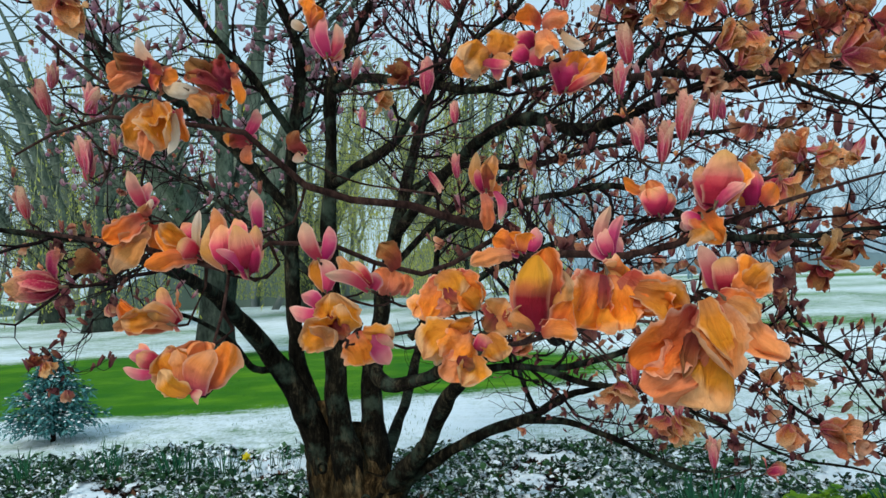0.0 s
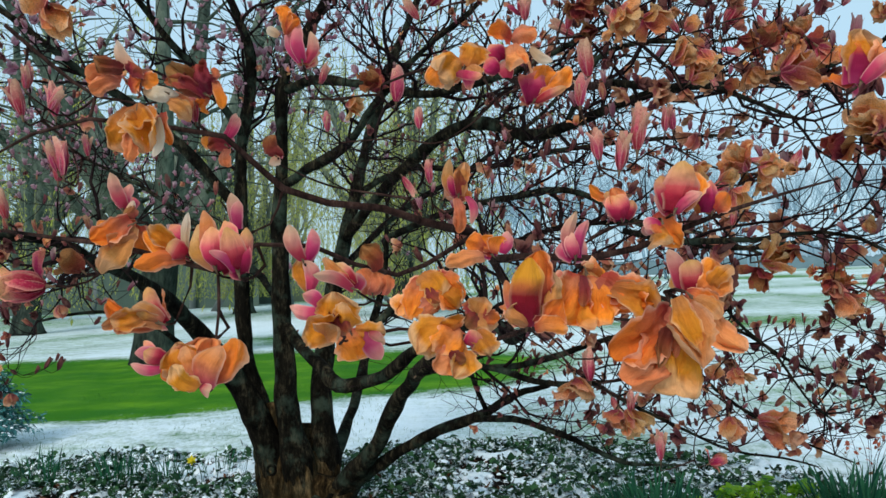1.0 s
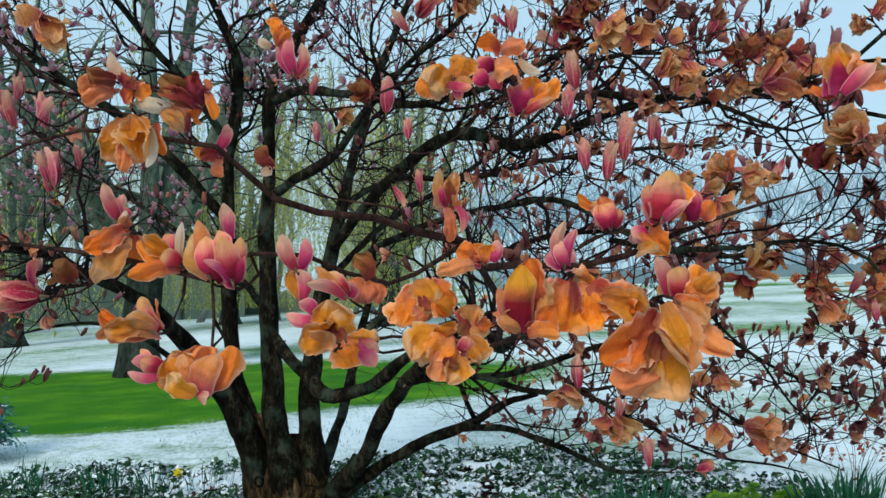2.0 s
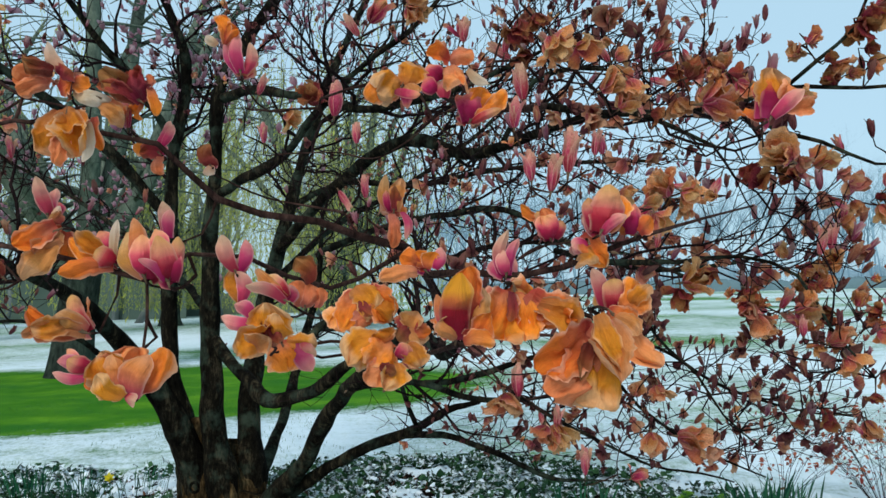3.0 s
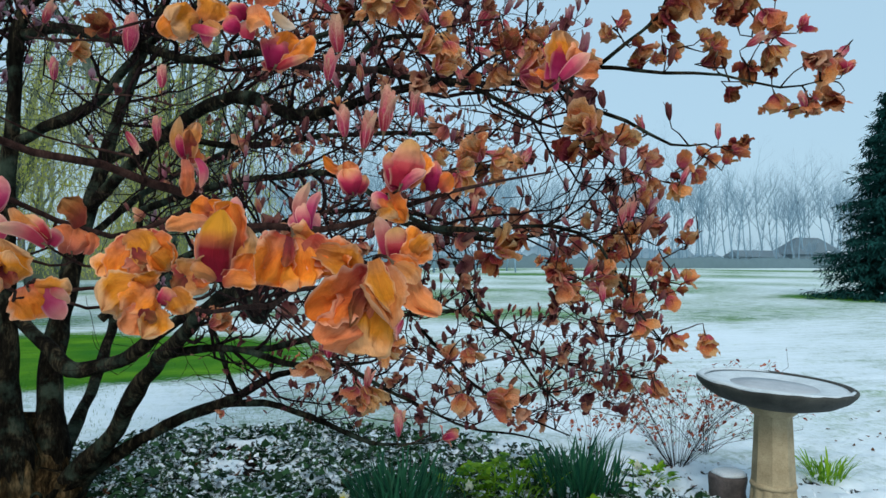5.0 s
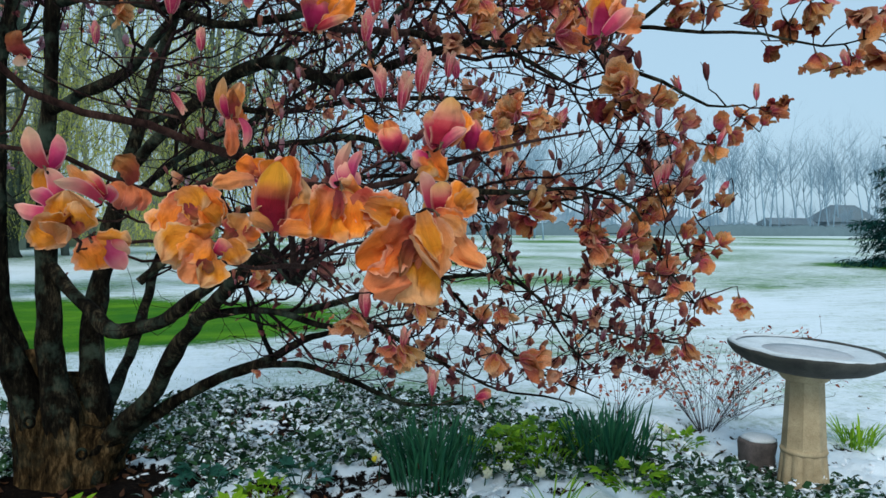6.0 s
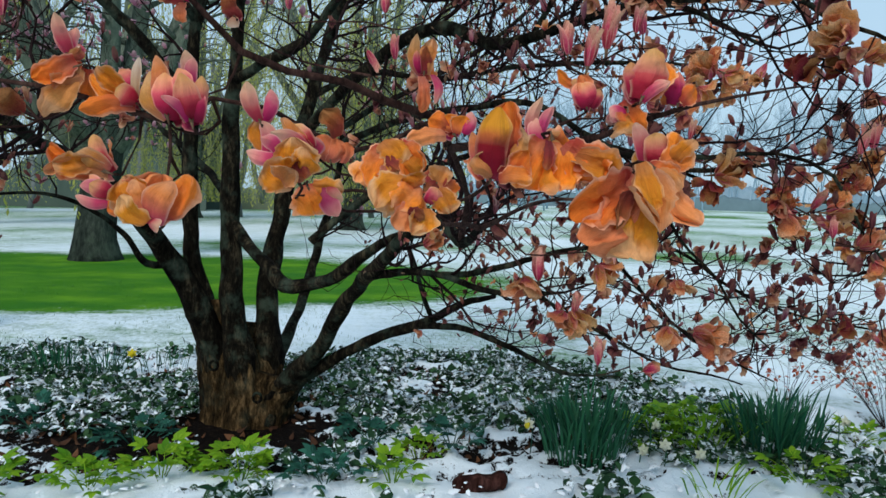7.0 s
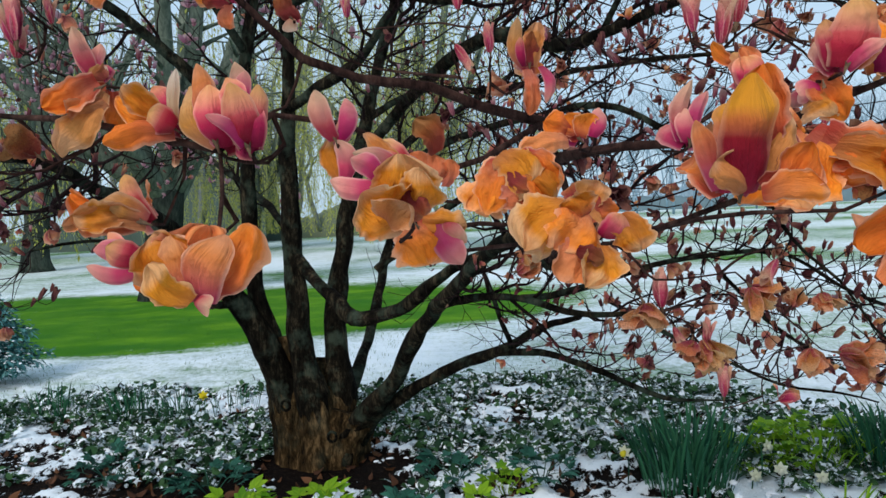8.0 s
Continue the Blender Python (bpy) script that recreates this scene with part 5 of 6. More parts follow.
blossom("orange blossom with mauve lower petals", (0.200, 1.000, 1.631),
        ("half", -0.010, -0.011, -27, 0.028, 0.028, 0),
        ("half", -0.014, -0.028, -35, 0.025, 0.025, 5),
        ("bud", -0.002, -0.037, 2, 0.029, 0.025, 0),
        ("wilt", 0.005, 0.015, -76, 0.041, 0.028, 10),
        ("wilt", 0.007, 0.018, 91, 0.031, 0.025, 15),
        ("wilt", 0.007, 0.008, 163, 0.039, 0.033, 15),
        ("pale", 0.031, 0.002, 128, 0.038, 0.016, 0))
blossom("magenta blossom with orange upper petals", (0.235, 1.014, 1.560),
        ("half", -0.005, 0.003, -15, 0.044, 0.022, 0),
        ("wilt", 0.004, 0.005, 34, 0.057, 0.030, -3),
        ("half", 0.002, 0.001, 10, 0.044, 0.038, 12),
        ("wilt", 0.008, 0.002, 48, 0.061, 0.021, 8),
        ("half", 0.003, -0.001, 66, 0.044, 0.014, 22))
blossom("dark orange blossom with spread petals", (0.162, 0.950, 1.339),
        ("wilt", -0.007, 0.007, -60, 0.036, 0.024, 5),
        ("wilt", -0.002, 0.007, -22, 0.023, 0.021, 0),
        ("wilt", 0.001, 0.003, 20, 0.026, 0.019, 8),
        ("wilt", -0.012, -0.000, -101, 0.053, 0.018, 15),
        ("bud", 0.012, 0.003, 19, 0.030, 0.018, 5))
blossom("large pink and orange blossom near the tip of a branch", (0.499, 0.669, 1.483),
        ("maroon", -0.005, 0.002, 0, 0.040, 0.019, 0),
        ("wilt", 0.004, 0.006, 12, 0.048, 0.030, -5),
        ("maroon", 0.001, 0.001, 10, 0.042, 0.024, 10),
        ("wilt", 0.010, 0.012, 24, 0.034, 0.022, 4),
        ("wilt", 0.015, 0.009, 86, 0.029, 0.017, 12),
        ("bud", 0.001, -0.000, 47, 0.037, 0.015, 22))
blooms('bud',
    (0.079, 1.050, 1.471, 0.035, -10, 0),
    (0.050, 1.050, 1.449, 0.033, 150, 0),
    (0.457, 1.257, 1.568, 0.083, 4, 0),
    (0.405, 1.190, 1.514, 0.067, 4, 0),
    (0.364, 1.200, 1.529, 0.055, -3, 0),
    (0.346, 1.200, 1.622, 0.055, -3, 0),
    (0.354, 1.200, 1.678, 0.066, 0, 0),
    (0.381, 1.430, 1.129, 0.065, 0, 0),
    (0.472, 1.460, 1.045, 0.048, 10, 0),
    (0.629, 1.800, 0.874, 0.073, 5, 0),
    (-0.498, 1.100, 1.526, 0.052, -10, 0),
    (-0.498, 1.120, 1.514, 0.048, 5, 0),
    (-0.652, 1.400, 1.696, 0.068, -10, 0),
    (-0.250, 1.000, 1.566, 0.038, 0, 0))
blooms('bud',
    (0.032, 1.200, 1.644, 0.058, 10, 0),
    (0.522, 1.300, 1.590, 0.049, 0, 0),
    (1.100, 1.500, 1.410, 0.066, 10, 0),
    (1.127, 1.500, 1.418, 0.059, 15, 0),
    (0.055, 1.300, 1.809, 0.047, -30, 0),
    (0.295, 1.500, 1.882, 0.056, 10, 0),
    (-0.119, 1.400, 1.726, 0.044, 10, 0),
    (0.061, 1.500, 1.653, 0.047, 0, 0),
    (-0.150, 1.600, 1.674, 0.045, 5, 0),
    (1.492, 1.420, 1.966, 0.049, 5, 0),
    (1.381, 1.500, 1.624, 0.042, 0, 0),
    (1.107, 1.500, 1.411, 0.059, 8, 0),
    (0.563, 1.400, 1.609, 0.044, 0, 0),
    (0.759, 1.600, 1.426, 0.048, 5, 0))
blooms('bud',
    (0.499, 1.700, 0.991, 0.048, 160, 0),
    (-0.464, 0.900, 1.431, 0.044, -15, 0),
    (-0.500, 1.000, 1.592, 0.055, -20, 0),
    (-0.481, 1.000, 1.623, 0.039, 5, 0),
    (-0.435, 1.000, 1.506, 0.053, -8, 0),
    (-0.621, 1.350, 1.681, 0.053, 20, 0),
    (-0.445, 1.100, 1.541, 0.035, -10, 0))
blooms('wilt',
    (0.766, 1.418, 1.332, 0.073, 80, 20),
    (0.353, 1.434, 1.074, 0.072, 170, 20),
    (0.477, 1.454, 1.004, 0.066, 160, 15),
    (0.428, 1.454, 1.015, 0.064, 190, 10),
    (0.751, 1.650, 0.936, 0.065, 180, 15),
    (0.874, 1.700, 0.926, 0.091, 100, 10),
    (-0.342, 0.800, 1.625, 0.051, 150, 15),
    (0.541, 0.680, 1.505, 0.029, 120, 0),
    (0.705, 1.000, 1.509, 0.064, -60, 10),
    (0.424, 1.200, 1.737, 0.062, 170, 15),
    (0.477, 1.200, 1.731, 0.060, 120, 25),
    (0.519, 1.200, 1.679, 0.052, 60, 20),
    (0.561, 1.200, 1.661, 0.056, 160, 10),
    (0.826, 1.400, 1.705, 0.092, 80, 15))
blooms('wilt',
    (0.881, 1.400, 1.721, 0.061, 140, 10),
    (0.831, 1.400, 1.785, 0.064, -30, 10),
    (0.610, 1.200, 1.497, 0.058, -40, 15),
    (0.657, 1.200, 1.475, 0.055, 120, 10),
    (1.147, 1.650, 1.258, 0.080, 90, 20),
    (1.038, 1.650, 1.208, 0.067, 150, 10),
    (1.161, 1.600, 1.329, 0.070, 40, 10),
    (0.176, 1.200, 1.816, 0.056, 150, 10),
    (0.491, 0.950, 1.400, 0.045, 170, 0),
    (0.655, 1.500, 1.825, 0.054, 60, 0),
    (1.258, 1.444, 1.920, 0.095, 110, 20),
    (1.363, 1.420, 1.926, 0.067, 100, 10),
    (1.454, 1.400, 1.880, 0.079, 150, 10),
    (1.615, 1.380, 1.762, 0.108, 130, 20))
blooms('wilt',
    (1.559, 1.380, 1.673, 0.056, 170, 10),
    (1.483, 1.420, 1.797, 0.074, 160, 10),
    (1.372, 1.480, 1.832, 0.072, 60, 15),
    (1.258, 1.500, 1.813, 0.049, 100, 0),
    (1.168, 1.500, 1.803, 0.056, 140, 0),
    (1.105, 1.500, 1.877, 0.054, 60, 10),
    (1.009, 1.500, 1.611, 0.080, -50, 10),
    (1.117, 1.500, 1.593, 0.066, 60, 10),
    (1.450, 1.500, 1.578, 0.052, 80, 0),
    (1.302, 1.520, 1.545, 0.067, 50, 0),
    (1.298, 1.550, 1.470, 0.061, 150, 0),
    (1.205, 1.550, 1.454, 0.056, 100, 0),
    (1.359, 1.550, 1.517, 0.056, 120, 0),
    (1.387, 1.540, 1.076, 0.075, 165, 10))
blooms('wilt',
    (1.285, 1.540, 1.084, 0.060, 180, 0),
    (1.186, 1.540, 1.119, 0.077, 150, 10),
    (1.487, 1.900, 0.894, 0.063, 170, 0),
    (1.169, 1.550, 1.185, 0.066, 60, 10),
    (1.090, 1.550, 1.256, 0.083, 90, 15),
    (1.008, 1.600, 1.220, 0.068, 150, 10),
    (1.284, 1.560, 1.182, 0.061, 120, 0),
    (1.345, 1.560, 1.247, 0.054, 60, 0),
    (1.254, 1.600, 1.275, 0.055, 40, 0),
    (1.138, 1.550, 1.319, 0.061, 60, 10),
    (1.353, 1.580, 1.357, 0.050, 20, 0),
    (0.710, 1.300, 1.488, 0.057, 80, 10),
    (0.669, 1.350, 1.522, 0.053, 60, 10),
    (0.540, 1.200, 1.474, 0.047, 100, 0))
blooms('wilt',
    (0.876, 1.500, 1.733, 0.073, 100, 0),
    (0.431, 1.250, 1.750, 0.088, 140, 15),
    (0.744, 1.600, 1.062, 0.058, 160, 0),
    (0.453, 1.200, 1.136, 0.053, 150, 0),
    (0.180, 1.600, 1.163, 0.058, 90, 0),
    (-1.401, 2.400, 1.059, 0.064, 160, 0))
blooms('half',
    (0.768, 1.800, 0.829, 0.064, 60, 10),
    (0.111, 1.300, 1.837, 0.057, 30, 10),
    (0.294, 1.600, 1.926, 0.065, 20, 0),
    (0.831, 1.700, 1.919, 0.067, 40, 10),
    (1.571, 1.400, 1.882, 0.057, 30, 0),
    (1.638, 1.360, 1.780, 0.060, 40, 10),
    (0.602, 1.300, 1.451, 0.055, 20, 0),
    (-0.380, 0.800, 1.334, 0.061, -80, 10))
blooms('dark',
    (-0.012, 1.200, 1.651, 0.058, -20, 20),
    (0.408, 1.300, 1.818, 0.061, 150, 10),
    (0.369, 1.300, 1.800, 0.056, 190, 10),
    (0.770, 1.400, 1.765, 0.051, 60, 10),
    (0.644, 1.300, 1.641, 0.043, 80, 0),
    (1.024, 1.700, 1.276, 0.061, 170, 0),
    (0.856, 1.700, 1.847, 0.059, 120, 0),
    (1.419, 1.450, 1.757, 0.068, 170, 10),
    (1.250, 1.550, 1.041, 0.046, 180, 0),
    (1.368, 1.900, 0.926, 0.069, 150, 0),
    (1.265, 1.900, 0.918, 0.051, 180, 0),
    (0.977, 1.600, 1.290, 0.050, 150, 0),
    (1.015, 1.700, 1.832, 0.080, 90, 0),
    (0.945, 1.800, 1.900, 0.071, 60, 0))
blooms('dark',
    (0.408, 1.400, 1.838, 0.072, 170, 0),
    (-0.348, 0.850, 1.349, 0.037, -40, 10),
    (-1.450, 2.400, 1.089, 0.056, 30, 0))
join_stalks()
part("twig_growth", stalks.mesh("twig_growth", NEAR_TWIG, off=BASE), magnolia, "reddish-brown young twigs", kind="stuff")
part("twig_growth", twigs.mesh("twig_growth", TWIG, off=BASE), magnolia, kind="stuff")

# the many smaller blossoms on the far twigs
random.seed(11)
random.shuffle(TIPS)
TIPS.sort(key=lambda t: random.random() * (0.3 if (t[0][2] < 1.3 and t[0][0] > 0.3) or t[0][0] < -0.6 else 0.55 if t[0][0] > 0.2 or t[0][2] > 2.1 else 1.0))
MIX = {("bud", "brown"): 0.05, ("wilt", "brown"): 0.28, ("dark", "dusk"): 0.14, ("bud", "mauve"): 0.32, ("bud", "dusk"): 0.2, ("half", "tan"): 0.04, ("half", "blush"): 0.0}
FAR_MESH = {k: [h.mesh("flower", PETALS[k[1]]) for h in FAR_KINDS[k[0]]] for k in MIX}
rest = {k: Heap() for k in MIX}
single = 0
OUTER = [t for t in TIPS if math.hypot(t[0][0] + 0.65, t[0][1] - 3.8) > 1.25 or t[0][2] > 2.2]
for p, d, level in OUTER[:4200]:
    key = random.choices(list(MIX), list(MIX.values()))[0]
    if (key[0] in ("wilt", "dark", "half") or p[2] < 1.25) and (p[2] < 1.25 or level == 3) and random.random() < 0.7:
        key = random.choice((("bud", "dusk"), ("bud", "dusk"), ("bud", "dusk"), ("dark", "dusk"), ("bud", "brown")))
    if p[0] < -0.1 and p[1] > 3.0 and random.random() < 0.55:
        key = ("half", "blush")
    if key[0] in ("bud", "half"):
        axis = unit(d + np.array([0, 0, 1.3]))
    else:
        axis = unit(d * 0.6 + np.array([random.gauss(0, 0.5), random.gauss(0, 0.5), -0.5]))
    turn, size = turn_to(axis, random.uniform(0, 6.28)), random.uniform(0.018, 0.036) * (1.1 if key[0] == "bud" else 1.5 if key[1] == "blush" else 1) * (1.3 if p[1] < 2.6 else 1) * (1.2 if p[0] > 0.5 and p[2] > 1.3 else 1)
    k = random.randrange(4)
    if single < 290 and p[0] > -0.3 and p[1] < 3.4:
        part("flower", FAR_MESH[key][k], magnolia, m=Matrix.Translation(Vector(p - BASE)) @ turn @ Matrix.Diagonal((size, size, size, 1)))
        single += 1
    else:
        h = FAR_KINDS[key[0]][k]
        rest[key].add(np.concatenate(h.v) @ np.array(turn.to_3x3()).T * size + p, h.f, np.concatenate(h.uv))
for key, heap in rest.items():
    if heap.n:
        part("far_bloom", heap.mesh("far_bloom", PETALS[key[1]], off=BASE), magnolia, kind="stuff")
# leaf buds at the remaining tips
buds = Heap()
for p, d, level in OUTER[4200:7500]:
    s = random.uniform(0.008, 0.02)
    buds.add(*tube(np.array([(*p, 0.0012), (*(p + d * s * 0.4), s * 0.2), (*(p + d * s), 0.0006)]), 4))
part("bud_growth", buds.mesh("bud_growth", CALYX, off=BASE), magnolia, kind="stuff")

# ---- bed planting ----
random.seed(21)
ivy = Heap()
shape_a, shape_b = leaf_shape(0.07, 0.025, 0.3, 0.35), leaf_shape(0.064, 0.031, 0.2, 0.25, 2)
for shape, n in ((shape_a, 20000), (shape_b, 16000)):
    x, y = rng.uniform(-4.6, 3.9, n), rng.uniform(2.0, 5.75, n)
    dens = fbm(x, y, 1.7, 61) + np.where(y > 3.7, 0.15, -0.1) + np.where((x > 0) & (y > 3.2), 0.06, 0)
    dens = dens + 0.5 * np.exp(-(((x - 2.8) / 0.35) ** 2 + ((y - 2.68) / 0.16) ** 2))
    hole = np.exp(-(((x + 0.95) / 0.7) ** 2 + ((y - 3.8) / 0.35) ** 2))
    dens = dens + 0.5 * np.exp(-(((x - 2.6) / 0.4) ** 2 + ((y - 3.08) / 0.22) ** 2))
    dens = dens - 0.2 * np.clip((3.35 - y) / 0.3, 0, 1) * np.clip((0.9 - x) / 0.4, 0, 1)
    keep = (y < bed_edge(x) - 0.03) & (dens - 0.3 * hole - np.clip((x - 2.2) / 2, 0, 0.3) > 0.52)
    x, y = x[keep], y[keep]
    z = height_at(x, y) + rng.uniform(0.005, 0.075, len(x)) * (0.6 + 0.8 * (fbm(x, y, 3, 71) - 0.2))
    scatter(ivy, shape, np.stack([x, y, z], 1), rng.uniform(0.4, 1.1, len(x)), 0.25, 0.6)
tagged(new("ground_cover", ivy.mesh("ground_cover", IVY)), "dark green evergreen ground cover dusted with snow", "ground cover", kind="stuff")

tufts = Heap()
blob = []
for i in range(3):
    for j in range(6):
        a, h = 6.283 * j / 6 + 0.3 * i, (0.0, 0.55, 0.9)[i]
        r = (1.0, 0.8, 0.35)[i]
        blob.append((r * math.cos(a), r * math.sin(a), h * 0.45))
blob.append((0, 0, 0.45))
blob_f = [(i * 6 + j, i * 6 + (j + 1) % 6, (i + 1) * 6 + (j + 1) % 6, (i + 1) * 6 + j) for i in range(2) for j in range(6)] + [(12 + j, 12 + (j + 1) % 6, 18) for j in range(6)]
blob = np.array(blob)
n = 9000
x, y = rng.uniform(-4.4, 3.6, n), rng.uniform(2.1, 5.7, n)
keep = (y < bed_edge(x)) & (fbm(x, y, 3.6, 81) > 0.45) & (np.exp(-(((x + 1.2) / 1.0) ** 2 + ((y - 3.6) / 0.4) ** 2)) < 0.35)
x, y = x[keep], y[keep]
z = height_at(x, y) + rng.uniform(0.01, 0.07, len(x))
for p, s in zip(np.stack([x, y, z], 1), 0.003 + 0.021 * rng.random(len(x)) ** 2):
    m = np.array(Euler((random.gauss(0, 0.3), random.gauss(0, 0.3), random.uniform(0, 6))).to_matrix()) * s * np.array([1, random.uniform(0.35, 1), random.uniform(0.25, 0.6)])
    tufts.add((blob * (0.6 + 0.8 * rng.random((len(blob), 1)))) @ m.T + p, blob_f)
tagged(new("snow_tufts", tufts.mesh("snow_tufts", SNOW)), "small caps of wet snow on the leaves", "snow", kind="stuff")

dead = Heap()
n = 2600
x, y = rng.uniform(-4, 3.6, n), rng.uniform(2.1, 5.4, n)
keep = (y < bed_edge(x)) & (ground_cover(x, y)[0] < 0.5)
x, y = x[keep], y[keep]
scatter(dead, leaf_shape(0.07, 0.022, -0.6, -0.4), np.stack([x, y, height_at(x, y) + 0.012], 1), rng.uniform(0.4, 1.0, len(x)), 0.05, 0.25)
x, y = rng.uniform(1.8, 6.5, 320), rng.uniform(2.6, 9.0, 320)
scatter(dead, leaf_shape(0.05, 0.014, -0.5, -0.3), np.stack([x, y, height_at(x, y) + 0.006], 1), rng.uniform(0.3, 1.0, len(x)), 0.02, 0.12)
tagged(new("leaf_litter", dead.mesh("leaf_litter", DEAD)), "brown dead leaves lying on dark soil", "leaf litter", kind="stuff")

blades = Heap()
blade = (np.array([(-0.5, 0, 0), (0.5, 0, 0), (0.35, 0.12, 0.55), (-0.35, 0.12, 0.55), (0, 0.4, 1.0)]), [(0, 1, 2, 3), (3, 2, 4)])
n = 26000
x, y = rng.uniform(-7.5, 7.5, n), 3.2 + 7.0 * rng.random(n) ** 1.5
keep = (x < 1.2) & (y > bed_edge(x) - 0.1) & (fbm(x, y, 1.3, 101) > 0.44 + 0.02 * (y - 5))
x, y = x[keep], y[keep]
z = height_at(x, y)
for px, py, pz in zip(x, y, z):
    h, w, a = random.uniform(0.014, 0.038), random.uniform(0.0025, 0.005), random.uniform(0, 6.283)
    c, s = math.cos(a), math.sin(a)
    v = blade[0] * np.array([w, h, h])
    blades.add(np.stack([c * v[:, 0] - s * v[:, 1] + px, s * v[:, 0] + c * v[:, 1] + py, v[:, 2] + pz], 1), blade[1])
tagged(new("grass", blades.mesh("grass", GRASS)), "green grass tips poking through thin snow", "grass", kind="stuff")


def strap_leaf(length, width, lean, droop, seed):
    """A daffodil leaf: a long keeled strap that bends over at its tip."""
    r = random.Random(seed)
    v, f, n = [], [], 7
    y = z = 0.0
    side = r.uniform(-0.15, 0.15)
    for i in range(n + 1):
        s = i / n
        th = lean + droop * s ** 2.2
        if i:
            y += math.sin(th) * length / n
            z += math.cos(th) * length / n
        w = width * (0.8 + 0.5 * s) * (1 if s < 0.8 else 1 - 0.9 * (s - 0.8) / 0.2)
        off = side * length * s * s
        v += [(-w + off, y - 0.4 * w, z), (off, y, z), (w + off, y - 0.4 * w, z)]
    for i in range(n):
        k = 3 * i
        f += [(k, k + 1, k + 4, k + 3), (k + 1, k + 2, k + 5, k + 4)]
    return np.array(v), f


STRAPS = [mesh_of("leaf", *strap_leaf(random.uniform(0.75, 1.05), random.uniform(0.009, 0.015), random.uniform(0.0, 0.16), random.uniform(0.0, 0.8), k), DAFF) for k in range(10)]
GREEN_STRAPS = [mesh_of("leaf", *strap_leaf(random.uniform(0.8, 1.05), random.uniform(0.012, 0.02), random.uniform(0.05, 0.5), random.uniform(0.2, 1.2), k + 30), LUSH) for k in range(8)]


def daffodils(place, leaves, radius, height, label, straps=STRAPS):
    z = float(height_at(place[0], place[1])[0]) - 0.01
    ob = thing("daffodil_clump", (*place, z), label, "plant", "daffodil clumps")
    for _ in range(leaves):
        a, r = random.uniform(0, 6.283), radius * math.sqrt(random.random())
        yaw = a - math.pi / 2 + random.gauss(0, 0.7)
        s = height * random.uniform(0.65, 1.1)
        m = Matrix.Translation((r * math.cos(a), r * math.sin(a), 0)) @ Matrix.Rotation(yaw, 4, "Z") @ Matrix.Rotation(-0.24 * r / radius, 4, "X") @ Matrix.Diagonal((s * 1.25, s, s, 1))
        part("leaf", random.choice(straps), ob, m=m)
    return ob


daffodils((1.07, 3.40), 250, 0.2, 0.37, "dense clump of blue-green daffodil leaves in snow")
daffodils((2.03, 3.38), 230, 0.19, 0.36, "dense clump of blue-green daffodil leaves beside the birdbath")
for px, py, k, h in ((-2.15, 4.95, 60, 0.27), (-1.75, 4.82, 55, 0.25), (-2.65, 5.05, 60, 0.28), (-3.2, 4.9, 50, 0.26), (-1.45, 5.0, 30, 0.22)):
    daffodils((px, py), k, 0.17, h, "loose clump of daffodil leaves at the bed's back")
daffodils((3.63, 3.32), 90, 0.1, 0.21, "bright green tuft of leaves in the snow", GREEN_STRAPS)
daffodils((3.4, 3.5), 14, 0.05, 0.14, "small bright green tuft of leaves in the snow", GREEN_STRAPS)
daffodils((1.48, 2.84), 22, 0.12, 0.2, "young yellow-green leaves poking through snow", GREEN_STRAPS)
daffodils((1.7, 3.45), 34, 0.16, 0.24, "young yellow-green leaves between daffodil clumps", GREEN_STRAPS)


def daffodil_flower(place, height, facing, outer, cup, label):
    z = float(height_at(place[0], place[1])[0])
    ob = thing("daffodil", (*place, z - 0.01), label, "flower", "daffodils in bloom")
    bend = [(0, 0, 0, 0.003), (0.006, 0, height * 0.6, 0.003), (0.0, -0.006, height, 0.0026), (math.sin(facing) * 0.03, -math.cos(facing) * 0.03, height, 0.0026)]
    part("stem", mesh_of("stem", *tube(spline(bend, 0.02), 6), DAFF), ob)
    axis = (math.sin(facing), -math.cos(facing), -0.1)
    m = Matrix.Translation((math.sin(facing) * 0.03, -math.cos(facing) * 0.03, height)) @ turn_to(axis)
    bloom = part("bloom", mesh_of("bloom", *tube(np.array([(0, 0, -0.01, 0.003), (0, 0, 0.0, 0.007), (0, 0, 0.004, 0.006)]), 8), outer), ob, m=m)
    one = mesh_of("petal", *leaf_shape(0.032, 0.011, 0.3, 0.2), outer)
    for k in range(6):
        part("petal", one, bloom, m=Matrix.Rotation(6.283 * k / 6, 4, "Z") @ Matrix.Rotation(random.uniform(-0.1, 0.35), 4, "X"))
    v, f = tube(np.array([(0, 0, 0, 0.008), (0, 0, 0.012, 0.011), (0, 0, 0.024, 0.015), (0, 0, 0.018, 0.009)]), 10, 0.2)
    part("trumpet", mesh_of("trumpet", v, f[:-2], cup), ob, m=m)


daffodil_flower((0.80, 3.42), 0.16, -0.6, CREAM, YELLOW, "drooping cream and yellow daffodil beside the leaf clump")
daffodil_flower((-1.55, 4.72), 0.2, 0.3, YELLOW, YELLOW, "yellow daffodil among leaves at the bed's back")
for px, py, h, a in ((1.36, 3.32, 0.18, 0.5), (1.4, 3.22, 0.12, -0.4), (1.3, 3.28, 0.08, 0.2), (2.3, 3.3, 0.2, 0.4), (1.55, 3.2, 0.07, 0.0)):
    daffodil_flower((px, py), h, a, CREAM, CREAM, "cream daffodil bending under the snow")


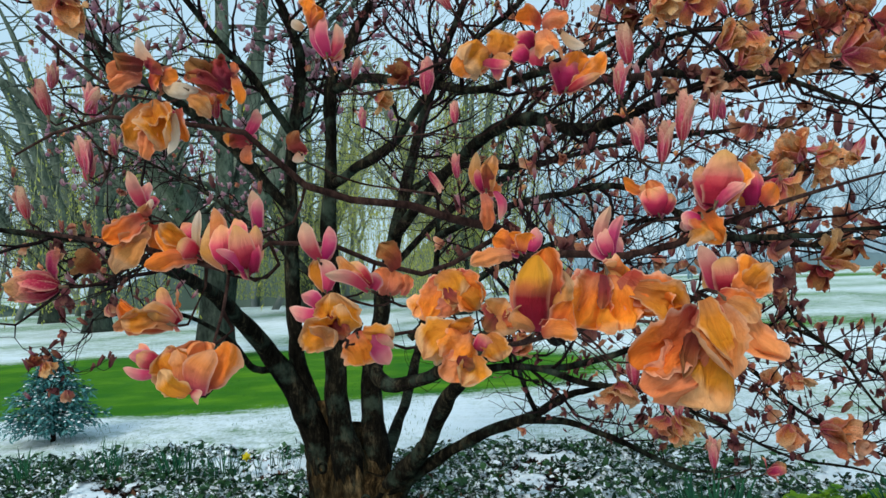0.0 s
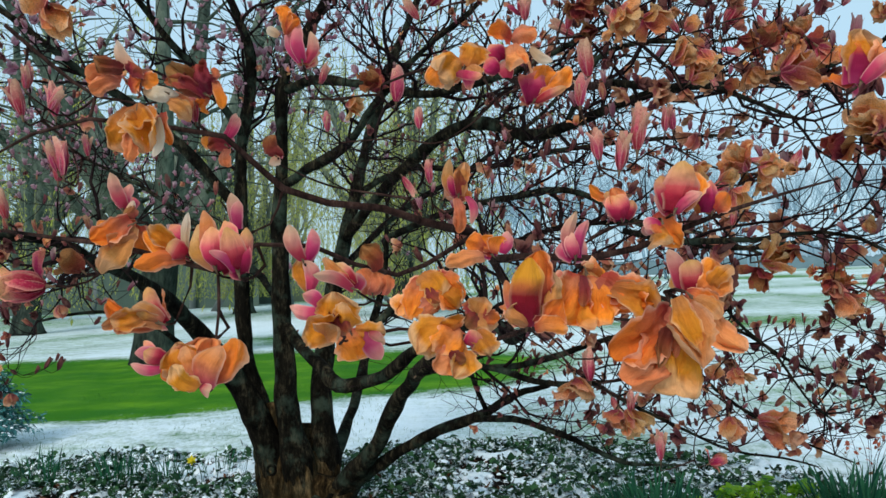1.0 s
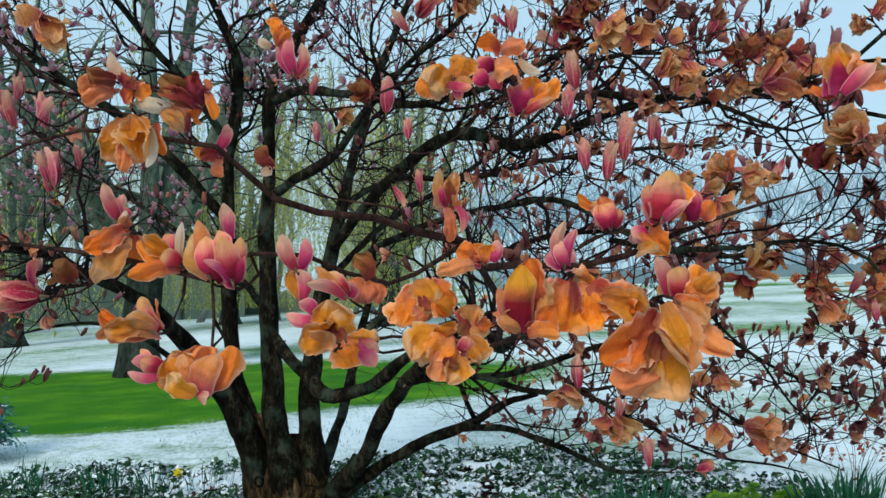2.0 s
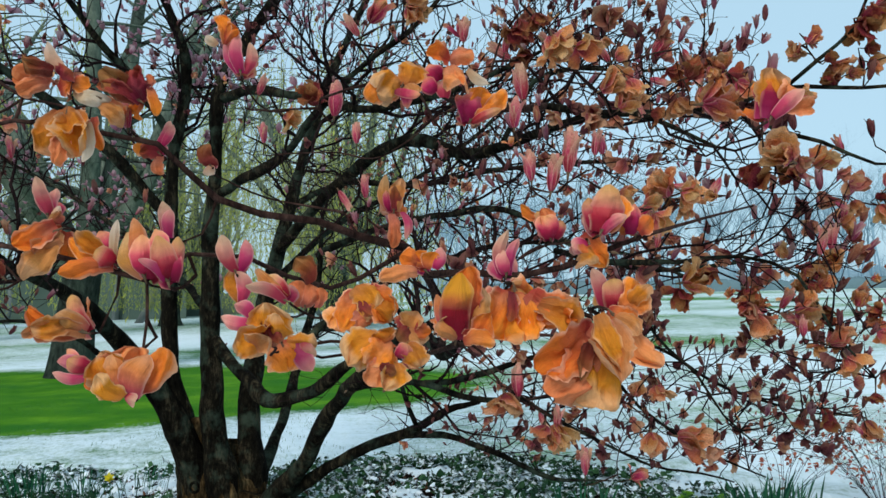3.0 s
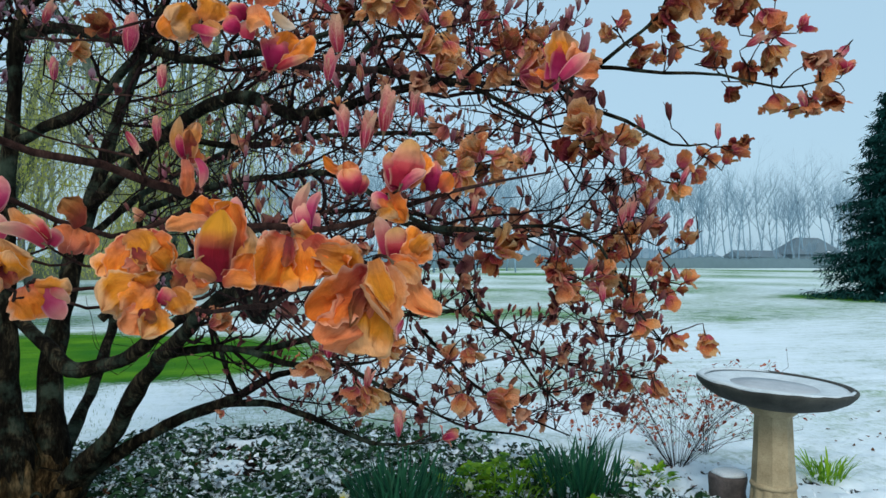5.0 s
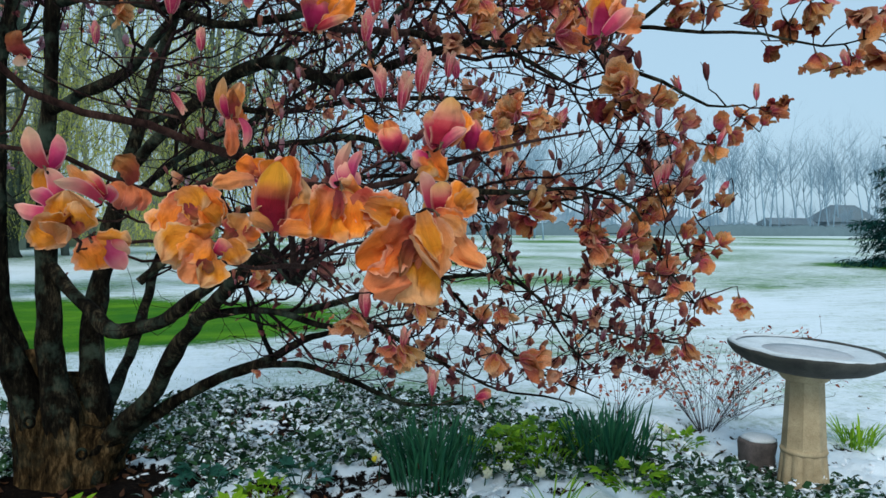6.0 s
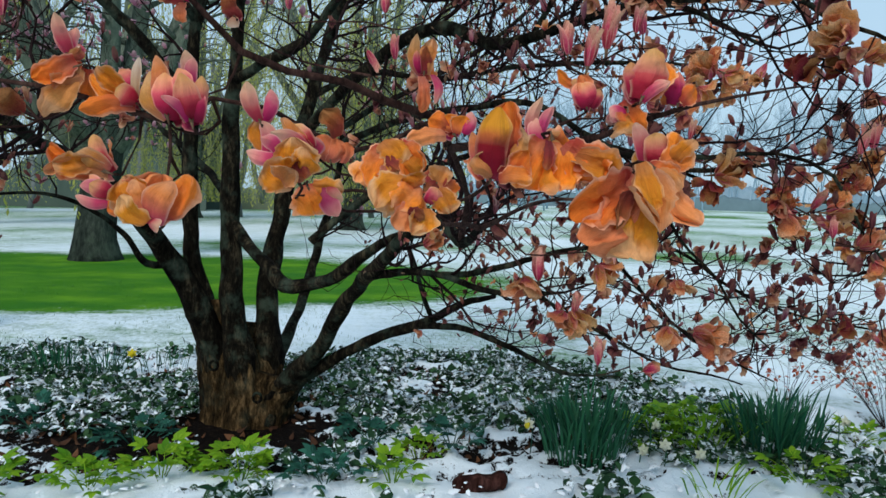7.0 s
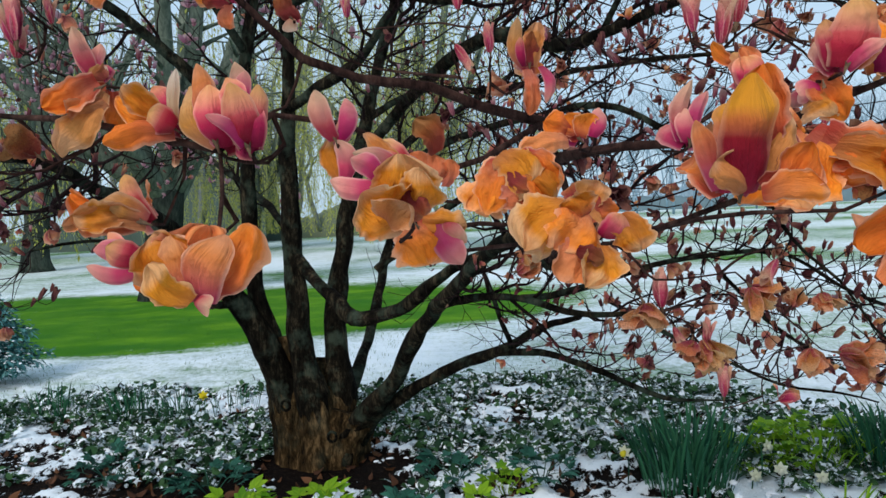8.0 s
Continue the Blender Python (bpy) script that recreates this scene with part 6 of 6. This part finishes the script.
def lobed_leaf(size, seed):
    """A five-lobed soft leaf on a short stalk."""
    r = random.Random(seed)
    heap = Heap()
    heap.add(*tube(np.array([(0, 0, 0, 0.03), (0, 0.5, 0.05, 0.02), (0, 0.9, 0.0, 0.015)]) * size, 4))
    for k, (a, s) in enumerate(((-1.5, 0.6), (-0.75, 0.85), (0, 1.0), (0.75, 0.85), (1.5, 0.6))):
        v, f = leaf_shape(size * s, 0.27 * size * s, 0.25, r.uniform(0.1, 0.5))
        c, t = math.cos(a), math.sin(a)
        heap.add(np.stack([c * v[:, 0] + t * v[:, 1], -t * v[:, 0] + c * v[:, 1] + 0.85 * size, v[:, 2]], 1), f)
    return heap.mesh("leaf", LUSH)


LOBED = [lobed_leaf(1.0, k) for k in range(5)]


TEAL_LOBED = [me.copy() for me in LOBED]
for me in TEAL_LOBED:
    me.materials[0] = TEAL


def lush_plant(place, leaves, radius, height, label, shapes=LOBED):
    z = float(height_at(place[0], place[1])[0])
    ob = thing("leafy_plant", (*place, z), label, "plant", "leafy plants in the bed")
    for _ in range(leaves):
        a, q = random.uniform(0, 6.283), random.random()
        r = radius * math.sqrt(q)
        s = random.uniform(0.04, 0.075)
        m = Matrix.Translation((r * math.cos(a), r * math.sin(a), height * random.uniform(0.15, 1.0) * (1 - 0.5 * q))) @ Matrix.Rotation(a - 1.57 + random.gauss(0, 0.5), 4, "Z") @ Matrix.Rotation(random.uniform(0.0, 1.0), 4, "X") @ Matrix.Diagonal((s, s, s, 1))
        part("leaf", random.choice(shapes), ob, m=m)
    for k in range(6):
        a = 6.283 * k / 6
        part("stem", mesh_of("stem", *tube(np.array([(0.01 * math.cos(a), 0.01 * math.sin(a), -0.02, 0.003), (0.5 * radius * math.cos(a), 0.5 * radius * math.sin(a), 0.5 * height, 0.0025), (0.8 * radius * math.cos(a), 0.8 * radius * math.sin(a), 0.8 * height, 0.0018)]), 5), LUSH if shapes is LOBED else TEAL), ob)


for px, py, k, r, h in ((1.5, 3.52, 60, 0.17, 0.2), (1.78, 3.62, 50, 0.15, 0.18), (-0.54, 3.12, 40, 0.1, 0.15), (-0.88, 3.12, 30, 0.1, 0.11), (-1.14, 3.0, 28, 0.1, 0.11), (-1.5, 2.9, 30, 0.13, 0.12),
                       (0.12, 3.05, 20, 0.08, 0.1), (1.95, 3.0, 26, 0.14, 0.08), (0.25, 3.45, 18, 0.08, 0.09), (2.6, 3.6, 20, 0.14, 0.09)):
    lush_plant((px, py), k, r, h, "leafy yellow-green perennial emerging from the snow")
for px, py, k, r, h in ((-1.16, 3.62, 34, 0.15, 0.12), (0.02, 3.56, 24, 0.12, 0.1), (-0.17, 3.02, 22, 0.1, 0.09), (0.42, 3.5, 20, 0.1, 0.1), (-1.75, 3.85, 30, 0.14, 0.12)):
    lush_plant((px, py), k, r, h, "low plant with dark blue-green leaves in snow", TEAL_LOBED)


# ---- birdbath ----
def lathe(profile, sides, flute=0.0, lobes=8):
    v, f = [], []
    for r, z in profile:
        for j in range(sides):
            a = 6.283185 * j / sides
            k = 1 + flute * (abs(math.cos(lobes * a / 2)) - 0.6)
            v.append((r * k * math.cos(a), r * k * math.sin(a), z))
    for i in range(len(profile) - 1):
        for j in range(sides):
            k = (j + 1) % sides
            f.append((i * sides + j, i * sides + k, (i + 1) * sides + k, (i + 1) * sides + j))
    f += [tuple(range(sides - 1, -1, -1)), tuple(range((len(profile) - 1) * sides, len(profile) * sides))]
    return v, f


BATH = (2.845, 2.89)
bath = thing("birdbath", (*BATH, -0.02), "sandy concrete birdbath with dark snow-filled bowl", "birdbath")
part("base", mesh_of("base", *lathe([(0.128, -0.03), (0.127, 0.02), (0.118, 0.04), (0.11, 0.12), (0.103, 0.195)], 64, 0.09, 12), COLUMN, smooth=False), bath, "fluted concrete foot of the pedestal")
part("collar", mesh_of("collar", *lathe([(0.098, 0.192), (0.107, 0.196), (0.111, 0.206), (0.107, 0.217), (0.098, 0.222)], 48), COLUMN), bath, "raised ring round the pedestal")
part("column", mesh_of("column", *lathe([(0.106, 0.215), (0.103, 0.235), (0.094, 0.4), (0.088, 0.545), (0.087, 0.56)], 8), COLUMN, smooth=False), bath, "eight-sided sandy concrete column")
part("capital", mesh_of("capital", *lathe([(0.08, 0.548), (0.098, 0.556), (0.112, 0.568), (0.118, 0.58), (0.126, 0.586), (0.128, 0.6), (0.118, 0.606)], 48), COLUMN), bath, "moulded concrete collar under the bowl")
TILT = Matrix.Translation((0, 0, 0.6)) @ Matrix.Rotation(radians(3.5), 4, Vector((0.69, 0.72, 0))) @ Matrix.Translation((0, 0, -0.6))
bowl = part("bowl", mesh_of("bowl", *lathe([(0.09, 0.596), (0.19, 0.604), (0.28, 0.63), (0.338, 0.664), (0.364, 0.692), (0.371, 0.706), (0.37, 0.714), (0.362, 0.719), (0.348, 0.716), (0.335, 0.707), (0.3, 0.69), (0.15, 0.672)], 72), BOWL), bath, "dark mossy concrete bowl, slightly tilted", TILT)
part("snow", mesh_of("snow", *lathe([(0.325, 0.698), (0.336, 0.71), (0.3, 0.714), (0.24, 0.707), (0.205, 0.699), (0.19, 0.688)], 64, 0.03, 5), FROST), bowl, "ring of thin snow inside the bowl")
part("ice", mesh_of("ice", *lathe([(0.21, 0.688), (0.21, 0.6985), (0.1, 0.699), (0.02, 0.699)], 48), ICE), bowl, "grey ice in the middle of the bowl")
pts = []
for k in range(60):
    a = 0.9 + 4.6 * k / 59
    w = 0.02 * math.sin(math.pi * k / 59) ** 0.4 + 0.003
    pts.append((0.347 * math.cos(a), 0.347 * math.sin(a), 0.716, w))
v, f = tube(np.array(pts), 8, 0.3)
v[:, 2] = 0.716 + 0.45 * (v[:, 2] - 0.716)
part("snow", mesh_of("snow", v, f, FROST), bowl, "rim of snow round the bowl's edge")

v, f = lathe([(0.088, -0.04), (0.09, 0.03), (0.085, 0.12), (0.088, 0.18), (0.085, 0.2), (0.06, 0.205)], 22, 0.12, 5)
v = [(x * 1.1 + 0.012 * noise.noise((9 * x, 9 * y, 7 * z)), y + 0.012 * noise.noise((9 * y, 9 * z, 7 * x)), z + 0.012 * noise.noise((11 * x, 11 * y, z))) for x, y, z in v]
stone = thing("stone_block", (2.77, 3.12, -0.02), "short dark stone post with a cap of snow", "stone")
part("post", mesh_of("post", v, f, STONE), stone)
part("snow", mesh_of("snow", *lathe([(0.08, 0.198), (0.088, 0.206), (0.07, 0.218), (0.02, 0.222)], 18, 0.15, 5), FROST), stone, "cap of snow")


# ---- dry shrub ----
def dry_shrub(place, stems_n, height, spread, leaf_n, label):
    ob = thing("dry_shrub", (*place, float(height_at(*place)[0])), label, "shrub")
    stems, leaves, tips = Heap(), Heap(), []
    for _ in range(stems_n):
        a = random.uniform(0, 6.283)
        h, out = height * random.uniform(0.6, 1.1), spread * random.uniform(0.2, 1.0)
        p = [(0.03 * math.cos(a), 0.03 * math.sin(a), -0.02, 0.0016), (0.4 * out * math.cos(a), 0.4 * out * math.sin(a), 0.5 * h, 0.0013), (out * math.cos(a + 0.2), out * math.sin(a + 0.2), h, 0.001)]
        path = spline(p, 0.05)
        stems.add(*tube(path, 4))
        for q in path[3:]:
            if random.random() < 0.5:
                d = unit([random.gauss(0, 1), random.gauss(0, 1), 0.9])
                e = q[:3] + d * random.uniform(0.04, 0.14)
                stems.add(*tube(np.array([(*q[:3], 0.0014), (*e, 0.0008)]), 3))
                tips.append(e)
        tips.append(path[-1, :3])
    for p in random.choices(tips, k=leaf_n):
        v, f = leaf_shape(0.03, 0.009, 0.3, 0.4, 2)
        m = np.array(Euler((random.uniform(-1, 1), random.uniform(-1, 1), random.uniform(0, 6.28))).to_matrix()) * random.uniform(0.6, 1.3)
        leaves.add(v @ m.T + p + np.array([random.gauss(0, 0.012) for _ in range(3)]), f)
    part("stemwork", stems.mesh("stemwork", TWIG), ob, kind="stuff")
    part("leaves", leaves.mesh("leaves", RUST), ob, "rusty red withered leaves", kind="stuff")


dry_shrub((2.98, 3.85), 38, 0.6, 0.85, 300, "thin bare shrub with a few rusty red leaves")
dry_shrub((3.3, 4.0), 18, 0.5, 0.7, 200, "thin bare shrub with a few rusty leaves in snow")
dry_shrub((2.55, 4.2), 16, 0.45, 0.6, 140, "sparse bare shrub at the bed's edge")


# ---- conifers ----
def conifer(name, place, height, radius, layers, per, needles, material, size, label, bark, droop, snow=0, low=0.07, taper=0.8, slim=0.16):
    """A spruce: trunk, whorls of branches, and sprays of needles along them."""
    ob = thing(name, place, label, "tree")
    part("trunk", mesh_of("trunk", *tube(np.array([(0, 0, -0.05, 0.035 * height), (0, 0, 0.5 * height, 0.02 * height), (0, 0, height, 0.003 * height)]), 10, 0.1), bark), ob)
    wood, green, white = Heap(), Heap(), Heap()
    v0, f0 = leaf_shape(1.0, slim, 0.2, 0.15, 1)
    for i in range(layers):
        s = i / (layers - 1)
        z = height * (low + (0.97 - low) * s)
        reach = radius * (1 - s) ** taper * random.uniform(0.8, 1.12) + 0.04 * radius
        for k in range(per):
            a = 6.283 * (k + random.random() * 0.8) / per + i
            L = reach * random.uniform(0.72, 1.12)
            pts = [(0, 0, z, 0.006 * height * (1 - s) + 0.003), (0.55 * L * math.cos(a), 0.55 * L * math.sin(a), z - droop * 0.5 * L, 0.004), (L * math.cos(a), L * math.sin(a), z - droop * 0.75 * L, 0.002)]
            path = spline(pts, L / 8 + 0.005)
            wood.add(*tube(path, 4))
            for _ in range(int(needles * (0.3 + 0.7 * (1 - s)))):
                q = path[random.randrange(1, len(path)), :3] + np.array([random.gauss(0, 0.5), random.gauss(0, 0.5), random.gauss(-0.25, 0.35)]) * size
                m = np.array(Euler((random.gauss(-0.25 - droop * 0.5, 0.45), random.gauss(0, 0.4), a - 1.57 + random.gauss(0, 0.8))).to_matrix()) * size * random.uniform(0.6, 1.3)
                green.add(v0 @ m.T + q, f0)
                if random.random() < snow:
                    white.add(blob * size * 0.22 + q + np.array([0, 0, size * 0.1]), blob_f)
    part("branches", wood.mesh("branches", bark), ob, kind="stuff")
    part("needles", green.mesh("needles", material), ob, kind="stuff")
    if white.n:
        part("snow", white.mesh("snow", SNOW), ob, "dusting of snow", kind="stuff")


conifer("blue_spruce", (-3.82, 6.2, 0.0), 0.8, 0.42, 11, 13, 64, SPRUCE, 0.06, "small young blue spruce dusted with snow", TWIG, -0.05, 0.12, 0.2)
conifer("spruce_tree", (24.15, 19.85, 0.0), 7.7, 2.65, 17, 15, 330, PINE, 0.27, "tall dark green spruce with layered boughs on snowy lawn", TWIG, 0.3, 0.003, 0.04, 0.85, 0.1)


# ---- willows and bare woods ----
def branching(height, seed, levels, wide, lean=0.0, fine=False):
    """The limbs of a bare tree as one heap, with the tips of its twigs."""
    r = random.Random(seed)
    heap, tips = Heap(), []

    def go(p, d, length, rad, level):
        pts, n = [(*p, rad)], (6 if level < 3 else 3) if not fine or level < 4 else 1
        for i in range(n):
            d = unit(d + (0.25 if fine and level == 0 else 0.6 if fine else 1.0) * np.array([r.gauss(0, 0.2), r.gauss(0, 0.2), r.gauss(0.05, 0.12)]))
            p = p + d * length / n
            pts.append((*p, rad * (1 - 0.6 * (i + 1) / n)))
        path = np.array(pts)
        heap.add(*tube(path, 9 if level == 0 else 5 if level < 3 else 3, 0.1 if level == 0 else 0.0))
        if level == levels:
            tips.append(path[-1, :3])
            return
        for k in range(r.randint(4, 6) if level else r.randint(7, 9)):
            i = r.randint(2 if level else 3, n)
            a, up = r.uniform(0, 6.283), r.uniform(0.1, 0.6)
            side = np.array([math.cos(a) * wide, math.sin(a) * wide, up])
            go(path[i, :3], 0.5 * unit(path[i, :3] - path[i - 1, :3]) + side, length * r.uniform(0.3, 0.55), path[i, 3] * 0.6, level + 1)

    go(np.zeros(3), np.array([lean, 0, 1.0]), height * 0.7, height * (0.006 if fine else 0.014), 0)
    return heap, tips


def willow(place, height, seed, trunk_radius, label, strands):
    ob = thing("willow_tree", place, label, "tree", "willows behind the lawn")
    r = random.Random(seed)
    wood, spray, leaves = Heap(), Heap(), Heap()
    trunk = [(0, 0, -0.1, trunk_radius * 1.45), (0, 0, 0.35, trunk_radius * 1.05), (0.08, 0, 1.3, trunk_radius * 0.92), (0.16, 0.06, 2.1, trunk_radius * 0.8)]
    part("trunk", mesh_of("trunk", *tube(spline(trunk, 0.2), 16, 0.12), WILLOW_BARK), ob, "thick grey-green willow trunk")
    ends = []
    for k in range(11):
        a = 6.283 * k / 11 + r.uniform(-0.3, 0.3)
        out, h = height * r.uniform(0.22, 0.45), height * r.uniform(0.55, 0.95)
        p = [(0.14, 0.05, 1.55 + 0.35 * r.random(), trunk_radius * 0.56), (0.38 * out * math.cos(a) + 0.14, 0.38 * out * math.sin(a), 1.9 + 0.33 * (h - 1.9), trunk_radius * 0.4), (0.72 * out * math.cos(a), 0.72 * out * math.sin(a), 1.9 + 0.78 * (h - 1.9), trunk_radius * 0.24), (out * math.cos(a), out * math.sin(a), h, trunk_radius * 0.08)]
        path = spline(p, 0.3)
        part("limb", mesh_of("limb", *tube(path, 9, 0.1), WILLOW_LIMB), ob)
        for i in range(4, len(path)):
            for _ in range(1):
                b = r.uniform(0, 6.283)
                e = path[i, :3] + np.array([math.cos(b), math.sin(b), r.uniform(-0.1, 0.5)]) * height * r.uniform(0.08, 0.2)
                spray.add(*tube(spline([(*path[i, :3], path[i, 3] * 0.4), (*(0.5 * (path[i, :3] + e) + np.array([0, 0, 0.15])), 0.02), (*e, 0.008)], 0.3), 4))
                ends.append(e)
    v0, f0 = leaf_shape(1.0, 0.15, 0.2, 0.2, 1)
    for _ in range(strands):
        e = ends[r.randrange(len(ends))] + np.array([r.gauss(0, 0.3), r.gauss(0, 0.3), 0.0])
        length = min(e[2] - 0.9, height * r.uniform(0.2, 0.55))
        if length < 0.5:
            continue
        sway = np.array([r.gauss(0, 0.12), r.gauss(0, 0.12), 0])
        p = [(*e, 0.006), (*(e + 0.3 * sway + np.array([0, 0, -0.45 * length])), 0.005), (*(e + sway * length + np.array([0, 0, -length])), 0.003)]
        path = spline(p, 0.25)
        wood.add(*tube(path, 3))
        for q in path[1:]:
            for _ in range(3):
                m = np.array(Euler((r.gauss(-1.1, 0.4), r.gauss(0, 0.3), r.uniform(0, 6.283))).to_matrix()) * r.uniform(0.07, 0.15)
                leaves.add(v0 @ m.T + q[:3] + np.array([r.gauss(0, 0.03), r.gauss(0, 0.03), r.uniform(-0.12, 0.12)]), f0)
    part("branchwork", spray.mesh("branchwork", WILLOW_LIMB), ob, kind="stuff")
    part("hanging_growth", wood.mesh("hanging_growth", WITHY), ob, kind="stuff")
    part("leaves", leaves.mesh("leaves", WILLOW), ob, "hanging strands of young yellow-green leaves", kind="stuff")


willow((-5.05, 13.1, 0), 9.5, 3, 0.36, "large willow with hanging yellow-green spring leaves", 36)
willow((-1.2, 26.0, 0), 12.0, 4, 0.4, "distant willow with pale yellow-green hanging strands", 620)
willow((-13.5, 24.0, 0), 12.0, 6, 0.45, "distant willow with drooping pale green strands", 170)
willow((-21.0, 33.0, 0), 13.0, 8, 0.45, "distant willow at the wood's edge", 150)
willow((-9.0, 34.0, 0), 13.0, 9, 0.45, "distant willow among bare trees", 560)

WOODS = []
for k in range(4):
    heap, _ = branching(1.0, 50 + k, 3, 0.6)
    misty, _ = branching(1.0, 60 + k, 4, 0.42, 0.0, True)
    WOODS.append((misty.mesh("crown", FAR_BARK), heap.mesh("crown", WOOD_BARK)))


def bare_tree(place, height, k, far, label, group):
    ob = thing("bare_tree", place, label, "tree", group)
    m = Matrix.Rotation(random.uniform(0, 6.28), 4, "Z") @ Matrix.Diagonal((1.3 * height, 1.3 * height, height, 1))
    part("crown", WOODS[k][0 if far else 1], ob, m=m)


random.seed(77)
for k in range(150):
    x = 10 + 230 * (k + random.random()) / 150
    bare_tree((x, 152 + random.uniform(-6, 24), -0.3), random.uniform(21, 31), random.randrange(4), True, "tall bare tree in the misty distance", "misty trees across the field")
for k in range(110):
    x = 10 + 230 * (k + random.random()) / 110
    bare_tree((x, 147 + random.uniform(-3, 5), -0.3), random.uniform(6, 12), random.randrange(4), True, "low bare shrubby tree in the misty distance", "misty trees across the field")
for k in range(40):
    x = -64 + 66 * (k + random.random()) / 40
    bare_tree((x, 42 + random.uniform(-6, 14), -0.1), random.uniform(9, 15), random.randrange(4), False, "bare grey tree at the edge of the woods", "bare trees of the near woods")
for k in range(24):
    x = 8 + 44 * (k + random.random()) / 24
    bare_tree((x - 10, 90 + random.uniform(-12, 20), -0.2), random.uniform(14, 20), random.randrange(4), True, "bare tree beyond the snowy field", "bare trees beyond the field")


def hedge(name, x0, x1, y, height, depth, material, label, tall=0.4):
    n, v, f = 700, [], []
    for i in range(n + 1):
        x = x0 + (x1 - x0) * i / n
        h = height * (1 - tall + 2 * tall * noise.noise((x * 0.11, y, 3.3)) + 0.2 * noise.noise((x * 0.7, y, 1.0)) + 0.12 * noise.noise((x * 2.3, y, 4.0)))
        w = depth * (1 + 0.3 * noise.noise((x * 0.4, 9.0, y)))
        v += [(x, y - w, -0.3), (x, y - 0.8 * w, 0.7 * h), (x, y, h), (x, y + w, 0.6 * h), (x, y + w, -0.3)]
    for i in range(n):
        for j in range(4):
            f.append((5 * i + j, 5 * i + 5 + j, 5 * i + 6 + j, 5 * i + 1 + j))
    tagged(new(name, mesh_of(name, v, f, material)), label, "hedge", kind="structure")


# both leaf colours below hold the blue haze of the far field edge
HEDGE = leaf_material("haze_tinted_hedge", (0.1, 0.165, 0.19), (0.15, 0.22, 0.245), 0.9, 0.0, 0.6)
MISTY = leaf_material("haze_tinted_thicket", (0.28, 0.4, 0.48), (0.33, 0.45, 0.53), 0.9, 0.0, 0.3)
hedge("hedge_1", 14, 300, 142, 2.8, 1.2, HEDGE, "low haze-tinted hedge along the field's far side", 0.12)
THICKET = leaf_material("woodland_thicket", (0.075, 0.115, 0.1), (0.11, 0.15, 0.12), 0.9, 0.0, 0.8)
hedge("hedge_3", -75, -11, 47, 5.5, 2.0, THICKET, "dark grey-green thicket at the edge of the woods", 0.45)
BRUSH = leaf_material("spring_brush", (0.14, 0.17, 0.11), (0.2, 0.23, 0.14), 0.9, 0.0, 0.9)
hedge("hedge_4", -15, -1, 54, 3.6, 2.0, BRUSH, "pale yellow-green brush behind the willows", 0.4)
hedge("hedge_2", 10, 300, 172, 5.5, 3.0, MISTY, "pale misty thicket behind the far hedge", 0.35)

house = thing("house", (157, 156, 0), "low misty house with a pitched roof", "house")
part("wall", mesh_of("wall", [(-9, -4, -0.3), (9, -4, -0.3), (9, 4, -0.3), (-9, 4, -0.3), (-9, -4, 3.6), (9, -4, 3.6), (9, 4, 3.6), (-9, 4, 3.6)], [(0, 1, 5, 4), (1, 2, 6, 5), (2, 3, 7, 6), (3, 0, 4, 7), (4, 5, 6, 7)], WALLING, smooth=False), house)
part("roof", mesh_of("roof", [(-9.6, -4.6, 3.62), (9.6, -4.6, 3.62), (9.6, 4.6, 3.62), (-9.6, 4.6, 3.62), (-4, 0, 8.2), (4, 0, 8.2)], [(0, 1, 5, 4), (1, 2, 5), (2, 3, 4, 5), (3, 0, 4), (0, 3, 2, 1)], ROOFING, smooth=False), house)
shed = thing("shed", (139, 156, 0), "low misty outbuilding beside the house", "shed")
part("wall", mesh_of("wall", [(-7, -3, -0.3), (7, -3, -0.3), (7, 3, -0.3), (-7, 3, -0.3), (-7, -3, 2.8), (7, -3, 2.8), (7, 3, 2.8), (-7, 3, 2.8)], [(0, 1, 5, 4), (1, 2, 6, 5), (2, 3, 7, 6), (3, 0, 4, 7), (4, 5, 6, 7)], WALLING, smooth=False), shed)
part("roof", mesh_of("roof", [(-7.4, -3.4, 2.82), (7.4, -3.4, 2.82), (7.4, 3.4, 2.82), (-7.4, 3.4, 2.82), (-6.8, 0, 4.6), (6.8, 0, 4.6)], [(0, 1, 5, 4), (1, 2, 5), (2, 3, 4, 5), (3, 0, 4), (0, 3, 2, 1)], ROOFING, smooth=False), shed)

# ---- small pieces on the bed ----
log = thing("log", (0.49, 2.96, float(height_at(0.49, 2.96)[0]) + 0.028), "short dark red-brown piece of wood in snow", "wood")
pts = [(-0.11, -0.04, 0.0, 0.03), (-0.1, -0.037, 0.002, 0.042), (-0.03, -0.012, 0.004, 0.046), (0.04, 0.014, 0.0, 0.036), (0.1, 0.035, 0.004, 0.04), (0.115, 0.04, 0.002, 0.026)]
part("branch_piece", mesh_of("branch_piece", *tube(spline(pts, 0.01), 14, 0.16), DEADWOOD), log)
part("snow", mesh_of("snow", *tube(spline([(-0.085, -0.02, 0.036, 0.006), (-0.05, -0.008, 0.042, 0.012), (-0.01, 0.004, 0.042, 0.006)], 0.006), 8, 0.3), SNOW), log, "thin strip of snow")
